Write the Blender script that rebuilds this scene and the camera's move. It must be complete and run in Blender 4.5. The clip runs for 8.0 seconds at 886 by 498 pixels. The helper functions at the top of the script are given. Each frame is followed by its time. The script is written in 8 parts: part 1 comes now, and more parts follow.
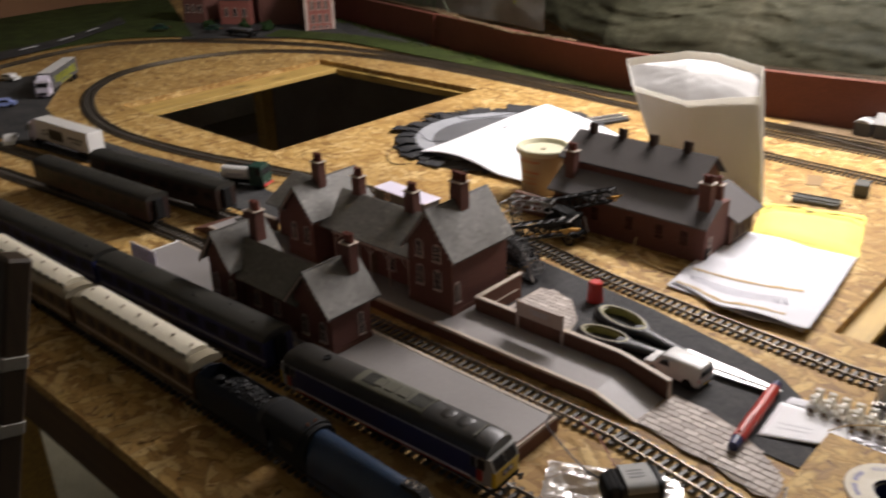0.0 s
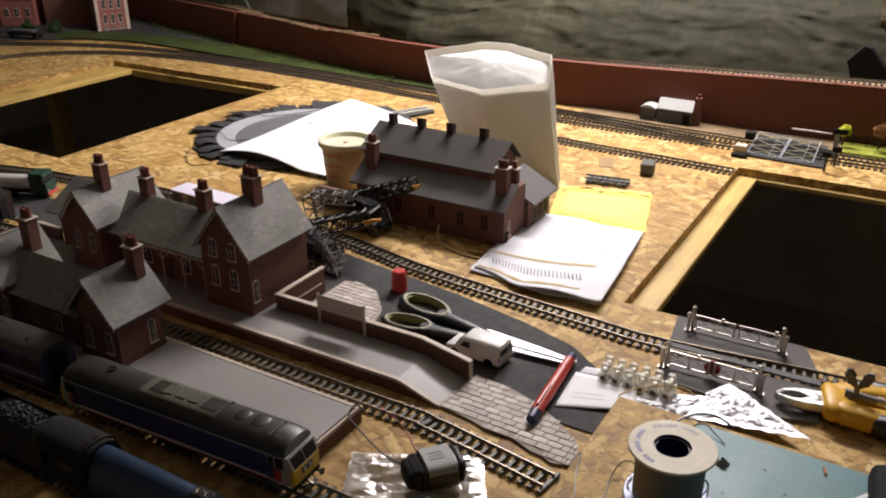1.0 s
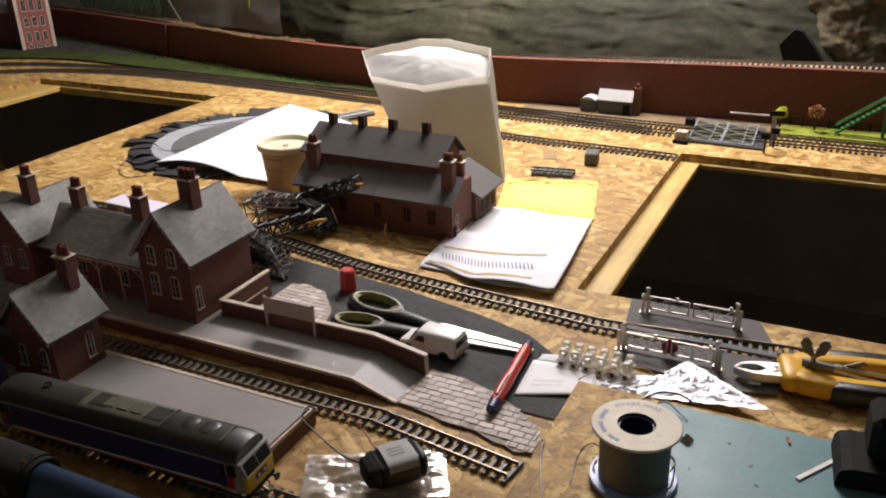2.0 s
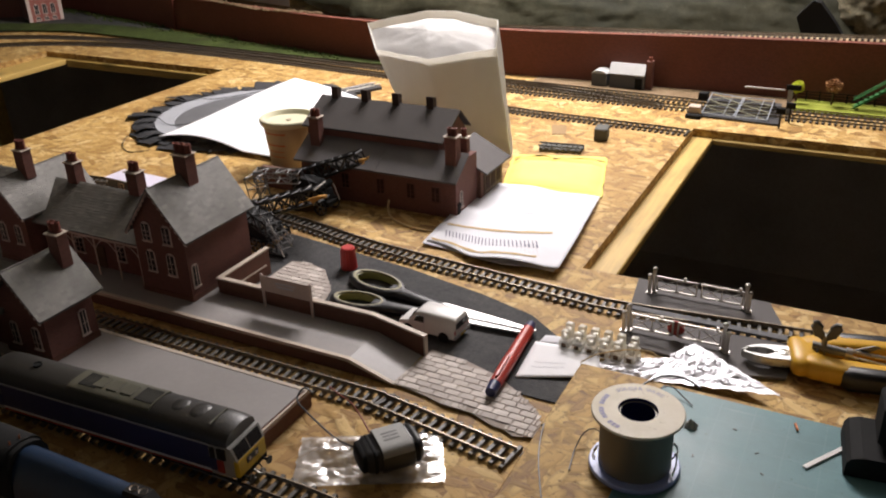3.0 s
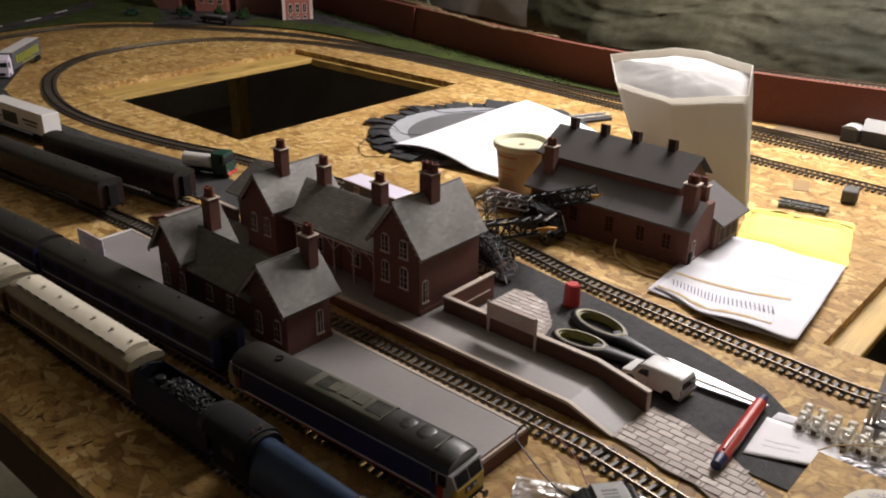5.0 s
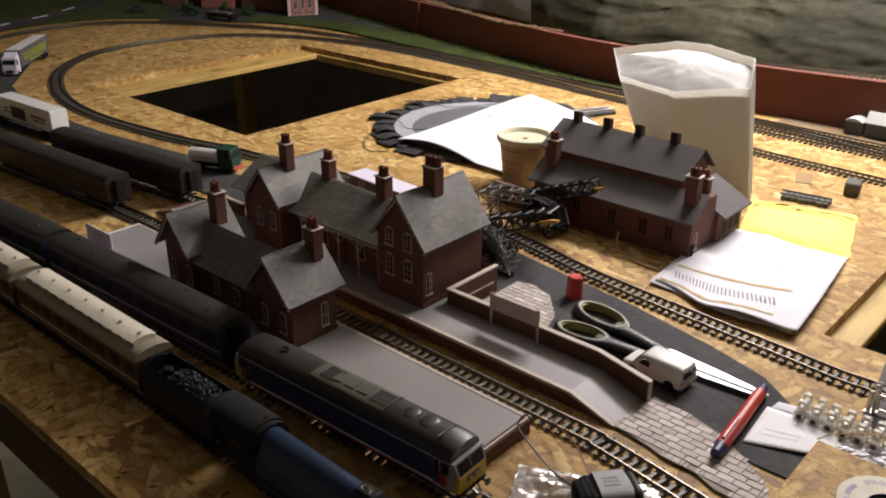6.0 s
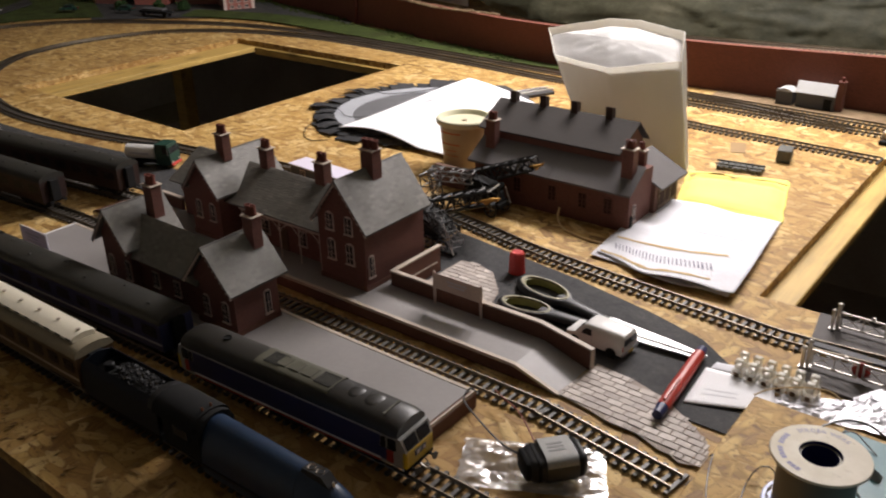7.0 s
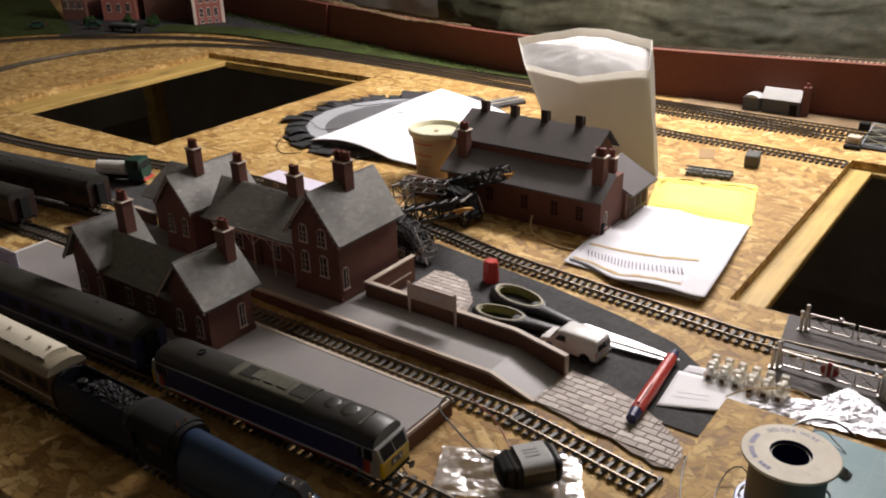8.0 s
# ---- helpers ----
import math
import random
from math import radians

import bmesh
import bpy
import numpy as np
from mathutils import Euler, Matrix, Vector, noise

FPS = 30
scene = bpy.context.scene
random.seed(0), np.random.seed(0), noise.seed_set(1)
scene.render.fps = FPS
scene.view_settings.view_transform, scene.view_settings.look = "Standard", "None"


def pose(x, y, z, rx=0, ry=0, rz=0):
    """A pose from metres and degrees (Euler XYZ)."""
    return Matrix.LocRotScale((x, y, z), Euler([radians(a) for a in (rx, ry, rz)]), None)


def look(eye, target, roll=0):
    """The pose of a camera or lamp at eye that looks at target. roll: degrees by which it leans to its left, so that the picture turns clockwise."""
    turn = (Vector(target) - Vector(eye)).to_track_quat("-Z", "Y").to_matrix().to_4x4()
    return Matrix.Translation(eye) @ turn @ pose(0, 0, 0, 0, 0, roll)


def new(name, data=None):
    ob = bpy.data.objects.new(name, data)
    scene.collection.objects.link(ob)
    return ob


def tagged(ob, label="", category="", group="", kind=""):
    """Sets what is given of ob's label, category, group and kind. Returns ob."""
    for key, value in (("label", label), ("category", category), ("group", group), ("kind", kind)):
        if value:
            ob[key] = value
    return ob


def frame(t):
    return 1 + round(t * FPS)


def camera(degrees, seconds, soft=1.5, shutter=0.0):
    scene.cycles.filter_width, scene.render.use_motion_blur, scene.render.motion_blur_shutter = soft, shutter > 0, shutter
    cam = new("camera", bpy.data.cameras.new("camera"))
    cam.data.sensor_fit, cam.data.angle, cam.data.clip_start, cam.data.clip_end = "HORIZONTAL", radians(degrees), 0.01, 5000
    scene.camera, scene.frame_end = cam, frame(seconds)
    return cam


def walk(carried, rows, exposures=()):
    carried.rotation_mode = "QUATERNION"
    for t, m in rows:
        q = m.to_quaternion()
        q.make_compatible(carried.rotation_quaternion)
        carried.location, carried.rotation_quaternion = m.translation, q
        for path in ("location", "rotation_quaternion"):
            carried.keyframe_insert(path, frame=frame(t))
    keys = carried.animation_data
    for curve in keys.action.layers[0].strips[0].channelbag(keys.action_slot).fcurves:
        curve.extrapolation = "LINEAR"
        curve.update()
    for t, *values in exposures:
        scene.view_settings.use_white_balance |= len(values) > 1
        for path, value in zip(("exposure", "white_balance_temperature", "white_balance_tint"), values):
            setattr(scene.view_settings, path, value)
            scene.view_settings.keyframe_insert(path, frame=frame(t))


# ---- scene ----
cam = camera(54.6, 8.0, 2.0, 0.4)
S = 0.85  # plan units to metres
PATH = [
    (0, (0.412, -0.604, 0.534), (-0.830, 0.729, -0.291), -1.6),
    (0.5, (0.436, -0.612, 0.534), (-0.802, 1.158, -0.396), -0.8),
    (1, (0.439, -0.573, 0.516), (-0.655, 1.267, -0.456), -0.2),
    (1.5, (0.438, -0.566, 0.494), (-0.447, 1.049, -0.285), -1.7),
    (1.7, (0.432, -0.569, 0.491), (-0.4, 1.073, -0.29), -1.6),
    (2.8, (0.431, -0.534, 0.479), (-0.406, 1.06, -0.393), -2.0),
    (3, (0.434, -0.535, 0.48), (-0.415, 1.06, -0.377), -2.0),
    (3.5, (0.453, -0.556, 0.495), (-0.451, 1.039, -0.305), -3.2),
    (4, (0.459, -0.562, 0.498), (-0.441, 1.033, -0.306), -3.3),
    (4.5, (0.422, -0.561, 0.499), (-0.612, 0.952, -0.3), -0.8),
    (5, (0.379, -0.551, 0.499), (-0.826, 0.817, -0.323), 0.6),
    (5.2, (0.380, -0.552, 0.499), (-0.825, 0.818, -0.322), 0.5),
    (6.3, (0.391, -0.557, 0.501), (-0.824, 0.794, -0.335), 0.1),
    (6.5, (0.392, -0.557, 0.501), (-0.811, 0.803, -0.339), 0.1),
    (7, (0.407, -0.554, 0.491), (-0.721, 0.862, -0.36), -1.3),
    (7.5, (0.412, -0.555, 0.488), (-0.659, 0.902, -0.367), -1.4),
    (8, (0.413, -0.556, 0.492), (-0.677, 0.901, -0.337), -1.7),
]
walk(cam, [(t, look(Vector(eye) * S, Vector(target) * S, roll)) for t, eye, target, roll in PATH])

# ---- light ----
world = bpy.data.worlds.new("room_air")
scene.world = world
world.use_nodes = True
world.node_tree.nodes["Background"].inputs[0].default_value = (0.75, 0.85, 1.0, 1)
world.node_tree.nodes["Background"].inputs[1].default_value = 0.02
scene.view_settings.exposure = 0.0
LAMP_AT = (-0.22, 1.37, 1.11)
lamp_data = bpy.data.lights.new("lamp_light", "AREA")
lamp_data.shape, lamp_data.size, lamp_data.size_y = "RECTANGLE", 0.75, 0.25
lamp_data.energy, lamp_data.color = 37.0, (1.0, 0.925, 0.92)
lamp_light = new("lamp_light", lamp_data)
# Added fill light, aimed at the ceiling to lift the shadows.
fill_data = bpy.data.lights.new("fill_uplight", "AREA")
fill_data.shape, fill_data.size, fill_data.size_y = "RECTANGLE", 0.7, 0.06
fill_data.energy, fill_data.color = 7.0, (1.0, 0.93, 0.91)
fill_uplight = new("fill_uplight", fill_data)
fill_uplight.matrix_world = look(Vector((LAMP_AT[0], LAMP_AT[1], LAMP_AT[2] + 0.16)) * S, Vector((LAMP_AT[0], LAMP_AT[1] - 0.4, 3.0)) * S)
lamp_light.matrix_world = look(Vector(LAMP_AT) * S, Vector((-0.4, 0.5, 0)) * S)


# ---- mesh helpers ----
class M:
    """Vertices and faces of one mesh, in plan units."""

    def __init__(self):
        self.v, self.f = [], []

    def add(self, vs, fs):
        n = len(self.v)
        self.v += [tuple(p) for p in vs]
        self.f += [tuple(n + i for i in f) for f in fs]
        return self

    def box(self, x0, x1, y0, y1, z0, z1, c=0.0, turn=None):
        """A box with chamfers c."""
        lo, hi = (x0, y0, z0), (x1, y1, z1)
        if c <= 0:
            vs = [(x, y, z) for x in (x0, x1) for y in (y0, y1) for z in (z0, z1)]
            fs = [(0, 1, 3, 2), (4, 6, 7, 5), (0, 4, 5, 1), (2, 3, 7, 6), (0, 2, 6, 4), (1, 5, 7, 3)]
        else:
            vs, at = [], {}
            for cx in (0, 1):
                for cy in (0, 1):
                    for cz in (0, 1):
                        k = (cx, cy, cz)
                        for a in range(3):
                            p = []
                            for b in range(3):
                                e = (lo, hi)[k[b]][b]
                                p.append(e if b == a else e + (c if k[b] == 0 else -c))
                            at[k, a] = len(vs)
                            vs.append(p)
            fs = []
            for a in range(3):
                b, d = (a + 1) % 3, (a + 2) % 3
                for s in (0, 1):
                    ring = []
                    for u, w in ((0, 0), (1, 0), (1, 1), (0, 1)):
                        k = [0, 0, 0]
                        k[a], k[b], k[d] = s, u, w
                        ring.append(at[tuple(k), a])
                    fs.append(tuple(ring if s else ring[::-1]))
                for u in (0, 1):
                    for w in (0, 1):
                        k0, k1 = [0, 0, 0], [0, 0, 0]
                        k0[a], k0[b], k0[d] = 0, u, w
                        k1[a], k1[b], k1[d] = 1, u, w
                        q = (at[tuple(k0), b], at[tuple(k1), b], at[tuple(k1), d], at[tuple(k0), d])
                        fs.append(q if u == w else q[::-1])
            for k in [(i, j, l) for i in (0, 1) for j in (0, 1) for l in (0, 1)]:
                q = (at[k, 0], at[k, 1], at[k, 2])
                fs.append(q if sum(k) % 2 else q[::-1])
        if turn is not None:
            vs = [turn @ Vector(p) for p in vs]
        return self.add(vs, fs)

    def prism(self, poly, axis, a, b):
        """A polygon in the plane across the axis, drawn out from a to b. Polygon axes: x -> (y, z), y -> (x, z), z -> (x, y)."""
        put = {"x": lambda p, t: (t, p[0], p[1]), "y": lambda p, t: (p[0], t, p[1]), "z": lambda p, t: (p[0], p[1], t)}[axis]
        n = len(poly)
        vs = [put(p, a) for p in poly] + [put(p, b) for p in poly]
        fs = [tuple(range(n))[::-1], tuple(range(n, 2 * n))] + [(i, (i + 1) % n, n + (i + 1) % n, n + i) for i in range(n)]
        return self.add(vs, fs)

    def cyl(self, p, q, r0, r1=None, n=12):
        p, q = Vector(p), Vector(q)
        r1 = r0 if r1 is None else r1
        m = (q - p).to_track_quat("Z", "Y").to_matrix()
        ring = [Vector((math.cos(2 * math.pi * i / n), math.sin(2 * math.pi * i / n), 0)) for i in range(n)]
        vs = [p + m @ (c * r0) for c in ring] + [q + m @ (c * r1) for c in ring]
        fs = [(i, (i + 1) % n, n + (i + 1) % n, n + i) for i in range(n)] + [tuple(range(n))[::-1], tuple(range(n, 2 * n))]
        return self.add(vs, fs)

    def lathe(self, prof, at=(0, 0, 0), n=32):
        """A profile of (radius, height) turned round the upright axis."""
        vs = [(at[0] + r * math.cos(2 * math.pi * i / n), at[1] + r * math.sin(2 * math.pi * i / n), at[2] + z) for r, z in prof for i in range(n)]
        fs = [(k * n + i, k * n + (i + 1) % n, (k + 1) * n + (i + 1) % n, (k + 1) * n + i) for k in range(len(prof) - 1) for i in range(n)]
        return self.add(vs, fs)

    def tube(self, pts, r, n=6):
        pts = [Vector(p) for p in pts]
        vs, k = [], len(pts)
        for i, p in enumerate(pts):
            d = (pts[min(i + 1, k - 1)] - pts[max(i - 1, 0)]).normalized()
            a = d.cross(Vector((0, 0, 1)))
            a = a.normalized() if a.length > 1e-4 else Vector((1, 0, 0))
            b = d.cross(a)
            vs += [p + (a * math.cos(2 * math.pi * j / n) + b * math.sin(2 * math.pi * j / n)) * r for j in range(n)]
        fs = [(i * n + j, i * n + (j + 1) % n, (i + 1) * n + (j + 1) % n, (i + 1) * n + j) for i in range(k - 1) for j in range(n)]
        fs += [tuple(range(n))[::-1], tuple(range((k - 1) * n, k * n))]
        return self.add(vs, fs)

    def loft(self, rings, close=True, caps=True):
        n = len(rings[0])
        vs = [p for r in rings for p in r]
        m = n if close else n - 1
        fs = [(k * n + i, k * n + (i + 1) % n, (k + 1) * n + (i + 1) % n, (k + 1) * n + i) for k in range(len(rings) - 1) for i in range(m)]
        if caps:
            fs += [tuple(range(n))[::-1], tuple(range((len(rings) - 1) * n, len(rings) * n))]
        return self.add(vs, fs)

    def sheet(self, fn, nu, nv, thick=0.0):
        """A sheet of fn(u, v), u and v from 0 to 1, with a back side when thick."""
        top = [Vector(fn(i / nu, j / nv)) for i in range(nu + 1) for j in range(nv + 1)]
        at = lambda i, j: i * (nv + 1) + j
        fs = [(at(i, j), at(i + 1, j), at(i + 1, j + 1), at(i, j + 1)) for i in range(nu) for j in range(nv)]
        if thick:
            n = len(top)
            top += [p - Vector((0, 0, thick)) for p in top]
            fs += [tuple(n + k for k in f[::-1]) for f in fs]
            edge = [at(i, 0) for i in range(nu)] + [at(nu, j) for j in range(nv)] + [at(i, nv) for i in range(nu, 0, -1)] + [at(0, j) for j in range(nv, 0, -1)]
            fs += [(edge[k], edge[k - 1], n + edge[k - 1], n + edge[k]) for k in range(len(edge))]
        return self.add(top, fs)

    def data(self, name, smooth=0):
        me = bpy.data.meshes.new(name)
        me.from_pydata([(x * S, y * S, z * S) for x, y, z in self.v], [], self.f)
        bm = bmesh.new()
        bm.from_mesh(me)
        bmesh.ops.recalc_face_normals(bm, faces=bm.faces[:])
        bm.to_mesh(me)
        bm.free()
        if smooth:
            me.polygons.foreach_set("use_smooth", [True] * len(me.polygons))
            me.set_sharp_from_angle(angle=radians(smooth))
        return me


def part(name, m, material, parent=None, label="", smooth=0):
    """One mesh object under a thing or part."""
    me = m.data(name, smooth) if isinstance(m, M) else m
    if not me.materials:
        me.materials.append(material)
    ob = new(name, me)
    ob.parent = parent
    return tagged(ob, label)


def thing(name, label, category, at=(0, 0, 0), turn=0, group=""):
    ob = new(name)
    ob.empty_display_size = 0.01
    ob.matrix_basis = pose(at[0] * S, at[1] * S, at[2] * S, 0, 0, turn)
    return tagged(ob, label, category, group)


def setting(name, m, material, label="", smooth=0):
    return tagged(part(name, m, material, None, label, smooth), kind="structure")


def single(name, m, material, label, category, at=(0, 0, 0), turn=0, group="", smooth=0):
    ob = part(name, m, material, None, label, smooth)
    ob.matrix_basis = pose(at[0] * S, at[1] * S, at[2] * S, 0, 0, turn)
    return tagged(ob, "", category, group)


def spline(pts, step):
    """Points along a smooth line through pts, about step apart."""
    P = [Vector(p) for p in pts]
    P = [P[0] * 2 - P[1]] + P + [P[-1] * 2 - P[-2]]
    fine = []
    for k in range(1, len(P) - 2):
        a, b, c, d = P[k - 1], P[k], P[k + 1], P[k + 2]
        for i in range(24):
            t = i / 24
            fine.append(0.5 * ((2 * b) + (c - a) * t + (2 * a - 5 * b + 4 * c - d) * t * t + (3 * b - a - 3 * c + d) * t ** 3))
    fine.append(P[-2])
    out, need = [fine[0]], step
    for p, q in zip(fine, fine[1:]):
        d = (q - p).length
        while d >= need:
            p = p + (q - p) * (need / d)
            d -= need
            out.append(p)
            need = step
        need -= d
    return out


# ---- materials ----
class Nodes:
    def __init__(self, name):
        self.mat = bpy.data.materials.new(name)
        self.mat.use_nodes = True
        self.t = self.mat.node_tree
        self.bsdf = self.t.nodes["Principled BSDF"]
        self.coord = self.t.nodes.new("ShaderNodeTexCoord").outputs["Object"]

    def node(self, kind, props=None, **ins):
        n = self.t.nodes.new("ShaderNode" + kind)
        props = props or {}
        if "operation" in props:
            n.operation = props["operation"]
        if "blend_type" in props:
            n.blend_type = props["blend_type"]
        if "feature" in props:
            n.feature = props["feature"]
        for k, v in ins.items():
            self.set(n.inputs[int(k[1:])] if k[0] == "i" and k[1:].isdigit() else n.inputs[k.replace("_", " ")], v)
        return n

    def set(self, socket, v):
        if isinstance(v, bpy.types.NodeSocket):
            self.t.links.new(v, socket)
        else:
            socket.default_value = v

    def mapped(self, scale=(1, 1, 1), turn=0, vec=None):
        return self.node("Mapping", Vector=vec or self.coord, Scale=scale, Rotation=(0, 0, radians(turn))).outputs[0]

    def noise(self, scale, detail=4, rough=0.55, vec=None, distort=0.0):
        return self.node("TexNoise", Vector=vec or self.coord, Scale=scale, Detail=detail, Roughness=rough, Distortion=distort).outputs["Fac"]

    def ramp(self, fac, stops):
        n = self.node("ValToRGB", Fac=fac)
        e = n.color_ramp.elements
        while len(e) < len(stops):
            e.new(0.5)
        for el, (p, c) in zip(e, stops):
            el.position, el.color = p, (*c, 1)
        return n.outputs[0]

    def math(self, op, a, b=0.0):
        return self.node("Math", {"operation": op}, i0=a, i1=b).outputs[0]

    def mix(self, fac, a, b, mode="MIX"):
        n = self.node("MixRGB", {"blend_type": mode}, Fac=fac)
        self.set(n.inputs[1], a if isinstance(a, bpy.types.NodeSocket) else (*a, 1))
        self.set(n.inputs[2], b if isinstance(b, bpy.types.NodeSocket) else (*b, 1))
        return n.outputs[0]

    def bump(self, height, strength=0.3, dist=0.001):
        self.set(self.bsdf.inputs["Normal"], self.node("Bump", Height=height, Strength=strength, Distance=dist).outputs[0])

    def done(self, color=None, rough=0.6, metal=0.0, spec=0.5, coat=0.0):
        if color is not None:
            self.set(self.bsdf.inputs["Base Color"], color if isinstance(color, bpy.types.NodeSocket) else (*color, 1))
        self.set(self.bsdf.inputs["Roughness"], rough)
        self.bsdf.inputs["Metallic"].default_value = metal
        self.bsdf.inputs["Specular IOR Level"].default_value = spec
        self.bsdf.inputs["Coat Weight"].default_value = coat
        return self.mat


def plain(name, color, rough=0.5, metal=0.0, vary=0.25, scale=60, bump=0.05, spec=0.5, coat=0.0):
    """A painted, moulded or paper surface with faint blotches, grain and scuffs."""
    n = Nodes(name)
    big, fine = n.noise(scale * 0.25, 3), n.noise(scale * 6, 5)
    tone = n.math("ADD", n.math("MULTIPLY", big, 0.65), n.math("MULTIPLY", fine, 0.35))
    lo, hi = [max(0, c * (1 - vary)) for c in color], [min(1, c * (1 + vary)) for c in color]
    col = n.ramp(tone, [(0.3, lo), (0.7, hi)])
    r = n.math("ADD", n.math("MULTIPLY", fine, 0.25), rough - 0.12)
    if bump:
        n.bump(fine, bump, 0.0006)
    return n.done(col, r, metal, spec, coat)


def make_osb():
    """Pressed strand board: flat wood strands of many tones, lying over one another at all angles."""
    n = Nodes("strand_board")
    warp = n.node("TexNoise", Vector=n.coord, Scale=30.0, Detail=3.0).outputs["Color"]
    vec = n.node("MixRGB", {"blend_type": "LINEAR_LIGHT"}, Fac=0.0035, Color1=n.coord, Color2=warp).outputs[0]
    tone = height = gap = None
    for k, (turn, sx, sy, share) in enumerate(((12, 26, 78, 1.0), (-58, 30, 92, 0.5), (74, 26, 84, 0.5), (-24, 32, 104, 0.48), (38, 28, 90, 0.45), (105, 34, 100, 0.4), (3, 38, 120, 0.32))):
        lay = n.node("VectorRotate", Vector=n.node("VectorMath", {"operation": "ADD"}, i0=vec, i1=(0.31 * k, 0.17 * k, 0.0)).outputs[0], Angle=radians(turn)).outputs[0]
        m = n.mapped((sx, sy, 70.0), 0, lay)
        near = n.node("TexVoronoi", {"distance": "CHEBYCHEV"}, Vector=m, Scale=1.0, Randomness=0.85)
        val = n.node("SeparateColor", Color=near.outputs["Color"])
        # the light and dark lines of the grain along each strand
        grain = n.noise(1.0, 4, 0.65, n.mapped((34, 620, 30), 0, lay))
        v = n.math("ADD", n.math("MULTIPLY", val.outputs[0], 0.72), n.math("MULTIPLY", grain, 0.44))
        rim = n.ramp(near.outputs["Distance"], [(0.44, (0, 0, 0)), (0.62, (1, 1, 1))])
        if tone is None:
            tone, height, gap = v, val.outputs[1], rim
        else:
            pick = n.math("LESS_THAN", val.outputs[2], share)
            # strands are torn at their ends and edges: they stop short of the cell
            pick = n.math("MULTIPLY", pick, n.math("LESS_THAN", near.outputs["Distance"], 0.60))
            tone = n.node("Mix", i0=pick, i2=tone, i3=v).outputs[0]
            height = n.node("Mix", i0=pick, i2=height, i3=val.outputs[1]).outputs[0]
            gap = n.node("Mix", i0=pick, i2=gap, i3=rim).outputs[0]
    col = n.ramp(tone, [(0.20, (0.20, 0.105, 0.032)), (0.34, (0.37, 0.215, 0.064)), (0.52, (0.475, 0.298, 0.094)), (0.74, (0.56, 0.375, 0.138)), (0.96, (0.67, 0.49, 0.228))])
    col = n.mix(n.math("MULTIPLY", gap, 0.6), col, (0.17, 0.088, 0.024))
    fleck = n.noise(1.0, 3, 0.6, n.mapped((170, 300, 190), 0, vec))
    col = n.mix(n.ramp(fleck, [(0.33, (0.8, 0.8, 0.8)), (0.41, (0, 0, 0))]), col, (0.15, 0.08, 0.028))
    stain = n.noise(2.4, 6, 0.66)
    col = n.mix(n.ramp(stain, [(0.47, (0, 0, 0)), (0.68, (0.75, 0.75, 0.75))]), col, (0.25, 0.135, 0.045))
    n.bump(n.math("SUBTRACT", n.math("ADD", height, n.math("MULTIPLY", tone, 0.5)), n.math("MULTIPLY", gap, 0.5)), 0.4, 0.0011)
    return n.done(col, n.math("ADD", n.math("MULTIPLY", tone, 0.15), 0.55), spec=0.25)


def make_brick(name, color, mortar, size=0.0034, grime=0.4, soft=0.35):
    """Miniature brickwork on upright faces along either plan axis."""
    n = Nodes(name)
    x = n.node("SeparateXYZ", Vector=n.coord)
    u = n.math("ADD", x.outputs[0], x.outputs[1])
    vec = n.node("CombineXYZ", i0=u, i1=x.outputs[2]).outputs[0]
    b = n.node("TexBrick", Vector=vec, Scale=1.0, Mortar_Size=size * 0.09, Brick_Width=size, Row_Height=size * 0.4)
    n.set(b.inputs["Color1"], (*[c * 0.8 for c in color], 1))
    n.set(b.inputs["Color2"], (*[min(1, c * 1.25) for c in color], 1))
    n.set(b.inputs["Mortar"], (*mortar, 1))
    blot = n.noise(22, 5, 0.6)
    col = n.mix(n.math("MULTIPLY", blot, grime), b.outputs["Color"], [c * 0.45 for c in color])
    n.bump(b.outputs["Fac"], -soft, 0.0004)
    return n.done(col, 0.75, spec=0.3)


def make_slate(name, axis, color):
    """Miniature slates in courses; axis is the one that the ridge runs along."""
    n = Nodes(name)
    x = n.node("SeparateXYZ", Vector=n.coord)
    vec = n.node("CombineXYZ", i0=x.outputs[axis], i1=x.outputs[2]).outputs[0]
    b = n.node("TexBrick", Vector=vec, Scale=1.0, Mortar_Size=0.0004, Brick_Width=0.006, Row_Height=0.0034, Mortar_Smooth=0.6)
    n.set(b.inputs["Color1"], (*[c * 0.95 for c in color], 1))
    n.set(b.inputs["Color2"], (*[c * 1.06 for c in color], 1))
    n.set(b.inputs["Mortar"], (*[c * 0.86 for c in color], 1))
    saw = n.math("FRACT", n.math("DIVIDE", x.outputs[2], 0.0034))
    blot = n.noise(30, 5, 0.6)
    col = n.mix(n.math("MULTIPLY", blot, 0.55), b.outputs["Color"], [c * 0.6 for c in color])
    n.bump(n.math("SUBTRACT", n.math("MULTIPLY", saw, -0.8), n.math("MULTIPLY", b.outputs["Fac"], 0.15)), 0.4, 0.0006)
    return n.done(col, 0.55, spec=0.45)


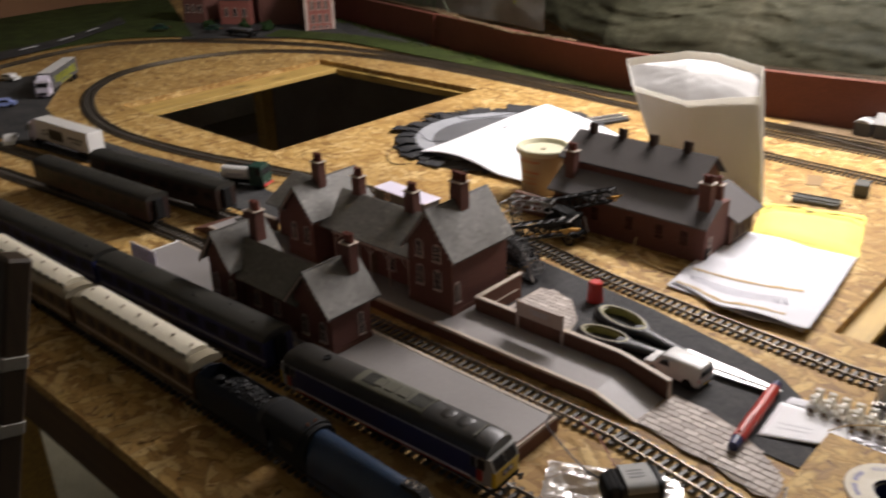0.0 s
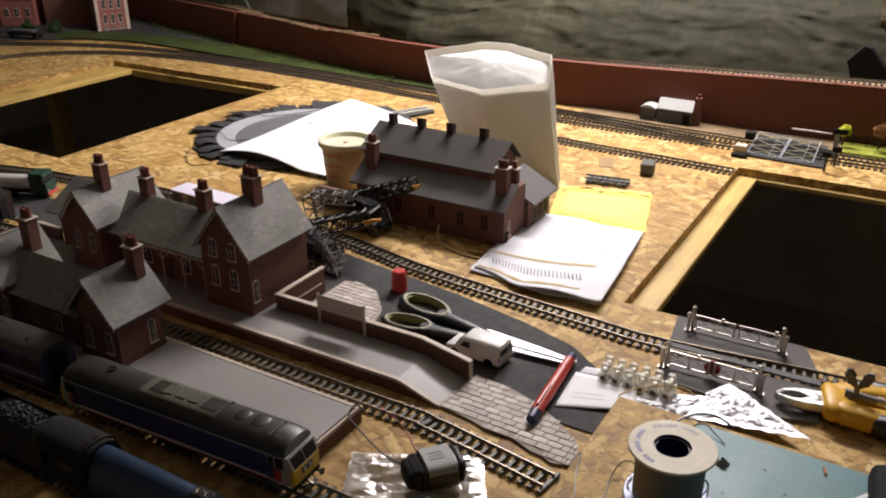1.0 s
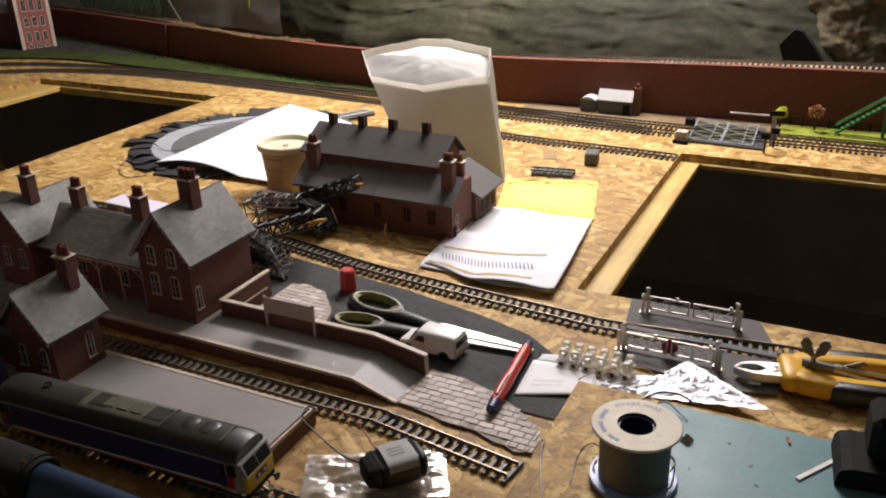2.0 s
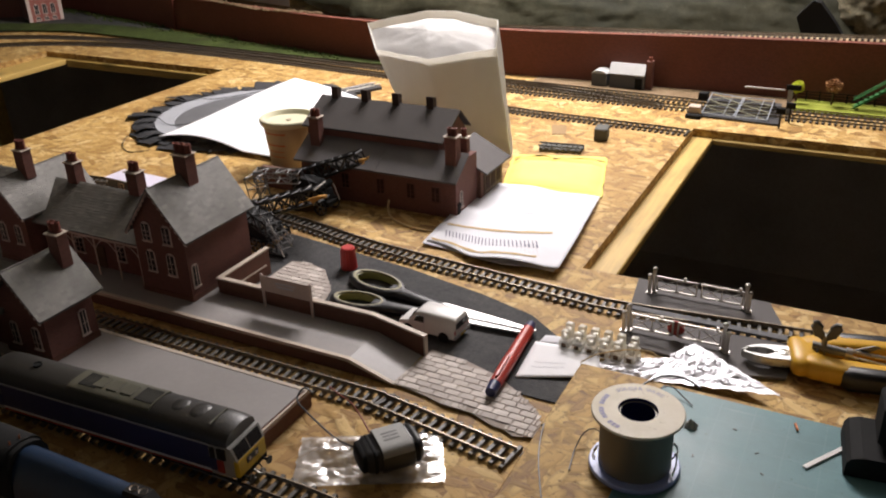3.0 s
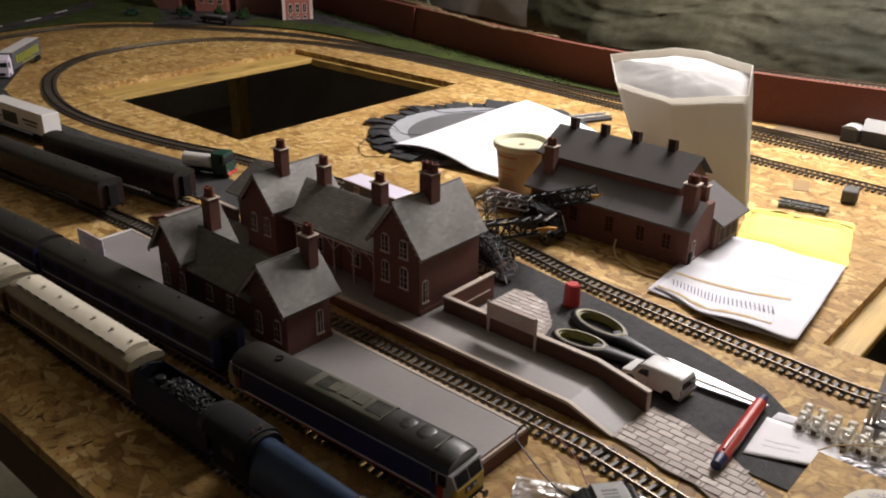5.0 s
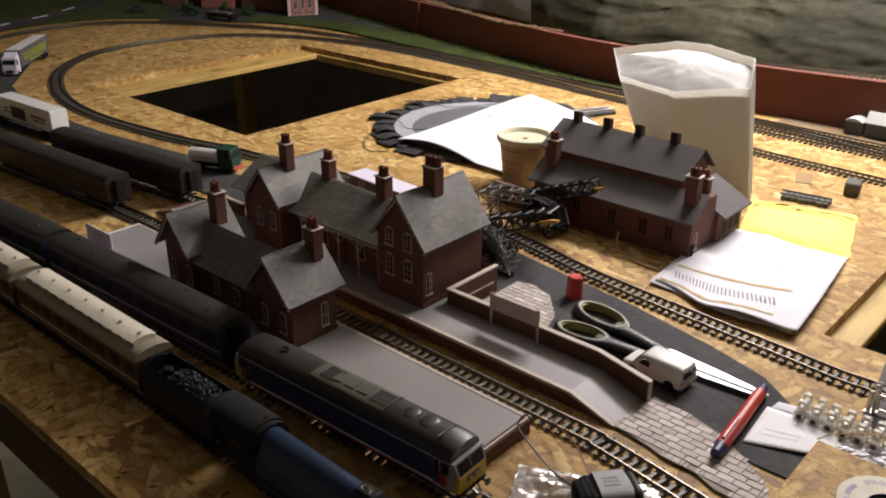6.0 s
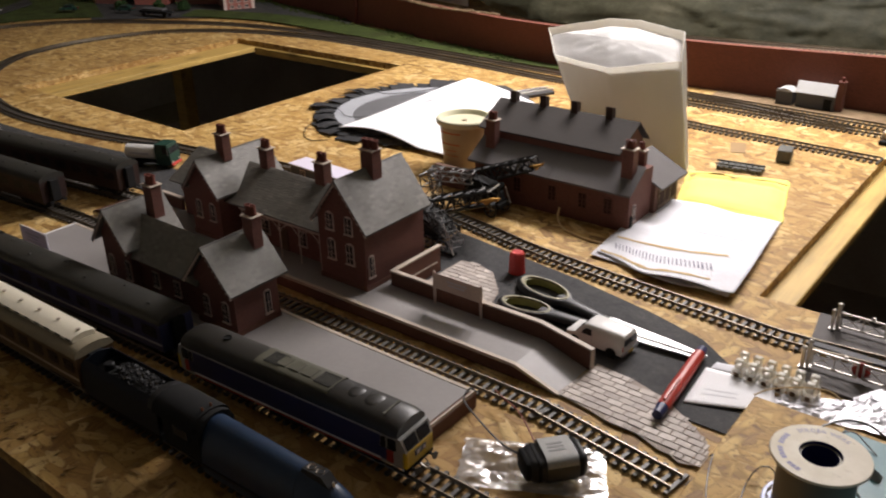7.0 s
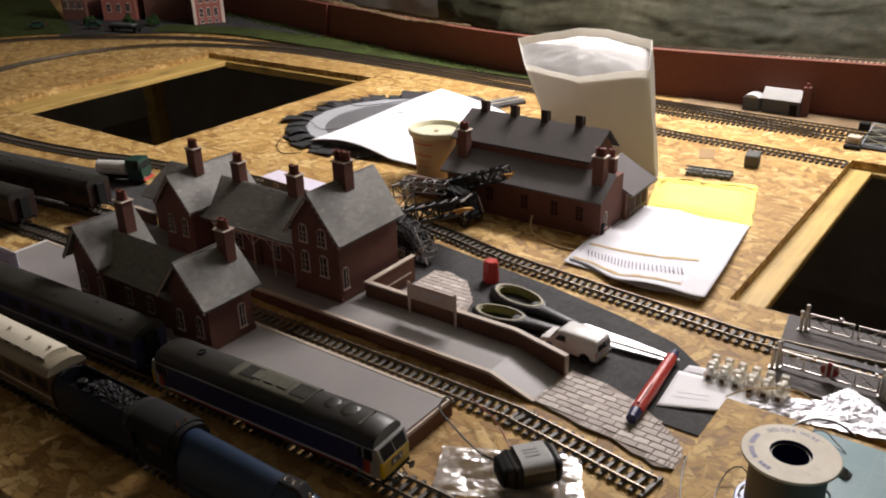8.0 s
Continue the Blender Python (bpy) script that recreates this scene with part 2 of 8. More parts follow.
def make_timber(name, color, axis):
    n = Nodes(name)
    scale = [140, 140, 140]
    scale[axis] = 9
    grain = n.noise(1.0, 5, 0.6, n.mapped(tuple(scale)), 0.4)
    knots = n.noise(14, 3)
    tone = n.math("ADD", n.math("MULTIPLY", grain, 0.7), n.math("MULTIPLY", knots, 0.3))
    col = n.ramp(tone, [(0.3, [c * 0.6 for c in color]), (0.55, color), (0.75, [min(1, c * 1.2) for c in color])])
    long = [13, 13, 13]
    long[axis] = 6
    knot = n.node("TexVoronoi", Vector=n.mapped(tuple(long)), Scale=1.0, Randomness=1.0)
    col = n.mix(n.ramp(knot.outputs["Distance"], [(0.06, (0.85, 0.85, 0.85)), (0.13, (0.3, 0.3, 0.3)), (0.2, (0, 0, 0))]), col, [c * 0.3 for c in color])
    n.bump(grain, 0.2, 0.0006)
    return n.done(col, 0.55, spec=0.4)


def make_ground(name, colors, scale, rough=0.95, bump=0.8):
    """Scatter, turf or grit: speckled at two sizes."""
    n = Nodes(name)
    big, mid, fine = n.noise(scale * 0.04, 4), n.noise(scale * 0.3, 4), n.noise(scale, 3, 0.7)
    tone = n.math("ADD", n.math("MULTIPLY", big, 0.4), n.math("ADD", n.math("MULTIPLY", mid, 0.3), n.math("MULTIPLY", fine, 0.3)))
    k = len(colors) - 1
    col = n.ramp(tone, [(0.32 + 0.36 * i / k, c) for i, c in enumerate(colors)])
    n.bump(fine, bump, 0.0015)
    return n.done(col, rough, spec=0.2)


OSB = make_osb()
BRICK = make_brick("house_brick", (0.165, 0.062, 0.048), (0.16, 0.082, 0.066), grime=0.3)
DIM_PANE = plain("dim_red_pane", (0.042, 0.020, 0.016), 0.8, spec=0.2)
WALL_BRICK = make_brick("wall_brick", (0.185, 0.060, 0.040), (0.17, 0.066, 0.047), 0.0042, 0.45)
PINK_BRICK = make_brick("works_brick", (0.34, 0.1, 0.08), (0.3, 0.13, 0.1), 0.004, 0.3)
EDGE_BRICK = make_brick("platform_brick", (0.15, 0.055, 0.035), (0.15, 0.085, 0.06), 0.0034, 0.4)
SLATE_Y = make_slate("slates_across", 1, (0.125, 0.117, 0.104))
SLATE_X = make_slate("slates_along", 0, (0.125, 0.117, 0.104))


def make_slate_pieces():
    """Weathered slates: each one a little lighter or darker, with lichen blotches."""
    n = Nodes("weathered_slate_pieces")
    rnd = n.node("NewGeometry").outputs["Random Per Island"]
    col = n.ramp(rnd, [(0.0, (0.138, 0.130, 0.114)), (0.5, (0.165, 0.156, 0.137)), (0.93, (0.188, 0.178, 0.157)), (1.0, (0.24, 0.23, 0.20))])
    blot = n.noise(26, 5, 0.65)
    col = n.mix(n.ramp(blot, [(0.42, (0, 0, 0)), (0.7, (0.5, 0.5, 0.5))]), col, (0.085, 0.082, 0.068))
    n.bump(n.noise(900, 3, 0.6), 0.25, 0.0003)
    return n.done(col, n.math("ADD", n.math("MULTIPLY", blot, 0.3), 0.42), spec=0.45)


SLATES = make_slate_pieces()
PINE_X = make_timber("pine_along", (0.53, 0.355, 0.105), 0)
PINE_Y = make_timber("pine_across", (0.53, 0.355, 0.105), 1)
PROP_WOOD = make_timber("dark_prop_wood", (0.035, 0.022, 0.012), 2)
DARK_WOOD = make_timber("old_wood", (0.10, 0.055, 0.025), 0)
TARMAC = make_ground("tarmac_card", [(0.022, 0.023, 0.026), (0.042, 0.042, 0.044), (0.062, 0.061, 0.06), (0.13, 0.12, 0.11)], 500, 0.75, 0.5)
TURF = make_ground("flock_grass", [(0.05, 0.04, 0.02), (0.035, 0.045, 0.012), (0.06, 0.085, 0.02), (0.11, 0.12, 0.035)], 400)
MEADOW = make_ground("bright_flock_grass", [(0.16, 0.19, 0.025), (0.25, 0.28, 0.04), (0.34, 0.36, 0.08)], 500)
EARTH = make_ground("scatter_earth", [(0.13, 0.085, 0.045), (0.2, 0.14, 0.08), (0.26, 0.19, 0.12)], 500)
def make_hill():
    """Painted plaster cloth, bare on the face and dusted with green turf along the top."""
    n = Nodes("painted_plaster_cloth")
    big, mid, fine = n.noise(2.4, 4), n.noise(18, 4), n.noise(60, 3, 0.7)
    tone = n.math("ADD", n.math("MULTIPLY", big, 0.4), n.math("ADD", n.math("MULTIPLY", mid, 0.3), n.math("MULTIPLY", fine, 0.3)))
    col = n.ramp(tone, [(0.32, (0.0105, 0.0108, 0.0048)), (0.44, (0.020, 0.0200, 0.0095)), (0.56, (0.037, 0.0355, 0.0190)), (0.68, (0.067, 0.061, 0.037))])
    z = n.node("SeparateXYZ", Vector=n.coord).outputs[2]
    reach = n.math("ADD", z, n.math("MULTIPLY", n.math("ADD", mid, big), 0.06))
    turf = n.ramp(n.noise(240, 3, 0.7), [(0.35, (0.028, 0.040, 0.009)), (0.65, (0.075, 0.095, 0.018))])
    col = n.mix(n.ramp(reach, [(0.268, (0, 0, 0)), (0.325, (1, 1, 1))]), col, turf)
    n.bump(fine, 0.6, 0.0015)
    return n.done(col, 0.75, spec=0.2)


HILL = make_hill()
TRACK_BED = make_ground("pale_cork", [(0.30, 0.235, 0.14), (0.42, 0.34, 0.21), (0.52, 0.43, 0.29)], 300)
BANK = make_ground("grey_painted_bank", [(0.18, 0.178, 0.158), (0.235, 0.232, 0.208), (0.29, 0.28, 0.25)], 60, 0.85, 0.4)
FELT = plain("pale_roof_felt", (0.42, 0.42, 0.41), 0.8, vary=0.12)
PLATE_GREY = plain("motor_plate", (0.31, 0.31, 0.295), 0.6, 0.0, 0.2)
PLATE_PRINT = plain("motor_plate_print", (0.165, 0.165, 0.16), 0.6)
FLAP = plain("ragged_dark_card", (0.028, 0.028, 0.030), 0.6, vary=0.4)
FAINT_INK = plain("faint_print", (0.66, 0.66, 0.70), 0.8, vary=0.06)
BLUE_INK = plain("flange_print", (0.36, 0.35, 0.50), 0.7)
ROCK = make_ground("pale_rock", [(0.04, 0.036, 0.022), (0.10, 0.088, 0.055), (0.24, 0.205, 0.13)], 260, 0.9, 1.0)
LINO = make_ground("worn_carpet", [(0.19, 0.17, 0.11), (0.24, 0.22, 0.15), (0.28, 0.26, 0.18)], 400, 0.95, 0.4)
# Tone of the added backing sheets, raised to copy glare over the dark holes.
HOLE_BACKING = plain("hole_backing_brown", (0.33, 0.29, 0.25), 0.95, vary=0.2, scale=20, spec=0.1)
PLASTER = plain("plaster_wall", (0.52, 0.50, 0.46), 0.9, scale=8)
CEILING_PAINT = plain("ceiling_paint", (0.78, 0.77, 0.74), 0.9, scale=6)
PLATFORM = plain("platform_card", (0.276, 0.260, 0.252), 0.47, vary=0.13, scale=40, bump=0.08, spec=0.36)
COPING = plain("coping_card", (0.50, 0.42, 0.34), 0.6, vary=0.15)
STONE = plain("window_stone", (0.55, 0.44, 0.38), 0.7)
GLAZE = plain("dark_glazing", (0.012, 0.012, 0.014), 0.3, vary=0.1, bump=0, spec=0.3)
POT_RED = plain("chimney_pot", (0.15, 0.036, 0.022), 0.7)
RAIL = plain("nickel_rail", (0.20, 0.17, 0.13), 0.40, 1.0, 0.25)
SLEEPER = plain("sleeper_plastic", (0.070, 0.061, 0.050), 0.5, vary=0.3)
WHITE_PAPER = plain("white_paper", (0.84, 0.84, 0.86), 0.8, vary=0.03, bump=0.02)
YELLOW_PAPER = plain("padded_envelope_paper", (0.90, 0.75, 0.17), 0.75, vary=0.14, scale=90)
KRAFT = plain("brown_card_strip", (0.55, 0.40, 0.2), 0.8)
INK = plain("print_ink", (0.10, 0.10, 0.16), 0.7)
GREY_INK = plain("faded_print", (0.5, 0.5, 0.55), 0.8, vary=0.1)
BLACK = plain("black_plastic", (0.012, 0.012, 0.013), 0.4)
BLACK_MATT = plain("black_matt", (0.011, 0.011, 0.011), 0.8, spec=0.2)
GIRDER_GREY = plain("girder_grey", (0.20, 0.20, 0.20), 0.5, 0.2)
SHED_ROOF = plain("shed_hall_card", (0.075, 0.068, 0.064), 0.9, vary=0.15, spec=0.2)
GREY_CARD = plain("grey_card", (0.10, 0.10, 0.105), 0.75, vary=0.2)
SHED_CARD = plain("shed_roof_card", (0.14, 0.132, 0.13), 0.9, vary=0.12, spec=0.2)
SCRAP = plain("grey_brown_card", (0.27, 0.175, 0.08), 0.85, vary=0.15)
OFFCUT = plain("dark_offcut_plastic", (0.12, 0.12, 0.11), 0.85, vary=0.25, spec=0.2)
LIGHT_CARD = plain("light_grey_card", (0.30, 0.31, 0.33), 0.7, vary=0.15)
STEEL = plain("bright_steel", (0.62, 0.61, 0.58), 0.3, 1.0, 0.1)
# Pale colour and low metal stand in for the lamp's reflection in the steel.
BLADE = plain("blade_lamp_glare", (0.85, 0.85, 0.84), 0.42, 0.35, 0.05)
TENDER_BLACK = plain("tender_blue_black", (0.006, 0.009, 0.016), 0.5, spec=0.3)
CREAM_GRIME = plain("grimy_cream_roof", (0.30, 0.26, 0.18), 0.55, vary=0.2)
SILVER = plain("silver_plastic", (0.55, 0.52, 0.48), 0.35, 0.7, 0.15)
RED = plain("red_plastic", (0.50, 0.03, 0.025), 0.35, vary=0.1)
PEN_RED = plain("pen_barrel_red", (0.42, 0.035, 0.02), 0.4, vary=0.12)
NAVY = plain("pen_navy", (0.02, 0.025, 0.09), 0.4)
WHITE_PLASTIC = plain("white_paint", (0.75, 0.74, 0.72), 0.35, vary=0.05)
LOCO_ROOF = plain("loco_roof_black", (0.022, 0.020, 0.017), 0.41, vary=0.45, bump=0.12)
LOCO_BLUE = plain("coach_blue", (0.018, 0.024, 0.095), 0.4, vary=0.15)
STEAM_BLUE = plain("garter_blue", (0.011, 0.028, 0.064), 0.34, vary=0.12, spec=0.5, coat=0.1)
ROOF_DARK = plain("dark_roof", (0.026, 0.025, 0.021), 0.5, vary=0.3)
ROOF_GREY = plain("loco_roof_grey", (0.085, 0.081, 0.056), 0.5, vary=0.25)
CAB_CREAM = plain("cab_pale_grey", (0.30, 0.30, 0.285), 0.5, vary=0.2)
YELLOW_END = plain("warning_yellow", (0.56, 0.38, 0.012), 0.5)
RED_STRIPE = plain("stripe_red", (0.35, 0.03, 0.02), 0.4)
CREAM = plain("cream_roof", (0.70, 0.65, 0.52), 0.45, vary=0.1)
TEAK = plain("brown_coach_side", (0.10, 0.056, 0.024), 0.4, vary=0.2)
MAROON = plain("maroon_coach_side", (0.026, 0.012, 0.010), 0.45)
COAL = plain("coal", (0.02, 0.02, 0.021), 0.58, vary=0.3, spec=0.3)
GREEN_CAB = plain("cab_green", (0.012, 0.045, 0.032), 0.4)
WEATHERED_GREEN = plain("weathered_bridge_green", (0.20, 0.25, 0.17), 0.7, vary=0.4, scale=120)
GREEN_STEEL = plain("bridge_green", (0.035, 0.17, 0.045), 0.6)
LIME_PRINT = plain("trailer_lime", (0.26, 0.28, 0.03), 0.5)
LILAC = plain("cab_lilac_white", (0.72, 0.68, 0.80), 0.4, vary=0.06)
OCHRE = plain("ochre_metal", (0.5, 0.26, 0.04), 0.5)
TUB = plain("tub_plastic", (0.42, 0.345, 0.245), 0.45, vary=0.1)
TUB_LID = plain("tub_lid", (0.60, 0.58, 0.42), 0.4, vary=0.08)
TUB_PRINT = plain("tub_print", (0.45, 0.12, 0.05), 0.6)
def make_label():
    """Cream card with brown grime, thickest in specks."""
    n = Nodes("spool_label")
    col = n.ramp(n.noise(45, 4, 0.6), [(0.35, (0.68, 0.62, 0.50)), (0.65, (0.80, 0.75, 0.64))])
    col = n.mix(n.ramp(n.noise(170, 4, 0.7), [(0.61, (0, 0, 0)), (0.70, (0.7, 0.7, 0.7))]), col, (0.22, 0.15, 0.09))
    return n.done(col, 0.7)


SPOOL_LABEL = make_label()
CLAMP_DARK = plain("dark_clamp_metal", (0.12, 0.115, 0.105), 0.4, 0.7, 0.3)
SOLDER = plain("solder_wire", (0.25, 0.24, 0.215), 0.42, 0.5)
WINDING = plain("wound_solder", (0.165, 0.15, 0.125), 0.5, 0.2, 0.12)
SPOOL_BLUE = plain("spool_plastic_blue", (0.27, 0.34, 0.66), 0.35, vary=0.1)
SPOOL_DARK = plain("spool_bore", (0.022, 0.026, 0.10), 0.85, spec=0.1)
TOOL_YELLOW = plain("tool_grip_yellow", (0.66, 0.36, 0.02), 0.42, vary=0.1)
RIM_BEIGE = plain("olive_beige_rim", (0.30, 0.275, 0.17), 0.5)
OLIVE = plain("olive_grip_lining", (0.20, 0.19, 0.06), 0.5)
WIRE_RED = plain("red_brown_wire", (0.20, 0.035, 0.015), 0.45)
COPPER = plain("copper", (0.60, 0.22, 0.1), 0.3, 0.9)


def make_paver():
    n = Nodes("paver_card")
    rnd = n.node("ObjectInfo").outputs["Random"]
    col = n.ramp(rnd, [(0.0, (0.37, 0.32, 0.285)), (0.5, (0.46, 0.405, 0.36)), (0.88, (0.53, 0.47, 0.42)), (1.0, (0.66, 0.60, 0.55))])
    blot = n.noise(160, 4, 0.6)
    col = n.mix(n.ramp(blot, [(0.4, (0, 0, 0)), (0.7, (0.35, 0.35, 0.35))]), col, (0.33, 0.285, 0.25))
    n.bump(n.noise(700, 3), 0.15, 0.0004)
    return n.done(col, n.math("ADD", n.math("MULTIPLY", blot, 0.3), 0.5))


PAVER = make_paver()
JOINT = plain("paver_joint", (0.35, 0.30, 0.26), 0.9)


def make_mat_teal():
    n = Nodes("cutting_mat_teal")
    x = n.node("SeparateXYZ", Vector=n.coord)
    lines = None
    for k in (0, 1):
        f = n.math("ABSOLUTE", n.math("SUBTRACT", n.math("FRACT", n.math("DIVIDE", x.outputs[k], 0.025)), 0.5))
        g = n.math("GREATER_THAN", f, 0.485)
        lines = g if lines is None else n.math("MAXIMUM", lines, g)
    blot = n.noise(25, 5, 0.6)
    base = n.ramp(blot, [(0.3, (0.065, 0.165, 0.182)), (0.7, (0.10, 0.225, 0.245))])
    col = n.mix(n.math("MULTIPLY", lines, 0.08), base, (0.3, 0.45, 0.45))
    scuff = n.noise(1.0, 4, 0.7, n.mapped((14, 260, 14), 28))
    col = n.mix(n.ramp(scuff, [(0.60, (0, 0, 0)), (0.72, (0.35, 0.35, 0.35))]), col, (0.20, 0.30, 0.30))
    speck = n.noise(420, 2, 0.5)
    col = n.mix(n.ramp(speck, [(0.68, (0, 0, 0)), (0.76, (0.5, 0.5, 0.5))]), col, (0.02, 0.05, 0.05))
    n.bump(n.math("ADD", n.noise(500, 3), n.math("MULTIPLY", scuff, 0.5)), 0.15, 0.0004)
    return n.done(col, n.math("ADD", n.math("MULTIPLY", blot, 0.3), 0.33))


def make_foil(name, color, rough, metal, size):
    n = Nodes(name)
    v = n.node("TexVoronoi", {"feature": "F1"}, Vector=n.coord, Scale=size)
    n.bump(n.math("ADD", v.outputs["Distance"], n.math("MULTIPLY", n.noise(size * 2, 2), 0.4)), (0.16 if metal < 0.1 else 0.07), 0.006)
    return n.done(color, rough, metal)


def make_clear(name, color, alpha, rough=0.15):
    """Thin clear film or moulding."""
    n = Nodes(name)
    n.bump(n.noise(160, 3, 0.6), 0.7, 0.004)
    n.bsdf.inputs["Alpha"].default_value = alpha
    return n.done(color, rough, spec=0.9)


def make_film():
    """Crinkled clear film: see-through, with hard white glints on its facets."""
    n = Nodes("clear_film")
    v = n.node("TexVoronoi", {"feature": "F1"}, Vector=n.coord, Scale=42.0)
    crease = n.node("TexVoronoi", {"feature": "DISTANCE_TO_EDGE"}, Vector=n.coord, Scale=75.0).outputs[0]
    n.bump(n.math("ADD", v.outputs["Distance"], n.math("ADD", n.math("MULTIPLY", n.noise(90, 3), 0.3), n.math("MULTIPLY", n.math("MINIMUM", crease, 0.2), 1.2))), 0.22, 0.006)
    n.bsdf.inputs["Alpha"].default_value = 0.40
    return n.done((0.93, 0.93, 0.93), 0.26, 0.65)


def make_bag():
    """Milky, slightly see-through plastic."""
    n = Nodes("milky_bag")
    wrinkle = n.noise(18, 5, 0.6, n.mapped((1, 1, 0.35)))
    col = n.ramp(wrinkle, [(0.3, (0.58, 0.57, 0.55)), (0.7, (0.70, 0.69, 0.67))])
    crease = n.node("TexVoronoi", {"feature": "DISTANCE_TO_EDGE"}, Vector=n.mapped((1, 1, 0.5)), Scale=22.0).outputs[0]
    n.bump(n.math("ADD", wrinkle, n.math("MULTIPLY", n.math("MINIMUM", crease, 0.12), 1.6)), 0.4, 0.006)
    n.done(col, 0.45)
    tr = n.node("BsdfTranslucent", Color=(0.80, 0.78, 0.72, 1))
    mix = n.node("MixShader", Fac=0.61)
    out = n.t.nodes["Material Output"]
    n.t.links.new(n.bsdf.outputs[0], mix.inputs[1])
    n.t.links.new(tr.outputs[0], mix.inputs[2])
    n.t.links.new(mix.outputs[0], out.inputs[0])
    return n.mat


MAT_TEAL = make_mat_teal()
FOIL = make_foil("crumpled_foil", (0.68, 0.68, 0.72), 0.42, 0.55, 70)
CREASED_PAPER = make_foil("limp_creased_paper", (0.70, 0.70, 0.74), 0.8, 0.0, 26)
CLEAR_FILM = make_film()
CLEAR_BLOCK = make_clear("clear_terminal", (0.84, 0.81, 0.70), 0.58, 0.3)
BAG = make_bag()
FLUFF = plain("white_wadding", (0.50, 0.49, 0.475), 0.9, vary=0.06, scale=30, bump=0.3)

# ---- the room ----
setting("floor", M().box(-4.2, 2.6, -2.6, 2.8, -0.95, -0.9), LINO, "worn beige carpet on the room floor")
# Two sheets added under the board to set how dark the holes look.
setting("underlay", M().box(-3.7, 1.7, 0.7, 2.3, -0.8998, -0.894), HOLE_BACKING, "added brown sheet on the floor, seen dark through the holes")
setting("skirt", M().box(-3.7, 1.7, 2.3, 2.31, -0.894, -0.1), HOLE_BACKING, "added brown sheet hanging below the back of the board")
setting("ceiling", M().box(-4.2, 2.6, -2.6, 2.8, 1.75, 1.8), CEILING_PAINT, "plain off-white ceiling")
setting("wall_north", M().box(-4.2, 2.6, 2.7, 2.8, -0.9, 1.75), PLASTER, "plain plastered room wall")
setting("wall_south", M().box(-4.2, 2.6, -2.6, -2.5, -0.9, 1.75), PLASTER, "plain plastered room wall")
setting("wall_west", M().box(-4.2, -4.1, -2.5, 2.7, -0.9, 1.75), PLASTER, "plain plastered room wall")
setting("wall_east", M().box(2.5, 2.6, -2.5, 2.7, -0.9, 1.75), PLASTER, "plain plastered room wall")

# ceiling lamp above the board
lamp = thing("ceiling_light", "white ceiling batten light above the layout", "lamp", (LAMP_AT[0], LAMP_AT[1], 1.75))
part("housing", M().box(-0.45, 0.45, -0.06, 0.06, -0.06, 0, 0.01), WHITE_PLASTIC, lamp)
part("rod", M().cyl((0, 0, LAMP_AT[2] + 0.08 - 1.75), (0, 0, -0.06), 0.008), STEEL, lamp)
# Plate added below the shade to dim the light falling on the front.
part("front_skirt", M().box(-0.45, 0.45, -0.172, -0.168, LAMP_AT[2] - 0.068 - 1.75, LAMP_AT[2] + 0.03 - 1.75, 0.001), WHITE_PLASTIC, lamp, "white plate added to cut lamp light on the front of the board")
part("shade", M().prism([(-0.2, LAMP_AT[2] + 0.03 - 1.75), (-0.08, LAMP_AT[2] + 0.08 - 1.75), (0.08, LAMP_AT[2] + 0.08 - 1.75), (0.2, LAMP_AT[2] + 0.03 - 1.75), (0.19, LAMP_AT[2] + 0.03 - 1.75), (0.08, LAMP_AT[2] + 0.074 - 1.75), (-0.08, LAMP_AT[2] + 0.074 - 1.75), (-0.19, LAMP_AT[2] + 0.03 - 1.75)], "x", -0.45, 0.45), WHITE_PLASTIC, lamp, "white metal shade")

# ---- baseboard with two access holes ----
H1 = (-1.605, -0.988, 0.396, 1.045)
H2 = (0.142, 1.02, 0.378, 0.988)
BX0, BX1, BY0, BY1, BT = -3.7, 1.6, -0.31, 2.2, 0.014


def board_with_holes():
    m = M()
    xs = [BX0, H1[0], H1[1], H2[0], H2[1], BX1]
    ys = [BY0, H2[2], H1[2], H2[3], H1[3], BY1]
    key = {}

    def pt(i, j, z):
        x, y = xs[i], ys[j]
        return key.setdefault((i, j, z), (x, y, z))
    vs, idx, fs = [], {}, []

    def at(i, j, z):
        if (i, j, z) not in idx:
            idx[i, j, z] = len(vs)
            vs.append(pt(i, j, z))
        return idx[i, j, z]

    def hole(i, j):
        if not (0 <= i < 5 and 0 <= j < 5):
            return True
        return (i == 1 and ys[j] >= H1[2] - 1e-6 and ys[j + 1] <= H1[3] + 1e-6) or (i == 3 and ys[j] >= H2[2] - 1e-6 and ys[j + 1] <= H2[3] + 1e-6)
    for i in range(5):
        for j in range(5):
            if hole(i, j):
                continue
            a, b, c, d = (i, j), (i + 1, j), (i + 1, j + 1), (i, j + 1)
            fs.append(tuple(at(*p, 0.0) for p in (a, b, c, d)))
            fs.append(tuple(at(*p, -BT) for p in (d, c, b, a)))
            for (di, dj), p, q in (((0, -1), a, b), ((1, 0), b, c), ((0, 1), c, d), ((-1, 0), d, a)):
                if hole(i + di, j + dj):
                    fs.append((at(*q, 0.0), at(*p, 0.0), at(*p, -BT), at(*q, -BT)))
    return m.add(vs, fs)


base = setting("baseboard", board_with_holes(), OSB, "golden strand board top with two square access holes")


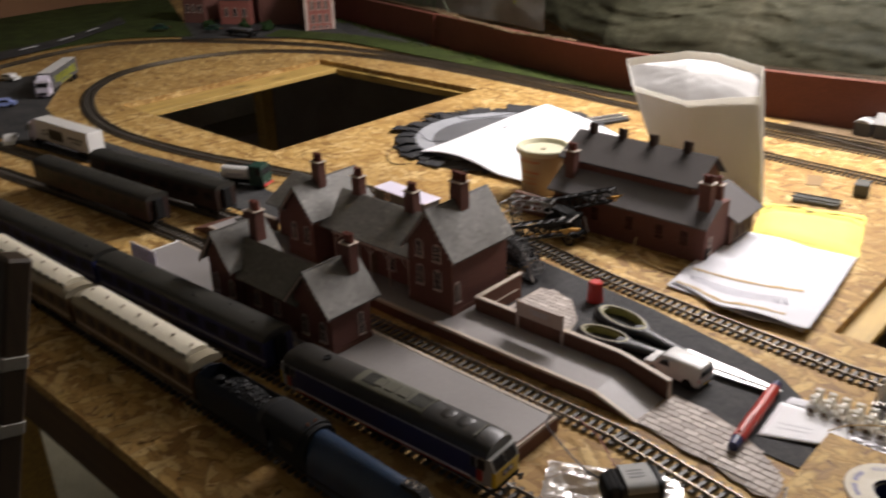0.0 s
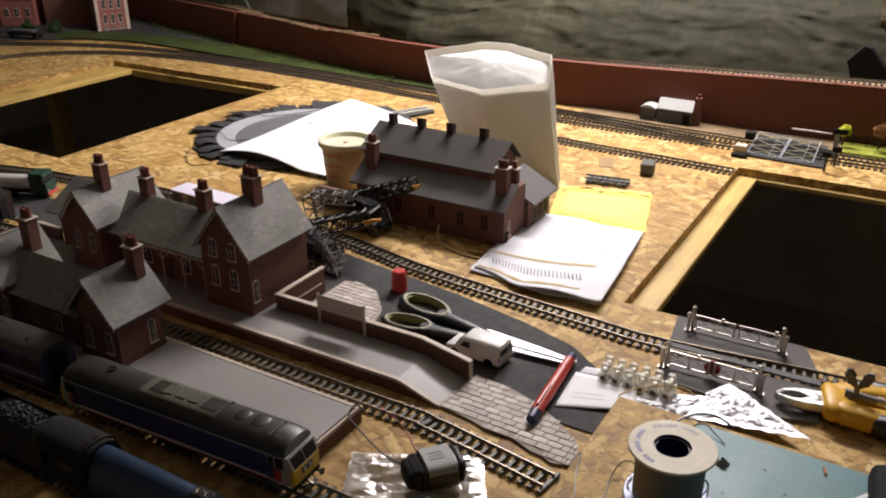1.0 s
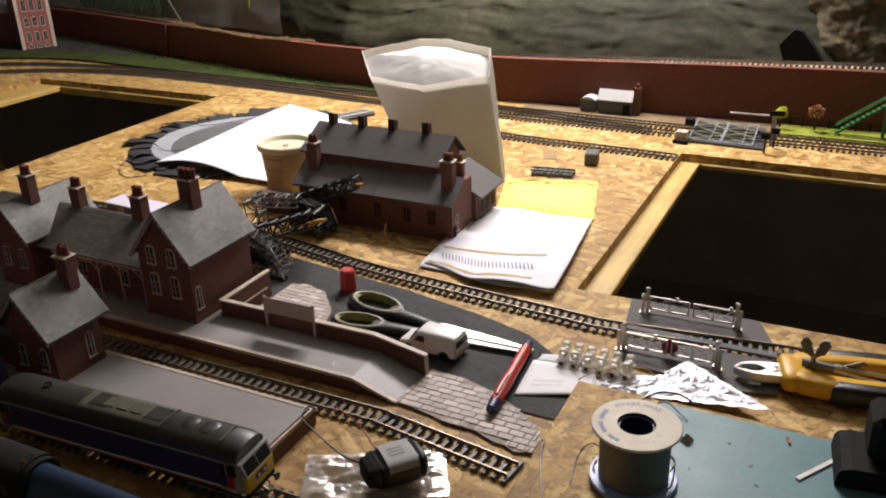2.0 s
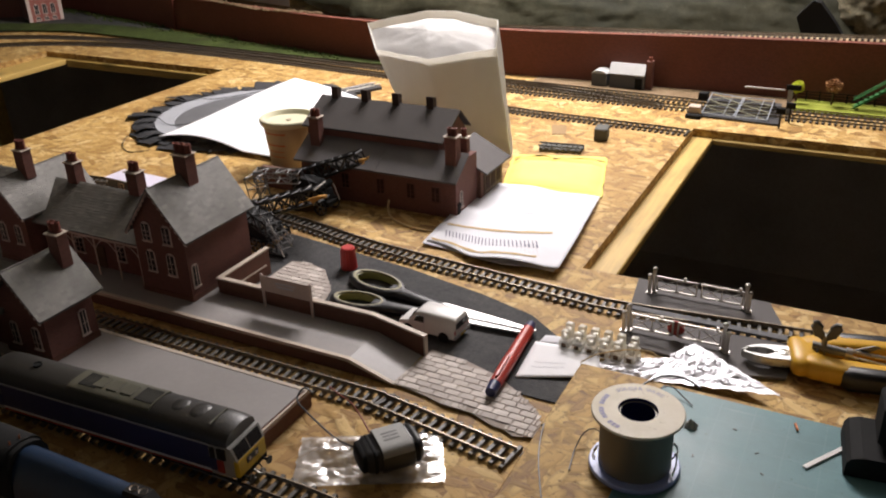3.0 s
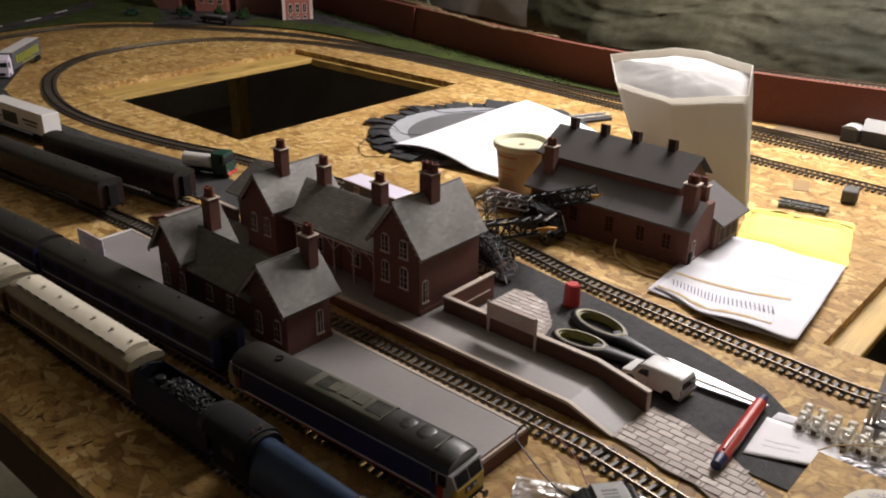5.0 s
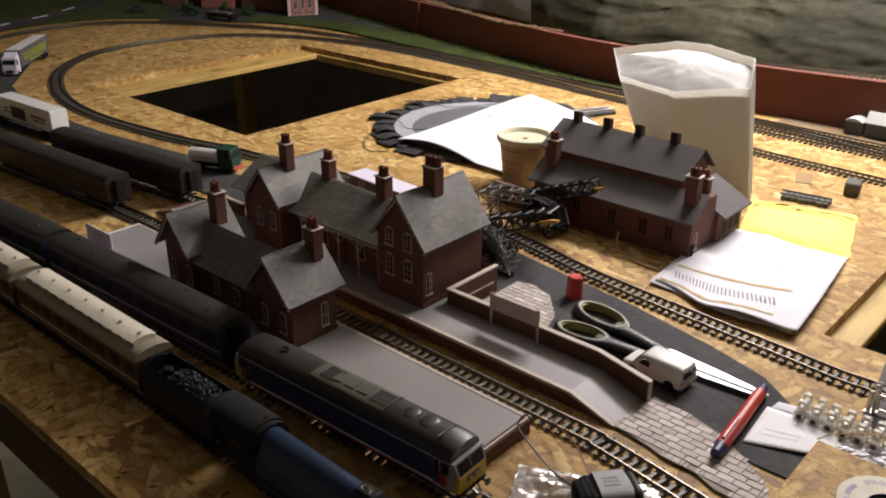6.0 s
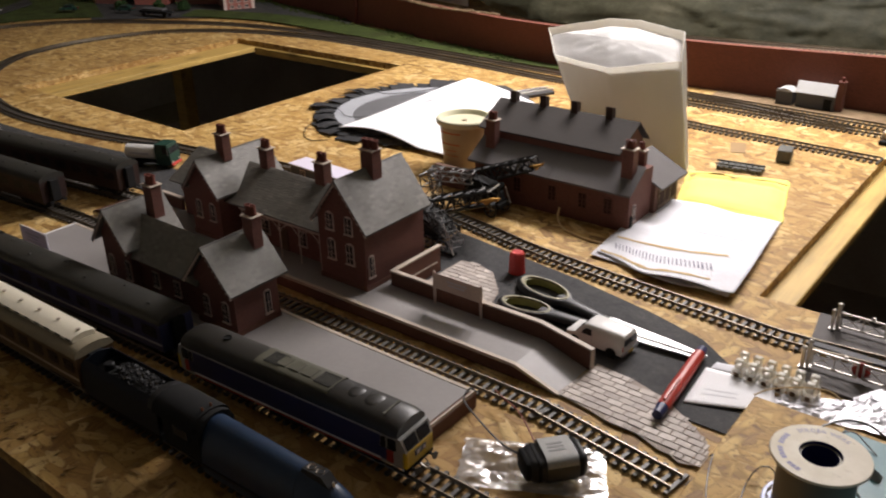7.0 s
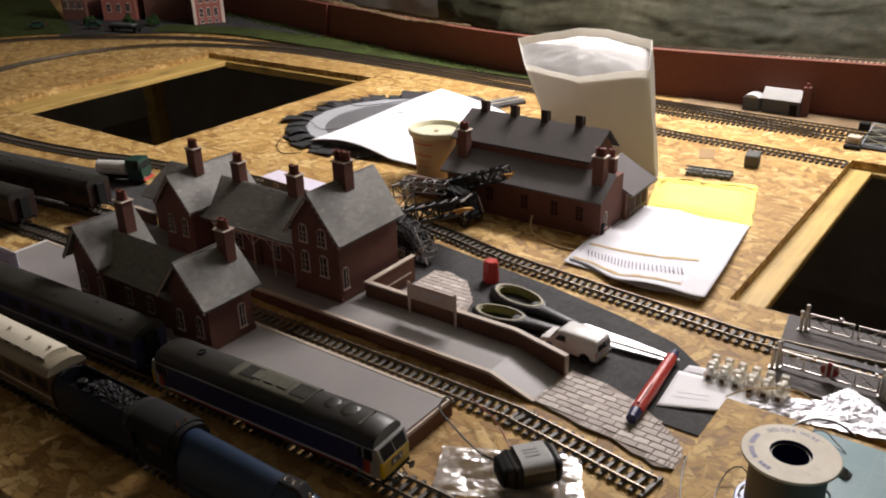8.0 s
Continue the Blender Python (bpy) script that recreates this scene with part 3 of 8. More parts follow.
def joist(name, x0, x1, y0, y1, along, z1=-BT, deep=0.045):
    setting(name, M().box(x0, x1, y0, y1, z1 - deep, z1 - 0.0005, 0.0015), PINE_X if along == "x" else PINE_Y, "planed pine joist under the board edge")


joist("trim_joist_1", H1[0] - 0.02, H1[0] + 0.08, H1[2] - 0.03, H1[3] + 0.03, "y", deep=0.014)
joist("trim_joist_2", H1[1] + 0.004, H1[1] + 0.03, H1[2] - 0.03, H1[3] + 0.03, "y")
joist("trim_joist_3", H1[0] + 0.0805, H1[1] + 0.0035, H1[3] - 0.010, H1[3] + 0.03, "x", deep=0.020)
joist("trim_joist_4", H1[0] + 0.0805, H1[1] + 0.0035, H1[2] - 0.03, H1[2] - 0.003, "x")
joist("trim_joist_5", H2[0] - 0.02, H2[0] + 0.036, H2[2] - 0.03, H2[3] + 0.03, "y", deep=0.014)
joist("trim_joist_6", H2[0] + 0.0365, H2[1], H2[3] - 0.008, H2[3] + 0.03, "x", deep=0.010)
joist("trim_joist_7", H2[0] + 0.0365, H2[1], H2[2] - 0.03, H2[2] - 0.003, "x")
setting("fascia", M().box(BX0, BX1, BY0 + 0.001, BY0 + 0.022, -BT - 0.07, -BT - 0.0005, 0.002), DARK_WOOD, "dark timber rail under the board's front edge")
for k, (lx, ly) in enumerate(((-2.6, -0.25), (-0.95, -0.25), (1.3, -0.25), (-2.6, 1.5), (-0.7, 1.5), (1.3, 1.5))):
    setting(f"support_post_{k + 1}", M().box(lx - 0.03, lx + 0.03, ly, ly + 0.06, -0.9, -BT - 0.046, 0.003), PINE_X, "square timber post under the board")

# ---- scenery at the back ----
WALL_LINE = [(1.55, 1.243), (0.4, 1.243), (-0.3, 1.238), (-0.75, 1.245), (-1.1, 1.315), (-1.5, 1.405), (-2.1, 1.55), (-2.9, 1.72)]
WALL_TOP = [0.125, 0.114, 0.096, 0.094, 0.094, 0.094, 0.092, 0.092]


def back_wall():
    m = M()
    knots = spline([(x, y, z) for (x, y), z in zip(WALL_LINE, WALL_TOP)], 0.03)
    line = [Vector((p.x, p.y, 0)) for p in knots]
    rings = []
    for i, p in enumerate(line):
        d = (line[min(i + 1, len(line) - 1)] - line[max(i - 1, 0)]).normalized()
        nrm = Vector((d.y, -d.x, 0))
        nrm = nrm if nrm.y > 0 else -nrm
        a, b = p, p + nrm * 0.014
        top = knots[i].z
        rings.append([(a.x, a.y, 0.001), (a.x, a.y, top), (a.x - nrm.x * 0.003, a.y - nrm.y * 0.003, top), (a.x - nrm.x * 0.003, a.y - nrm.y * 0.003, top + 0.004), (b.x, b.y, top + 0.004), (b.x, b.y, 0.001)])
    return m.loft(rings)


single("wall_pier", M().prism([(-0.006, 0.0), (-0.003, 0.0), (0.010, 0.098), (-0.014, 0.098)], "y", -0.006, 0.0), POT_RED, "lighter red tapering pier on the brick wall", "pier", (-1.46, 1.392, 0.001), -13)
single("retaining_wall", back_wall(), WALL_BRICK, "long dark red brick-paper retaining wall behind the tracks", "wall", smooth=40)


def strip(line0, line1, z, n=40):
    """A flat strip between two lines in the plan."""
    a, b = spline([(*p, z) for p in line0], 0.03), spline([(*p, z) for p in line1], 0.03)
    pick = lambda s, t: s[min(len(s) - 1, int(round(t * (len(s) - 1))))]
    return M().sheet(lambda u, v: pick(a, u).lerp(pick(b, u), v) + Vector((0, 0, 0.0015 * noise.noise((u * 40, v * 6, z * 99)))), n, 5, 0.002)


setting("grass_verge", strip([(-0.55, 1.2), (-0.95, 1.215), (-1.35, 1.235), (-1.75, 1.25), (-2.05, 1.16)], [(-0.55, 1.236), (-0.95, 1.27), (-1.35, 1.345), (-1.75, 1.36), (-2.1, 1.27)], 0.006), TURF, "rough green flock verge along the wall foot")
setting("yard", strip([(-1.35, 1.3), (-1.8, 1.27), (-2.15, 1.05), (-2.25, 0.95)], [(-1.5, 1.4), (-2.1, 1.54), (-2.7, 1.6), (-2.9, 1.4)], 0.004), TARMAC, "dark grey tarmac card yard")
setting("field", strip([(-2.25, 1.02), (-2.41, 0.87), (-2.45, 0.66), (-2.42, 0.4), (-2.34, 0.1)], [(-3.2, 1.5), (-3.32, 1.1), (-3.33, 0.8), (-3.33, 0.4), (-3.3, 0.0)], 0.005), TURF, "dull green flock field")
setting("road", strip([(-2.36, 0.2), (-2.39, 0.4), (-2.43, 0.55), (-2.49, 0.69), (-2.57, 0.82), (-2.70, 1.02)], [(-2.48, 0.2), (-2.51, 0.42), (-2.55, 0.59), (-2.61, 0.75), (-2.69, 0.88), (-2.84, 1.08)], 0.009), TARMAC, "grey road card with white dashes")
for k, (x, y, a) in enumerate(((-2.45, 0.40, 98), (-2.488, 0.56, 108), (-2.548, 0.715, 115), (-2.635, 0.855, 123))):
    c = M().box(-0.035, 0.035, -0.004, 0.004, 0, 0.0008)
    ob = setting(f"road_dash_{k + 1}", c, WHITE_PAPER, "white road dash")
    ob.matrix_basis = pose(x * S, y * S, 0.0125 * S, 0, 0, a)
setting("lorry_park", M().prism([(-2.12, 0.46), (-1.98, 0.43), (-1.90, 0.38), (-1.72, 0.26), (-1.5, 0.205), (-1.2, 0.215), (-0.95, 0.25), (-0.6, 0.24), (-0.6, 0.17), (-1.1, 0.135), (-1.6, 0.07), (-2.1, 0.05)], "z", 0.0005, 0.0025), TARMAC, "dark tarmac card lorry park")
rng = random.Random(31)
tufts = M()
wall_pts = spline([(x, y, 0) for x, y in WALL_LINE[3:7]], 0.004)
for p in wall_pts:
    for k in range(3):
        off = abs(rng.gauss(0, 0.022)) + 0.004
        if noise.noise(Vector((p.x * 9, off * 30, 2))) < -0.1:
            continue
        h, w = rng.uniform(0.002, 0.007), rng.uniform(0.001, 0.003)
        tufts.box(-w, w, -w, w, 0, h, w * 0.5, Matrix.Translation((p.x + rng.uniform(-0.003, 0.003), p.y - off, 0.004)) @ pose(0, 0, 0, rng.uniform(-30, 30), rng.uniform(-30, 30), rng.uniform(0, 360)))
tagged(part("grass_tufts", tufts, TURF, None, "ragged flock tufts along the wall foot"), category="grass", kind="stuff")
setting("hut_yard", M().prism([(-0.25, 1.19), (0.3, 1.16), (0.3, 1.24), (-0.25, 1.236)], "z", 0.0005, 0.003), EARTH, "brown scatter ground by the huts")
setting("meadow", M().sheet(lambda u, v: (0.285 + u * 1.1, 1.155 + v * 0.082, 0.005 + 0.002 * noise.noise((u * 30, v * 5, 3))), 60, 6, 0.004), MEADOW, "bright yellow-green flock meadow")


def hill(u, v):
    x = -3.1 + u * 4.9
    edge = 1.33 if x > -0.8 else 1.33 - (x + 0.8) * 0.55
    edge = min(edge, 2.02)
    y = edge + v * 0.55
    z = 0.09 + 0.62 * v ** 0.85
    w = Vector((x * 2.2, v * 3.4 + 0.4 * math.sin(x * 2), 1.7))
    fold = noise.fractal(Vector((x * 1.6, v * 9.0, 0.3)), 1.0, 2.0, 5)
    bend = noise.noise(w)
    ridge = abs(noise.noise(Vector((x * 3.5 + 1.5 * bend, v * 15.0, 5.2))))
    crease = max(0.0, 1 - 13 * abs(noise.noise(Vector((x * 2.6 - v * 2, v * 17.0 + 2.4 * bend, 2.6))))) + max(0.0, 1 - 13 * abs(noise.noise(Vector((x * 5.0 + v * 5, v * 24.0 + 2 * bend, 7.7)))))
    fine = noise.fractal(Vector((x * 9 + 2 * ridge, v * 34.0, 8.1)), 0.8, 2.1, 4)
    return (x, y - 0.007 * fold - 0.006 * (0.5 - ridge) - 0.0035 * fine - 0.003 * crease, z + 0.02 * noise.noise(w * 2.3))


setting("backdrop", M().sheet(hill, 420, 150), HILL, "dark olive painted plaster-cloth hillside with creased folds", 180)
setting("shelf", M().prism([(-0.5, 0.06), (1.55, 0.06), (1.55, 0.151), (-0.5, 0.083)], "y", 1.2585, 1.40), EARTH, "raised track shelf behind the brick wall")
setting("track_bed", M().prism([(-0.5, 0.0832), (1.55, 0.1512), (1.55, 0.1566), (-0.5, 0.0886)], "y", 1.2588, 1.2975), TRACK_BED, "pale cork bed under the upper track")


def rock(u, v, x0, x1, y, z0, z1, seed):
    x, z = x0 + u * (x1 - x0), z0 + v * (z1 - z0)
    d = 0.09 * math.sin(math.pi * min(0.5, u * 2.2)) * (1 - v * 0.3) + 0.018 * noise.fractal(Vector((x * 14, z * 14, seed)), 0.7, 2.2, 6) + 0.006 * noise.noise(Vector((x * 90, z * 90, seed)))
    return (x, y - d, z)


single("rock_face", M().sheet(lambda u, v: rock(u, v, 0.262 + 0.05 * (1 - v), 0.8, 1.40, 0.10, 0.5, 2.2), 90, 90), ROCK, "pale lumpy rock face beside the hillside", "rock", smooth=60)
single("dark_rock", M().prism([(0.272, 0.106), (0.350, 0.106), (0.330, 0.136), (0.298, 0.174), (0.284, 0.178), (0.257, 0.146)], "y", 1.315, 1.345), BLACK_MATT, "black angular tunnel mouth block in the hillside", "rock")

setting("bank", M().sheet(lambda u, v: (-3.05 + u * (2.02 - 0.10 * v), 1.79 - 0.40 * u ** 1.1 + 0.10 * v + 0.012 * noise.fractal(Vector((u * 9, v * 5, 4.4)), 1.0, 2.0, 4), 0.09 + 0.55 * v), 90, 40), BANK, "plain grey painted bank behind the trestle", 180)

# ---- tracks ----
GAUGE, SPACE = 0.0194, 0.0104
SLEEPER_MESH = M().box(-0.0022, 0.0022, -0.017, 0.017, 0, 0.0035, 0.0006).data("sleeper")
SLEEPER_MESH.materials.append(SLEEPER)


def rails(line, off, m):
    rings = []
    k = len(line)
    for i, p in enumerate(line):
        d = line[min(i + 1, k - 1)] - line[max(i - 1, 0)]
        nrm = Vector((-d.y, d.x, 0)).normalized()
        c = p + nrm * off
        prof = [(-0.0012, 0.0035), (0.0012, 0.0035), (0.0004, 0.0046), (0.0006, 0.0066), (-0.0006, 0.0066), (-0.0004, 0.0046)]
        rings.append([c + nrm * a + Vector((0, 0, b)) for a, b in prof])
    m.loft(rings)


def track(pts, label, near=None, z=0.0005, name="track"):
    """Rails on sleepers along a line; sleepers with near[0] < x < near[1] are pieces of their own."""
    line = spline([(x, y, 0) for x, y in pts], SPACE)
    t = thing(name, label, "railway track", (0, 0, z))
    for off in (-GAUGE / 2, GAUGE / 2):
        m = M()
        rails(line, off, m)
        part("rail", m, RAIL, t, "bright nickel rail")
    rest = M()
    for i in range(len(line)):
        p = line[i]
        d = line[min(i + 1, len(line) - 1)] - line[max(i - 1, 0)]
        a = math.degrees(math.atan2(d.y, d.x))
        if near and near[0] < p.x < near[1]:
            ob = new("sleeper", SLEEPER_MESH)
            ob.parent = t
            ob.matrix_basis = pose(p.x * S, p.y * S, 0, 0, 0, a)
        else:
            rest.box(-0.0022, 0.0022, -0.017, 0.017, 0, 0.0035, 0, pose(p.x, p.y, 0, 0, 0, a))
    if rest.v:
        tagged(part("sleeper_bed", rest, SLEEPER, t), kind="stuff")
    return t


track([(-1.9, -0.12), (-1.5, -0.045), (-1.12, 0.0), (-0.8, 0.026), (-0.6, 0.03), (0.0, 0.03), (0.06, 0.028), (0.122, 0.0195), (0.2142, 0.0055)], "black-sleepered model track between the two platforms", (-0.75, 0.3))
track([(-1.9, -0.02), (-1.5, 0.05), (-1.1, 0.088), (-0.92, 0.107), (-0.72, 0.128)], "model siding track holding a dark coach", (-0.9, 0))
track([(-1.6, -0.19), (-0.9, -0.142), (-0.6, -0.133), (-0.3, -0.12), (0.0, -0.112), (0.12, -0.115), (0.3, -0.135)], "model track carrying the diesel train", (-0.1, 0.3))
track([(-1.6, -0.23), (-0.6, -0.21), (-0.2, -0.206), (0.1, -0.21), (0.3, -0.22)], "front model track carrying the steam train")
LOOP = [(0.62, 0.325), (0.4, 0.312), (0.22, 0.2945), (0.13, 0.299), (-0.12, 0.3215), (-0.262, 0.349), (-0.45, 0.372), (-0.7, 0.355), (-0.862, 0.325), (-0.94, 0.315), (-1.05, 0.29), (-1.2, 0.27), (-1.36, 0.264), (-1.505, 0.285), (-1.65, 0.335), (-1.79, 0.415), (-1.9, 0.535), (-1.945, 0.66), (-1.945, 0.79), (-1.9, 0.925), (-1.81, 1.03), (-1.69, 1.1), (-1.54, 1.147), (-1.31, 1.168), (-0.905, 1.152), (-0.62, 1.125), (-0.335, 1.109), (0.062, 1.098), (0.3, 1.106), (1.5, 1.106)]
track(LOOP, "long loop of model track round the board", (-0.4, 0.62))
track([(-2.22, 0.1), (-2.31, 0.4), (-2.37, 0.6), (-2.372, 0.75), (-2.3, 0.87), (-2.22, 0.95), (-2.0, 1.075), (-1.8, 1.16), (-1.6, 1.2), (-1.4, 1.212), (-1.0, 1.205), (-0.62, 1.18), (-0.25, 1.165), (0.06, 1.15), (0.3, 1.148), (1.5, 1.148)], "outer model track below the brick wall")
track([(-0.42, 1.0), (-0.208, 0.968), (-0.008, 0.957), (0.14, 0.95)], "short model track ending at the access hole", (-0.5, 0.2))
track([(-0.33, 1.16), (-0.2, 1.15), (-0.05, 1.12), (0.06, 1.1005)], "crossover turnout between the two back tracks", z=0.0008)
upper = track([(-0.48, 1.275), (0.3, 1.275), (1.5, 1.275)], "upper model track on top of the brick wall", z=0.1055)
upper.matrix_basis = pose(0, 0, 0.1053 * S, 0, -1.9, 0)

# ---- station ----
HP = 0.018


near_platform = thing("platform", "grey card platform with brick-paper sides and pale edging", "platform")
prof = [(-0.698, 0.001), (-0.698, HP - 0.001), (0.0, HP - 0.001), (0.0, 0.001)]
part("body", M().prism(prof, "y", -0.083, -0.001), EDGE_BRICK, near_platform)
part("surface", M().box(-0.697, -0.003, -0.079, -0.004, HP - 0.0006, HP), PLATFORM, near_platform)
part("edging", M().box(-0.697, 0.0005, -0.004, 0.0005, HP - 0.003, HP + 0.0006, 0.0003), COPING, near_platform, "pale coping strip")
part("edging", M().box(-0.697, 0.0005, -0.0835, -0.079, HP - 0.003, HP + 0.0006, 0.0003), COPING, near_platform, "pale coping strip")
part("end_board", M().box(0.0, 0.0022, -0.0835, 0.0005, 0.001, HP + 0.0012, 0.0003), COPING, near_platform, "pale end strip")
part("end_brickwork", M().box(0.0022, 0.0032, -0.083, -0.001, 0.001, HP - 0.002), EDGE_BRICK, near_platform)

far_platform = thing("platform", "grey card platform with a ramped end and glossy worn surface", "platform")
prof = [(-0.76, 0.001), (-0.71, HP - 0.001), (0.005, HP - 0.001), (0.057, 0.001)]
part("body", M().prism(prof, "y", 0.061, 0.118), EDGE_BRICK, far_platform)
part("yard_slab", M().prism([(-0.61, 0.001), (-0.61, HP - 0.0005), (-0.212, HP - 0.0005), (-0.212, 0.001)], "y", 0.1185, 0.208), PLATFORM, far_platform)
part("surface", M().prism([(-0.71, HP - 0.0006), (0.005, HP - 0.0006), (0.056, 0.0015), (0.0575, 0.002), (0.0055, HP), (-0.71, HP)], "y", 0.064, 0.1178), PLATFORM, far_platform)
part("edging", M().prism([(-0.71, HP - 0.003), (0.0045, HP - 0.003), (0.0545, 0.0008), (0.0585, 0.0022), (0.006, HP + 0.0006), (-0.71, HP + 0.0006)], "y", 0.0595, 0.064), COPING, far_platform, "pale coping strip")

pw = thing("platform_wall", "low brick-paper wall with pale coping behind the platform", "wall")
part("back_wall", M().prism([(-0.2085, 0.001), (-0.2085, 0.035), (0.0, 0.035), (0.06, 0.024), (0.06, 0.001)], "y", 0.1185, 0.1225), EDGE_BRICK, pw)
part("coping", M().prism([(-0.2095, 0.0352), (-0.2095, 0.0372), (0.0002, 0.0372), (0.061, 0.026), (0.061, 0.024), (0.0, 0.0352)], "y", 0.1175, 0.1235), COPING, pw, "pale coping strip")
part("end_post", M().box(0.0602, 0.062, 0.1175, 0.1235, 0.001, 0.026), COPING, pw)
part("side_wall", M().box(-0.2085, -0.2045, 0.1226, 0.208, 0.001, 0.035), EDGE_BRICK, pw)
part("side_coping", M().box(-0.2095, -0.2035, 0.1236, 0.209, 0.0352, 0.0372), COPING, pw, "pale coping strip")
part("inner_rail", M().box(-0.2043, -0.2030, 0.1226, 0.2, 0.016, 0.0175), COPING, pw)


pw2 = thing("platform_wall", "low brick-paper wall at the far end of the platform", "wall")
part("back_wall", M().prism([(-0.70, 0.001), (-0.70, 0.028), (-0.655, 0.035), (-0.6105, 0.035), (-0.6105, 0.001)], "y", 0.1185, 0.1225), EDGE_BRICK, pw2)
part("coping", M().prism([(-0.701, 0.028), (-0.701, 0.030), (-0.655, 0.0372), (-0.6105, 0.0372), (-0.6105, 0.0352), (-0.655, 0.0352)], "y", 0.1175, 0.1235), COPING, pw2, "pale coping strip")


def name_board(at, turn, width, group):
    t = thing("station_sign", "white two-post station name board with faint grey print", "sign", at, turn, group)
    for x in (0.0, width):
        part("post", M().box(x - 0.0015, x + 0.0015, -0.001, 0.001, 0, 0.041, 0.0003), STONE, t)
    part("board", M().box(-0.001, width + 0.001, -0.0022, -0.0012, 0.021, 0.040, 0.0003), STONE, t)
    for z, a, b in ((0.033, 0.3, 0.72), (0.029, 0.33, 0.68)):
        part("print_bar", M().box(width * a, width * b, -0.0025, -0.0022, z, z + 0.0018), GREY_INK, t)
    return t


name_board((-0.138, 0.1135, HP), 0.5, 0.064, "station signs")
hb = thing("station_sign", "white sign panel with faint grey print at the platform end", "sign", (-0.690, -0.0795, HP), 1, "station signs")
part("panel", M().box(0.0, 0.064, -0.0012, 0.0, 0.0, 0.029, 0.0003), LILAC, hb)
for z0, z1, x0, x1 in ((0.0, 0.0016, 0.0, 0.064), (0.0274, 0.029, 0.0, 0.064), (0.0017, 0.0273, 0.0, 0.0018), (0.0017, 0.0273, 0.0622, 0.064)):
    part("border", M().box(x0, x1, -0.0018, -0.0012, z0, z1), WHITE_PLASTIC, hb, "white border strip")
for z, a, b in ((0.019, 0.012, 0.046), (0.014, 0.016, 0.04), (0.009, 0.012, 0.044)):
    part("print_bar", M().box(a, b, -0.0015, -0.0012, z, z + 0.002), GREY_INK, hb)
part("end_edging", M().box(-0.6985, -0.6945, -0.083, 0.0, HP - 0.002, HP + 0.0007, 0.0003), WHITE_PLASTIC, near_platform, "white end edging")


def window(x, y, z, w, h, face, parent, arched=True, lights=2, trim=None, glass=None):
    """A framed window on a wall that faces -y or +x; z is the sill's height."""
    trim = trim or STONE

    def place(m, a0, a1, d0, d1, z0, z1):
        return m.box(a0, a1, y - d1, y - d0, z0, z1) if face == "-y" else m.box(x + d0, x + d1, a0, a1, z0, z1)
    c = x if face == "-y" else y
    fr = part("window", place(M(), c - w / 2 - 0.0016, c + w / 2 + 0.0016, 0, 0.0008, z - 0.001, z + h + (0.0 if arched else 0.0016)), trim, parent, "pale stone surround")
    m = M()
    if arched:
        pts = [(c + (w / 2 + 0.0016) * math.cos(a), z + h + (w / 2 + 0.001) * math.sin(a) * 0.9) for a in [math.pi * i / 8 for i in range(9)]]
        if face == "-y":
            m.prism(pts, "y", y - 0.0008, y - 0.0001)
        else:
            m.prism(pts, "x", x + 0.0001, x + 0.0008)
        part("arch", m, trim, fr)
    part("pane", place(M(), c - w / 2, c + w / 2, 0.0009, 0.0013, z, z + h + (w * 0.28 if arched else 0)), glass or GLAZE, fr, "dark glazing")
    m = M()
    place(m, c - 0.0004, c + 0.0004, 0.0013, 0.0017, z, z + h + (w * 0.25 if arched else 0))
    for k in range(1, lights + 1):
        place(m, c - w / 2, c + w / 2, 0.0013, 0.0016, z + h * k / (lights + 1) - 0.0003, z + h * k / (lights + 1) + 0.0003)
    part("glazing_bar", m, trim, fr)
    part("sill", place(M(), c - w / 2 - 0.0022, c + w / 2 + 0.0022, 0, 0.0022, z - 0.0022, z - 0.0006), trim, fr)


def chimney(x, y, z0, z1, parent, w=0.0165, pots=2):
    ch = part("chimney", M().box(x - w / 2, x + w / 2, y - w * 0.42, y + w * 0.42, z0, z1, 0.0003), BRICK, parent, "red brick chimney stack")
    part("cap", M().box(x - w / 2 - 0.0018, x + w / 2 + 0.0018, y - w * 0.42 - 0.0018, y + w * 0.42 + 0.0018, z1, z1 + 0.0013, 0.0004), COPING, ch)
    part("flaunching", M().box(x - w * 0.42, x + w * 0.42, y - w * 0.3, y + w * 0.3, z1 + 0.0013, z1 + 0.0026, 0.0006), BRICK, ch)
    for k in range(pots):
        px = x + (k - (pots - 1) / 2) * w * 0.42
        part("chimney_pot", M().lathe([(0.0, 0), (0.0041, 0), (0.0036, 0.0085), (0.0041, 0.0088), (0.0041, 0.0104), (0.0029, 0.0105), (0.0026, 0.0065), (0.0, 0.0065)], (px, y, z1 + 0.002), 12), POT_RED, ch, "", 40)


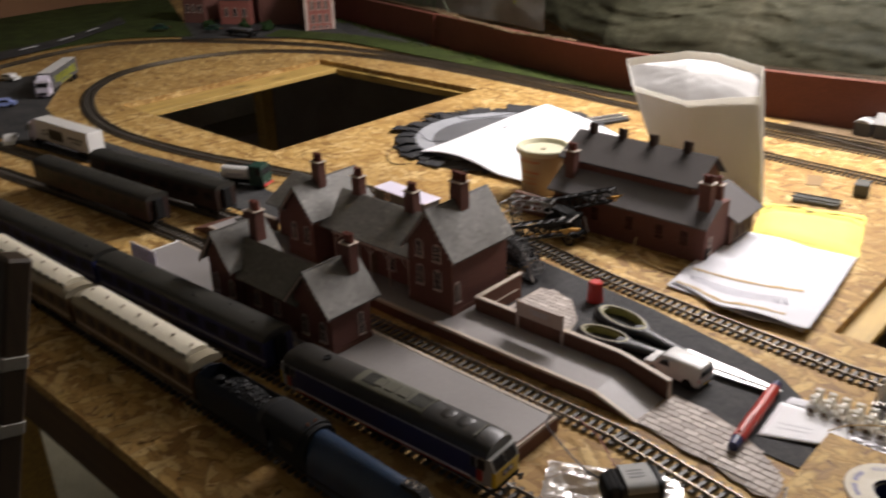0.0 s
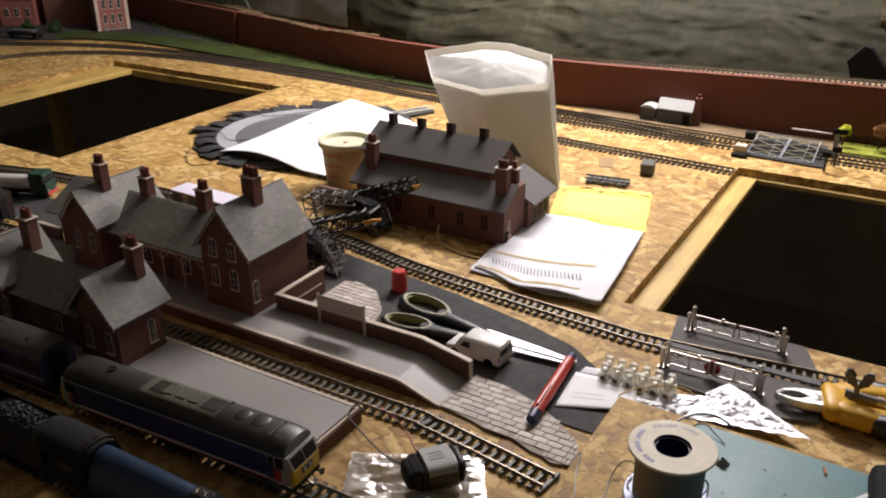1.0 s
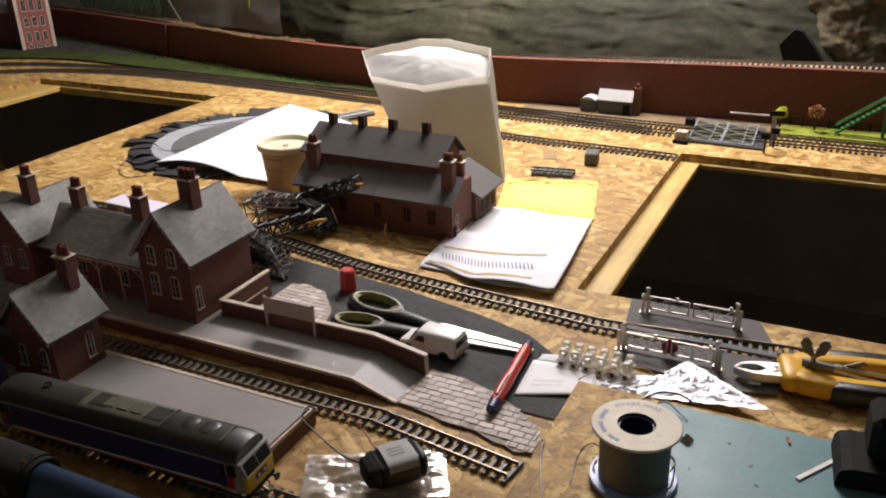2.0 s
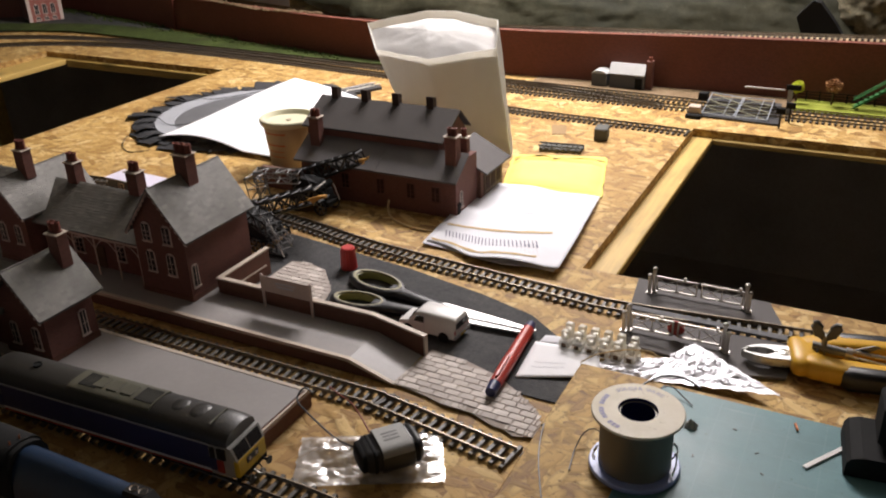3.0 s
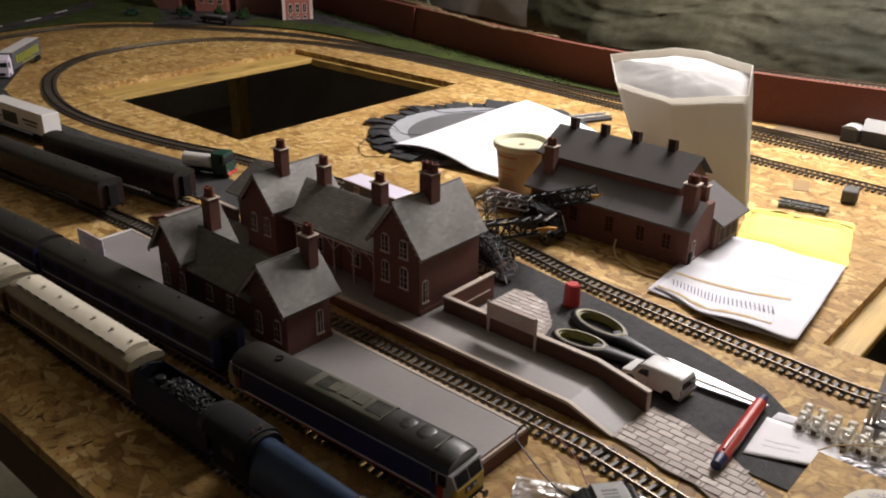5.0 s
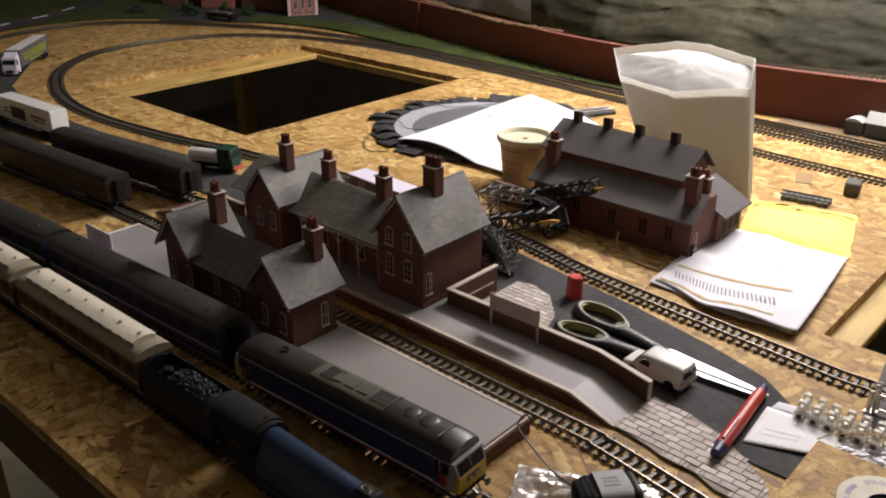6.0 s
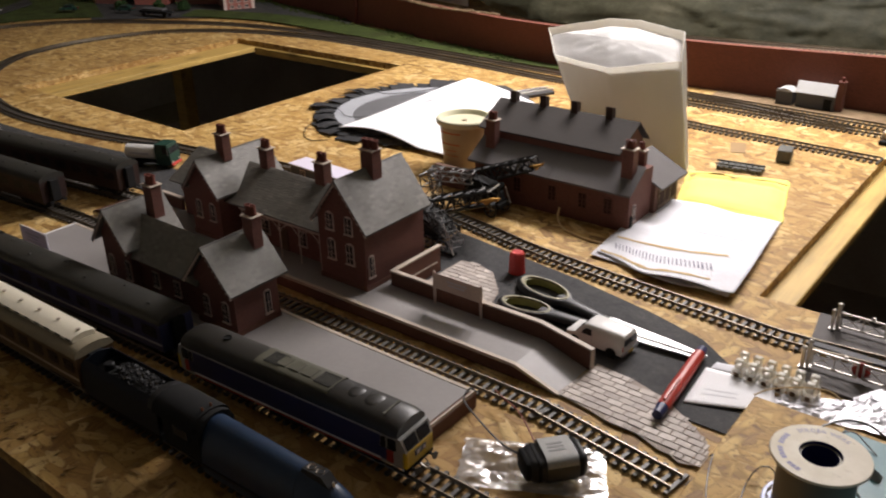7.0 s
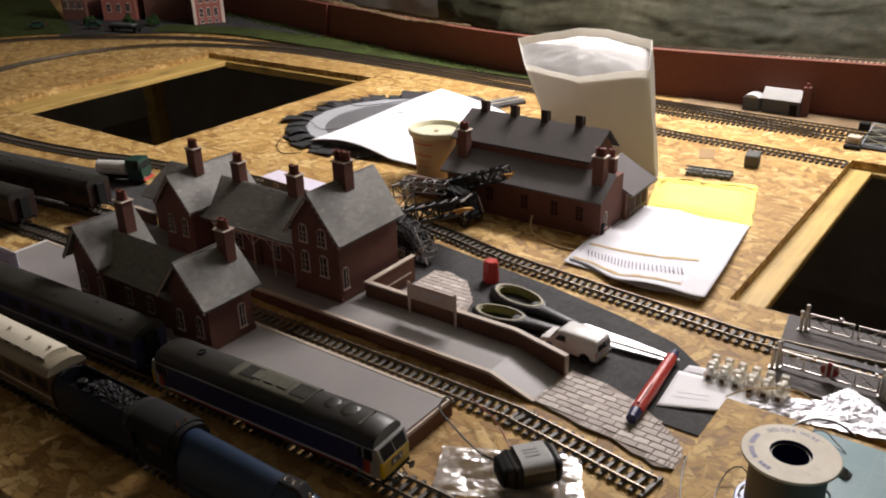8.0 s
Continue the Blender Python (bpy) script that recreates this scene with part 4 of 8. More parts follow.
def slates(r0, r1, e0, e1, parent, seed, pitch=0.0040, wide=0.0072):
    """Lapped slates over a slope: ridge from r0 to r1, eave from e0 to e1."""
    r0, r1, e0, e1 = Vector(r0), Vector(r1), Vector(e0), Vector(e1)
    along, down = (r1 - r0).normalized(), (e0 - r0).normalized()
    up = along.cross(down).normalized()
    up = up if up.z > 0 else -up
    length, fall = (r1 - r0).length, (e0 - r0).length
    rows = max(2, round(fall / pitch))
    rng = random.Random(seed)
    m = M()
    for j in range(rows):
        d0, d1 = fall * j / rows - 0.0012, fall * (j + 1) / rows
        x = -rng.random() * wide if j % 2 else -(0.5 + rng.random()) * wide
        while x < length:
            w = wide * rng.uniform(0.9, 1.1)
            a, b = max(0.0, x + 0.00004), min(length, x + w - 0.00004)
            x += w
            if b - a < 0.0008:
                continue
            lift, drop, skew = rng.uniform(0.0005, 0.0007), d1 + rng.uniform(-0.00015, 0.0002), rng.uniform(-0.0001, 0.0001)
            top = max(0.0, d0)
            pts = [(a, top, 0.0002), (b, top, 0.0002), (b, drop + skew, lift), (a, drop - skew, lift), (b, drop + skew, 0.0), (a, drop - skew, 0.0)]
            m.add([r0 + along * p + down * q + up * h for p, q, h in pts], [(0, 1, 2, 3), (3, 2, 4, 5), (1, 4, 2), (0, 3, 5)])
    tagged(part("slating", m, SLATES, parent, "lapped grey slates"), kind="stuff")


def roof_pair(ridge_axis, a0, a1, c, half, z_eave, z_ridge, mat, parent, thick=0.0022):
    """Two roof slopes along an axis, from a0 to a1, ridge over c."""
    for s in (-1, 1):
        poly = [(c, z_ridge), (c + s * half, z_eave), (c + s * half, z_eave - thick), (c, z_ridge - thick)]
        slope = part("roof_slope", M().prism(poly, ridge_axis, a0, a1), mat, parent, "grey slate roof slope")
        put = (lambda q, t: (q[0], t, q[1])) if ridge_axis == "y" else (lambda q, t: (t, q[0], q[1]))
        slates(put(poly[0], a0), put(poly[0], a1), put(poly[1], a0), put(poly[1], a1), slope, int(abs(c) * 1000) + s)
    part("ridge_tile", M().cyl((c, a0, z_ridge - 0.0006) if ridge_axis == "y" else (a0, c, z_ridge - 0.0006), (c, a1, z_ridge - 0.0006) if ridge_axis == "y" else (a1, c, z_ridge - 0.0006), 0.0014, n=8), mat, parent)


def barge(c, half, y, z_eave, z_ridge, parent):
    """Toothed barge boards under a gable that faces -y."""
    for s in (-1, 1):
        m = M()
        n = 9
        m.prism([(c, z_ridge - 0.002), (c + s * half, z_eave - 0.002), (c + s * half, z_eave - 0.0036), (c, z_ridge - 0.0042)], "y", y, y + 0.001)
        for k in range(n):
            t = (k + 0.5) / n
            x, z = c + s * half * t, z_ridge + (z_eave - z_ridge) * t - 0.0038
            m.prism([(x - 0.0016, z), (x + 0.0016, z), (x, z - 0.003)], "y", y, y + 0.001)
        part("barge_board", m, STONE, parent, "toothed pale barge board")


def cross_house(t, x0, x1, y0, y1, z_eave, z_ridge, over=0.008, ends=0.010):
    """A gabled house with its ridge along y."""
    c, half = (x0 + x1) / 2, (x1 - x0) / 2
    slope = (z_ridge - z_eave) / (half + over)
    zw = z_eave + slope * over
    poly = [(x0, 0), (x1, 0), (x1, zw - 0.003), (c, z_ridge - 0.003), (x0, zw - 0.003)]
    part("brick_body", M().prism(poly, "y", y0, y1), BRICK, t, "dark red brick walls")
    roof_pair("y", y0 - ends, y1 + ends, c, half + over, z_eave, z_ridge, SLATE_Y, t)
    barge(c, half + over, y0 - ends + 0.0005, z_eave, z_ridge, t)
    part("plinth", M().box(x0 - 0.0008, x1 + 0.0008, y0 - 0.0008, y1 + 0.0008, 0, 0.006), EDGE_BRICK, t)


# larger station house, on the far platform
sh = thing("station_house", "red brick model station house with slate roofs and chimneys", "house", (0, 0, HP + 0.0002))
e = -HP
cross_house(sh, -0.293, -0.219, 0.088, 0.194, 0.094 + e, 0.151 + e, ends=0.006)
cross_house(sh, -0.530, -0.470, 0.080, 0.182, 0.0845 + e, 0.129 + e, ends=0.008)
part("brick_body", M().box(-0.4695, -0.2935, 0.112, 0.190, 0, 0.076 + e), BRICK, sh, "dark red brick walls")
for s, yy, zz in ((-1, 0.090, 0.074), (1, 0.206, 0.074)):
    slope = part("roof_slope", M().prism([(0.148, 0.110 + e), (yy, zz + e), (yy, zz - 0.002 + e), (0.148, 0.107 + e)], "x", -0.492, -0.286), SLATE_X, sh, "dark slate roof slope")
    slates((-0.492, 0.148, 0.110 + e), (-0.286, 0.148, 0.110 + e), (-0.492, yy, zz + e), (-0.286, yy, zz + e), slope, 50 + s)
    slope = part("roof_slope", M().prism([(0.158, 0.106 + e), (yy + 0.01, 0.072 + e), (yy + 0.01, 0.070 + e), (0.158, 0.103 + e)], "x", -0.606, -0.51), SLATE_X, sh, "dark slate roof slope of the end wing")
    slates((-0.606, 0.158, 0.106 + e), (-0.51, 0.158, 0.106 + e), (-0.606, yy + 0.01, 0.072 + e), (-0.51, yy + 0.01, 0.072 + e), slope, 60 + s)
part("brick_body", M().prism([(0.115, 0), (0.115, 0.076 + e), (0.158, 0.1025 + e), (0.2, 0.076 + e), (0.2, 0)], "x", -0.598, -0.5305), BRICK, sh, "dark red brick end wing")
part("canopy_beam", M().box(-0.45, -0.299, 0.0945, 0.097, 0.0665 + e, 0.070 + e), STONE, sh, "pale canopy beam")
for k in range(5):
    x = -0.446 + k * 0.036
    cp = part("canopy_post", M().cyl((x, 0.0958, 0), (x, 0.0958, 0.0665 + e), 0.0009, n=8), STONE, sh, "pale canopy post")
    m = M()
    for s in (-1, 1):
        if (k == 0 and s < 0) or (k == 4 and s > 0):
            continue
        m.tube([(x + s * (0.0008 + 0.017 * t), 0.0958, 0.054 + e + 0.012 * math.sin(math.pi / 2 * t)) for t in [i / 6 for i in range(7)]], 0.0006, 5)
    part("bracket", m, STONE, cp)
for x in (-0.273, -0.243):
    window(x, 0.088, 0.030, 0.0098, 0.021, "-y", sh)
    window(x, 0.088, 0.068, 0.0098, 0.017, "-y", sh)
for x in (-0.514, -0.486):
    window(x, 0.080, 0.028, 0.009, 0.02, "-y", sh)
for x in (-0.42, -0.35):
    window(x, 0.112, 0.016, 0.012, 0.018, "-y", sh, False)
part("door", M().box(-0.392, -0.378, 0.1105, 0.112, 0, 0.03), DARK_WOOD, sh, "dark panelled door")
window(-0.219, 0.097, 0.017, 0.007, 0.023, "+x", sh)
chimney(-0.2535, 0.143, 0.125 + e, 0.172 + e, sh, 0.019, 3)
chimney(-0.344, 0.150, 0.095 + e, 0.136 + e, sh, 0.017)
chimney(-0.449, 0.150, 0.098 + e, 0.134 + e, sh, 0.016)
chimney(-0.496, 0.118, 0.118 + e, 0.154 + e, sh, 0.016)

# smaller station building, on the near platform
sb = thing("station_building", "smaller red brick model station building with slate roofs", "house", (0, 0, HP + 0.0002))
cross_house(sb, -0.326, -0.261, -0.07, -0.010, 0.072 + e, 0.1185 + e)
cross_house(sb, -0.495, -0.441, -0.074, -0.012, 0.075 + e, 0.121 + e)
part("brick_body", M().box(-0.4405, -0.3265, -0.064, -0.012, 0, 0.064 + e), BRICK, sb, "dark red brick walls")
for yy, zz in ((-0.073, 0.064), (-0.006, 0.064)):
    slope = part("roof_slope", M().prism([(-0.041, 0.105 + e), (yy, zz + e), (yy, zz - 0.002 + e), (-0.041, 0.102 + e)], "x", -0.464, -0.318), SLATE_X, sb, "dark slate roof slope")
    slates((-0.464, -0.041, 0.105 + e), (-0.318, -0.041, 0.105 + e), (-0.464, yy, zz + e), (-0.318, yy, zz + e), slope, 70 + round(yy * 100))
window(-0.261, -0.026, 0.012, 0.0065, 0.024, "+x", sb, True, 1)
for x in (-0.309, -0.277):
    window(x, -0.07, 0.014, 0.008, 0.02, "-y", sb)
for x in (-0.482, -0.449):
    window(x, -0.074, 0.016, 0.008, 0.02, "-y", sb)
for x in (-0.41, -0.37):
    window(x, -0.064, 0.014, 0.009, 0.017, "-y", sb, False)
chimney(-0.283, -0.017, 0.1 + e, 0.136 + e, sb, 0.0155)
chimney(-0.446, -0.028, 0.10 + e, 0.139 + e, sb, 0.0165)

# goods shed
VENT = plain("vent_brown", (0.055, 0.036, 0.030), 0.8, vary=0.2, spec=0.2)
gs = thing("goods_shed", "long red brick goods shed with grey card roofs and vents", "shed")
part("lean_to", M().prism([(0.452, 0.0), (0.452, 0.056), (0.486, 0.079), (0.52, 0.079), (0.52, 0.0)], "x", -0.328, -0.068), BRICK, gs, "dark red brick front range")
part("lean_to_roof", M().prism([(0.444, 0.0545), (0.489, 0.084), (0.489, 0.0865), (0.444, 0.0575)], "x", -0.336, -0.194), SHED_CARD, gs, "grey card roof")
part("lean_to_roof", M().prism([(0.444, 0.0545), (0.489, 0.084), (0.489, 0.0863), (0.444, 0.0573)], "x", -0.1935, -0.064), SHED_CARD, gs, "grey card roof")
part("hall", M().prism([(0.487, 0.0), (0.487, 0.094), (0.545, 0.126), (0.577, 0.094), (0.577, 0.0)], "x", -0.336, -0.1125), BRICK, gs, "dark red brick hall")
for run in (-0.060, 0.035):
    part("hall_roof", M().prism([(0.545, 0.1295), (0.545 + run, 0.0975), (0.545 + run, 0.0950), (0.545, 0.1268)], "x", -0.345, -0.104), SHED_ROOF, gs, "dark grey card roof")
for x in (-0.318, -0.264, -0.21, -0.152):
    part("ridge_vent", M().prism([(0.5395, 0.122), (0.5395, 0.145), (0.5505, 0.142), (0.5505, 0.122)], "x", x - 0.0055, x + 0.0055), VENT, gs, "dark brown ridge vent")
part("porch", M().prism([(-0.1122, 0.0), (-0.1122, 0.0735), (-0.062, 0.048), (-0.062, 0.0)], "y", 0.5205, 0.598), EDGE_BRICK, gs)
part("porch_roof", M().prism([(-0.1122, 0.0742), (-0.1122, 0.0768), (-0.052, 0.0462), (-0.052, 0.0436)], "y", 0.5208, 0.607), SHED_CARD, gs, "pale grey card porch roof")
pw = part("porch_window", M().box(-0.0618, -0.0605, 0.530, 0.592, 0.010, 0.039), DARK_WOOD, gs, "brown boarded window wall")
for y in (0.534, 0.5535, 0.573):
    part("porch_glazing", M().box(-0.0605, -0.0600, y, y + 0.0145, 0.016, 0.036), DIM_PANE, pw)
for x in (-0.30, -0.25, -0.19, -0.14, -0.1):
    window(x, 0.452, 0.022, 0.011, 0.018, "-y", gs, True, 2, BRICK, DIM_PANE)
window(-0.068, 0.468, 0.014, 0.006, 0.02, "+x", gs, True, 1)
chimney(-0.311, 0.475, 0.07, 0.116, gs, 0.0165)
chimney(-0.083, 0.475, 0.07, 0.113, gs, 0.0175)
chimney(-0.083, 0.512, 0.05, 0.101, gs, 0.0125, 1)
part("yard_wall", M().box(-0.405, -0.3285, 0.452, 0.458, 0.0, 0.032), BRICK, gs, "low dark brick yard wall")
part("yard_wall_coping", M().box(-0.406, -0.3285, 0.451, 0.459, 0.032, 0.0335), EDGE_BRICK, gs)
part("door", M().box(-0.068, -0.0665, 0.456, 0.463, 0.0, 0.022), BLACK_MATT, gs, "dark doorway")

# ---- trains ----
RAIL_TOP = 0.0075


def wheelset(x, r, parent, halves=0.0095):
    for s in (-1, 1):
        part("wheel", M().cyl((x, s * halves - 0.0015, r), (x, s * halves + 0.0015, r), r, n=16), BLACK_MATT, parent, "", 40)
    part("axle", M().cyl((x, -halves, r), (x, halves, r), 0.001, n=6), STEEL, parent)


def bogie(x, parent, span=0.033, r=0.0065):
    b = part("bogie", M().box(x - span * 0.75, x + span * 0.75, -0.0155, -0.0125, 0.005, 0.011, 0.001).box(x - span * 0.75, x + span * 0.75, 0.0125, 0.0155, 0.005, 0.011, 0.001).box(x - 0.006, x + 0.006, -0.0125, 0.0125, 0.008, 0.013), BLACK_MATT, parent, "black bogie frame")
    for s in (-0.5, 0.5):
        wheelset(x + s * span, r, b)


def arc(w, z0, z1, n=12):
    """A roof line across the vehicle from -w to w."""
    return [(-w * math.cos(math.pi * i / n), z0 + (z1 - z0) * math.sin(math.pi * i / n) ** 0.75) for i in range(n + 1)]


def coach(label, at, turn, length, side, roof, group, upper=None, clerestory=False, vents=6):
    """A bogie coach; its front end at x = 0 and the body behind it. Returns the thing."""
    t = thing("coach", label, "train coach", (at[0], at[1], at[2] + RAIL_TOP), turn, group)
    w, ze, zr = 0.0205, 0.046, 0.0565
    part("underframe", M().box(-length + 0.004, -0.004, -0.015, 0.015, 0.009, 0.0135), BLACK_MATT, t)
    part("body", M().prism([(-w * 0.97, 0.0135), (-w, 0.024), (-w, ze), (w, ze), (w, 0.024), (w * 0.97, 0.0135)], "x", -length, 0), side, t)
    if upper:
        part("waist_band", M().box(-length + 0.001, -0.001, -w - 0.0004, w + 0.0004, 0.021, 0.0232), upper, t, "pale waist stripe")
    roof_poly = arc(w + 0.0006, ze, zr)
    part("roof", M().prism(roof_poly, "x", -length - 0.0006, 0.0006), CREAM_GRIME if clerestory else roof, t, "", 50)
    if clerestory:
        part("clerestory", M().prism([(-0.012, zr - 0.004), (-0.012, zr + 0.0025), (-0.0135, zr + 0.003), (-0.007, zr + 0.0054), (0, zr + 0.0062), (0.007, zr + 0.0054), (0.0135, zr + 0.003), (0.012, zr + 0.0025), (0.012, zr - 0.004)], "x", -length + 0.014, -0.014), roof, t, "raised pale roof lantern", 40)
        for s in (-1, 1):
            for k in range(12):
                x = -length + 0.022 + (length - 0.044) * k / 11
                part("lantern_light", M().box(x - 0.0045, x + 0.0045, min(s * 0.0119, s * 0.0124), max(s * 0.0119, s * 0.0124), zr - 0.0006, zr + 0.0020), GLAZE, t)
    for k in range(vents):
        x = -length * (k + 0.6) / (vents + 0.2)
        z = zr + (0.0058 if clerestory else -0.001)
        y = 0.0 if clerestory else (0.006 if k % 2 else -0.006)
        part("roof_vent", M().lathe([(0.0, 0.0026), (0.0016, 0.0024), (0.0021, 0.0016), (0.0014, 0.0012), (0.0014, -0.001)], (x, y, z), 10), COPING if clerestory else ROOF_DARK, t)
    n = 9
    for s in (-1, 1):
        for k in range(n):
            x = -length * (k + 0.5) / n
            part("window", M().box(x - length * 0.034, x + length * 0.034, min(s * w, s * (w + 0.0005)), max(s * w, s * (w + 0.0005)), 0.0285, 0.041, 0.0002), GLAZE, t, "dark window")
    for x in (0.0, -length):
        s = 1 if x == 0 else -1
        part("gangway", M().box(min(x, x + s * 0.006), max(x, x + s * 0.006), -0.0075, 0.0075, 0.014, 0.047, 0.0008), BLACK_MATT, t, "black corridor connection")
        for y in (-0.011, 0.011):
            part("buffer", M().cyl((x, y, 0.0135), (x + s * 0.007, y, 0.0135), 0.0012, n=8).cyl((x + s * 0.007, y, 0.0135), (x + s * 0.008, y, 0.0135), 0.003, n=12), BLACK, t)
        part("coupling", M().box(min(x, x + s * 0.009), max(x, x + s * 0.009), -0.002, 0.002, 0.008, 0.0095), BLACK, t)
    bogie(-0.045, t)
    bogie(-length + 0.045, t)
    return t


def diesel(at, turn, length):
    t = thing("diesel_locomotive", "blue diesel locomotive with dark roof and yellow ends", "locomotive", (at[0], at[1], at[2] + RAIL_TOP), turn)
    w, ze, zr = 0.0205, 0.0425, 0.0565
    c0, c1 = -0.026, -length + 0.026
    part("body", M().prism([(-w * 0.96, 0.0135), (-w, 0.02), (-w * 0.99, ze), (w * 0.99, ze), (w, 0.02), (w * 0.96, 0.0135)], "x", c1, c0), LOCO_BLUE, t, "deep blue body side")
    part("roof", M().prism(arc(w * 0.99, ze, zr), "x", c1, c0), LOCO_ROOF, t, "weathered black roof", 50)
    part("lower_stripe", M().box(c1, c0, -w - 0.0005, w + 0.0005, 0.0165, 0.0178), WHITE_PLASTIC, t, "thin white stripe")
    part("red_stripe", M().box(c1, c0, -w - 0.0004, w + 0.0004, 0.0142, 0.0162), RED_STRIPE, t, "thin red stripe")
    part("upper_stripe", M().box(c1, c0, -w - 0.0003, w + 0.0003, ze - 0.0012, ze + 0.0004), LIGHT_CARD, t, "pale stripe under the roof")
    part("grille_panel", M().prism([(y * 0.9, z + 0.0006) for y, z in arc(w * 0.8, ze + 0.0105, zr)], "x", -length * 0.63, -length * 0.31), ROOF_GREY, t, "olive grey roof panel", 50)
    for k in range(14):
        x = -length * 0.32 - (k % 7) * 0.0028 - (0.062 if k >= 7 else 0)
        part("grille_slat", M().box(x - 0.0008, x + 0.0008, -0.009, 0.0085, zr - 0.001, zr + 0.0012), ROOF_DARK, t)
    for x in (-length * 0.42, -length * 0.475, -length * 0.53):
        part("roof_hatch", M().box(x - 0.006, x + 0.006, -0.007, 0.007, zr - 0.001, zr + 0.0013, 0.0005), ROOF_GREY, t)
    for x, r in ((-length * 0.165, 0.0105), (-length * 0.235, 0.0095)):
        part("roof_dome", M().lathe([(0.0, 0.0009), (r * 0.5, 0.0007), (r * 0.85, 0.0), (r, -0.0014)], (x, 0.001, zr - 0.0004), 24), LOCO_ROOF, t, "low black roof dome", 60)
    part("roof_slot", M().box(-length * 0.098, -length * 0.092, -0.0125, 0.010, zr - 0.0012, zr + 0.0006), ROOF_GREY, t, "pale roof edge strip")
    part("exhaust_port", M().lathe([(0, 0.0005), (0.0035, 0.0005), (0.004, 0.0015), (0.0045, -0.002)], (-length * 0.80, 0.0, zr), 16), BLACK_MATT, t)
    for end, x0, s in (("front", c0, 1), ("rear", c1, -1)):
        # cab: the sections shrink and slope towards the nose
        rings = []
        for f, dz, ww in ((0.0, 0.0, 1.0), (0.45, -0.0008, 0.99), (0.68, -0.003, 0.96)):
            x = x0 + s * 0.026 * f
            rings.append([(x, y * ww, z + dz * ((z - ze) / (zr - ze) if z > ze else 0)) for y, z in arc(w * 0.99, ze, zr)])
        part("cab_roof", M().loft(rings), LOCO_ROOF, t, "dark cab roof", 50)
        wf = w * 0.9
        a, b, c = x0, x0 + s * 0.021, x0 + s * 0.026
        m = M()
        m.add([(a, -w, 0.0135), (a, w, 0.0135), (a, w, ze), (a, -w, ze), (b, -w * 0.95, ze), (b, w * 0.95, ze), (c, wf, 0.030), (c, -wf, 0.030), (c - s * 0.0015, wf, 0.0135), (c - s * 0.0015, -wf, 0.0135)],
              [(0, 1, 2, 3), (3, 2, 5, 4), (4, 5, 6, 7), (7, 6, 8, 9), (0, 9, 8, 1), (1, 8, 6, 2), (2, 6, 5), (0, 3, 7, 9), (3, 4, 7)])
        cab = part("cab", m, CAB_CREAM, t, "pale grey cab window frame")
        part("nose_panel", M().box(min(c - s * 0.0045, c + s * 0.0004), max(c - s * 0.0045, c + s * 0.0004), -wf - 0.0006, wf + 0.0006, 0.0136, 0.0310, 0.0012), YELLOW_END, cab, "warning yellow nose panel")
        q = lambda f, y, z: (b + (c - b) * f + s * 0.0004, y, z)
        for y0, y1 in ((-0.0165, -0.001), (0.001, 0.0165)):
            part("windscreen", M().add([q(0.12, y0, 0.0412), q(0.12, y1, 0.0412), q(0.9, y1 * 0.98, 0.0315), q(0.9, y0 * 0.98, 0.0315), (b - s * 0.001, y0, 0.0412), (b - s * 0.001, y1, 0.0412), (c - s * 0.002, y1, 0.0315), (c - s * 0.002, y0, 0.0315)], [(0, 1, 2, 3), (4, 5, 6, 7), (0, 1, 5, 4), (1, 2, 6, 5), (2, 3, 7, 6), (3, 0, 4, 7)]), GLAZE, cab, "dark windscreen pane")
        part("head_code_panel", M().box(min(c, c + s * 0.0009), max(c, c + s * 0.0009), -0.0075, 0.0075, 0.0215, 0.0275), BLACK, cab, "black panel with two lamps")
        for y in (-0.0042, 0.0042):
            part("lamp", M().cyl((c + s * 0.0009, y, 0.0245), (c + s * 0.0016, y, 0.0245), 0.0016, n=12), COPING, cab)
        for sy in (-1, 1):
            yy = sy * w * 0.985
            part("side_window", M().box(min(a + s * 0.008, a + s * 0.016), max(a + s * 0.008, a + s * 0.016), yy - 0.0006, yy + 0.0006, 0.030, 0.0405), GLAZE, cab)
            part("door_window", M().box(min(a + s * 0.001, a + s * 0.0055), max(a + s * 0.001, a + s * 0.0055), sy * w - 0.0007, sy * w + 0.0007, 0.030, 0.0405), GLAZE, cab)
            part("cab_side", M().box(min(a, a + s * 0.0068), max(a, a + s * 0.0068), sy * w - 0.0005, sy * w + 0.0005, 0.018, 0.0295), LOCO_BLUE, cab, "blue cab door panel")
            part("side_flash", M().box(min(a + s * 0.007, a + s * 0.013), max(a + s * 0.007, a + s * 0.013), yy - 0.0008, yy + 0.0008, 0.017, 0.0285), RED_STRIPE if sy < 0 else LOCO_BLUE, cab, "red flash on the cab side")
        part("buffer_beam", M().box(min(c - s * 0.003, c), max(c - s * 0.003, c), -0.019, 0.019, 0.0095, 0.0145, 0.0005), BLACK_MATT, t)
        for y in (-0.0125, 0.0125):
            part("buffer", M().cyl((c, y, 0.012), (c + s * 0.006, y, 0.012), 0.0013, n=8).cyl((c + s * 0.006, y, 0.012), (c + s * 0.0072, y, 0.012), 0.0036, n=14), BLACK, t)
        part("hose", M().tube([(c, 0.006, 0.0115), (c + s * 0.003, 0.006, 0.009), (c + s * 0.0025, 0.006, 0.005)], 0.0007), BLACK, t)
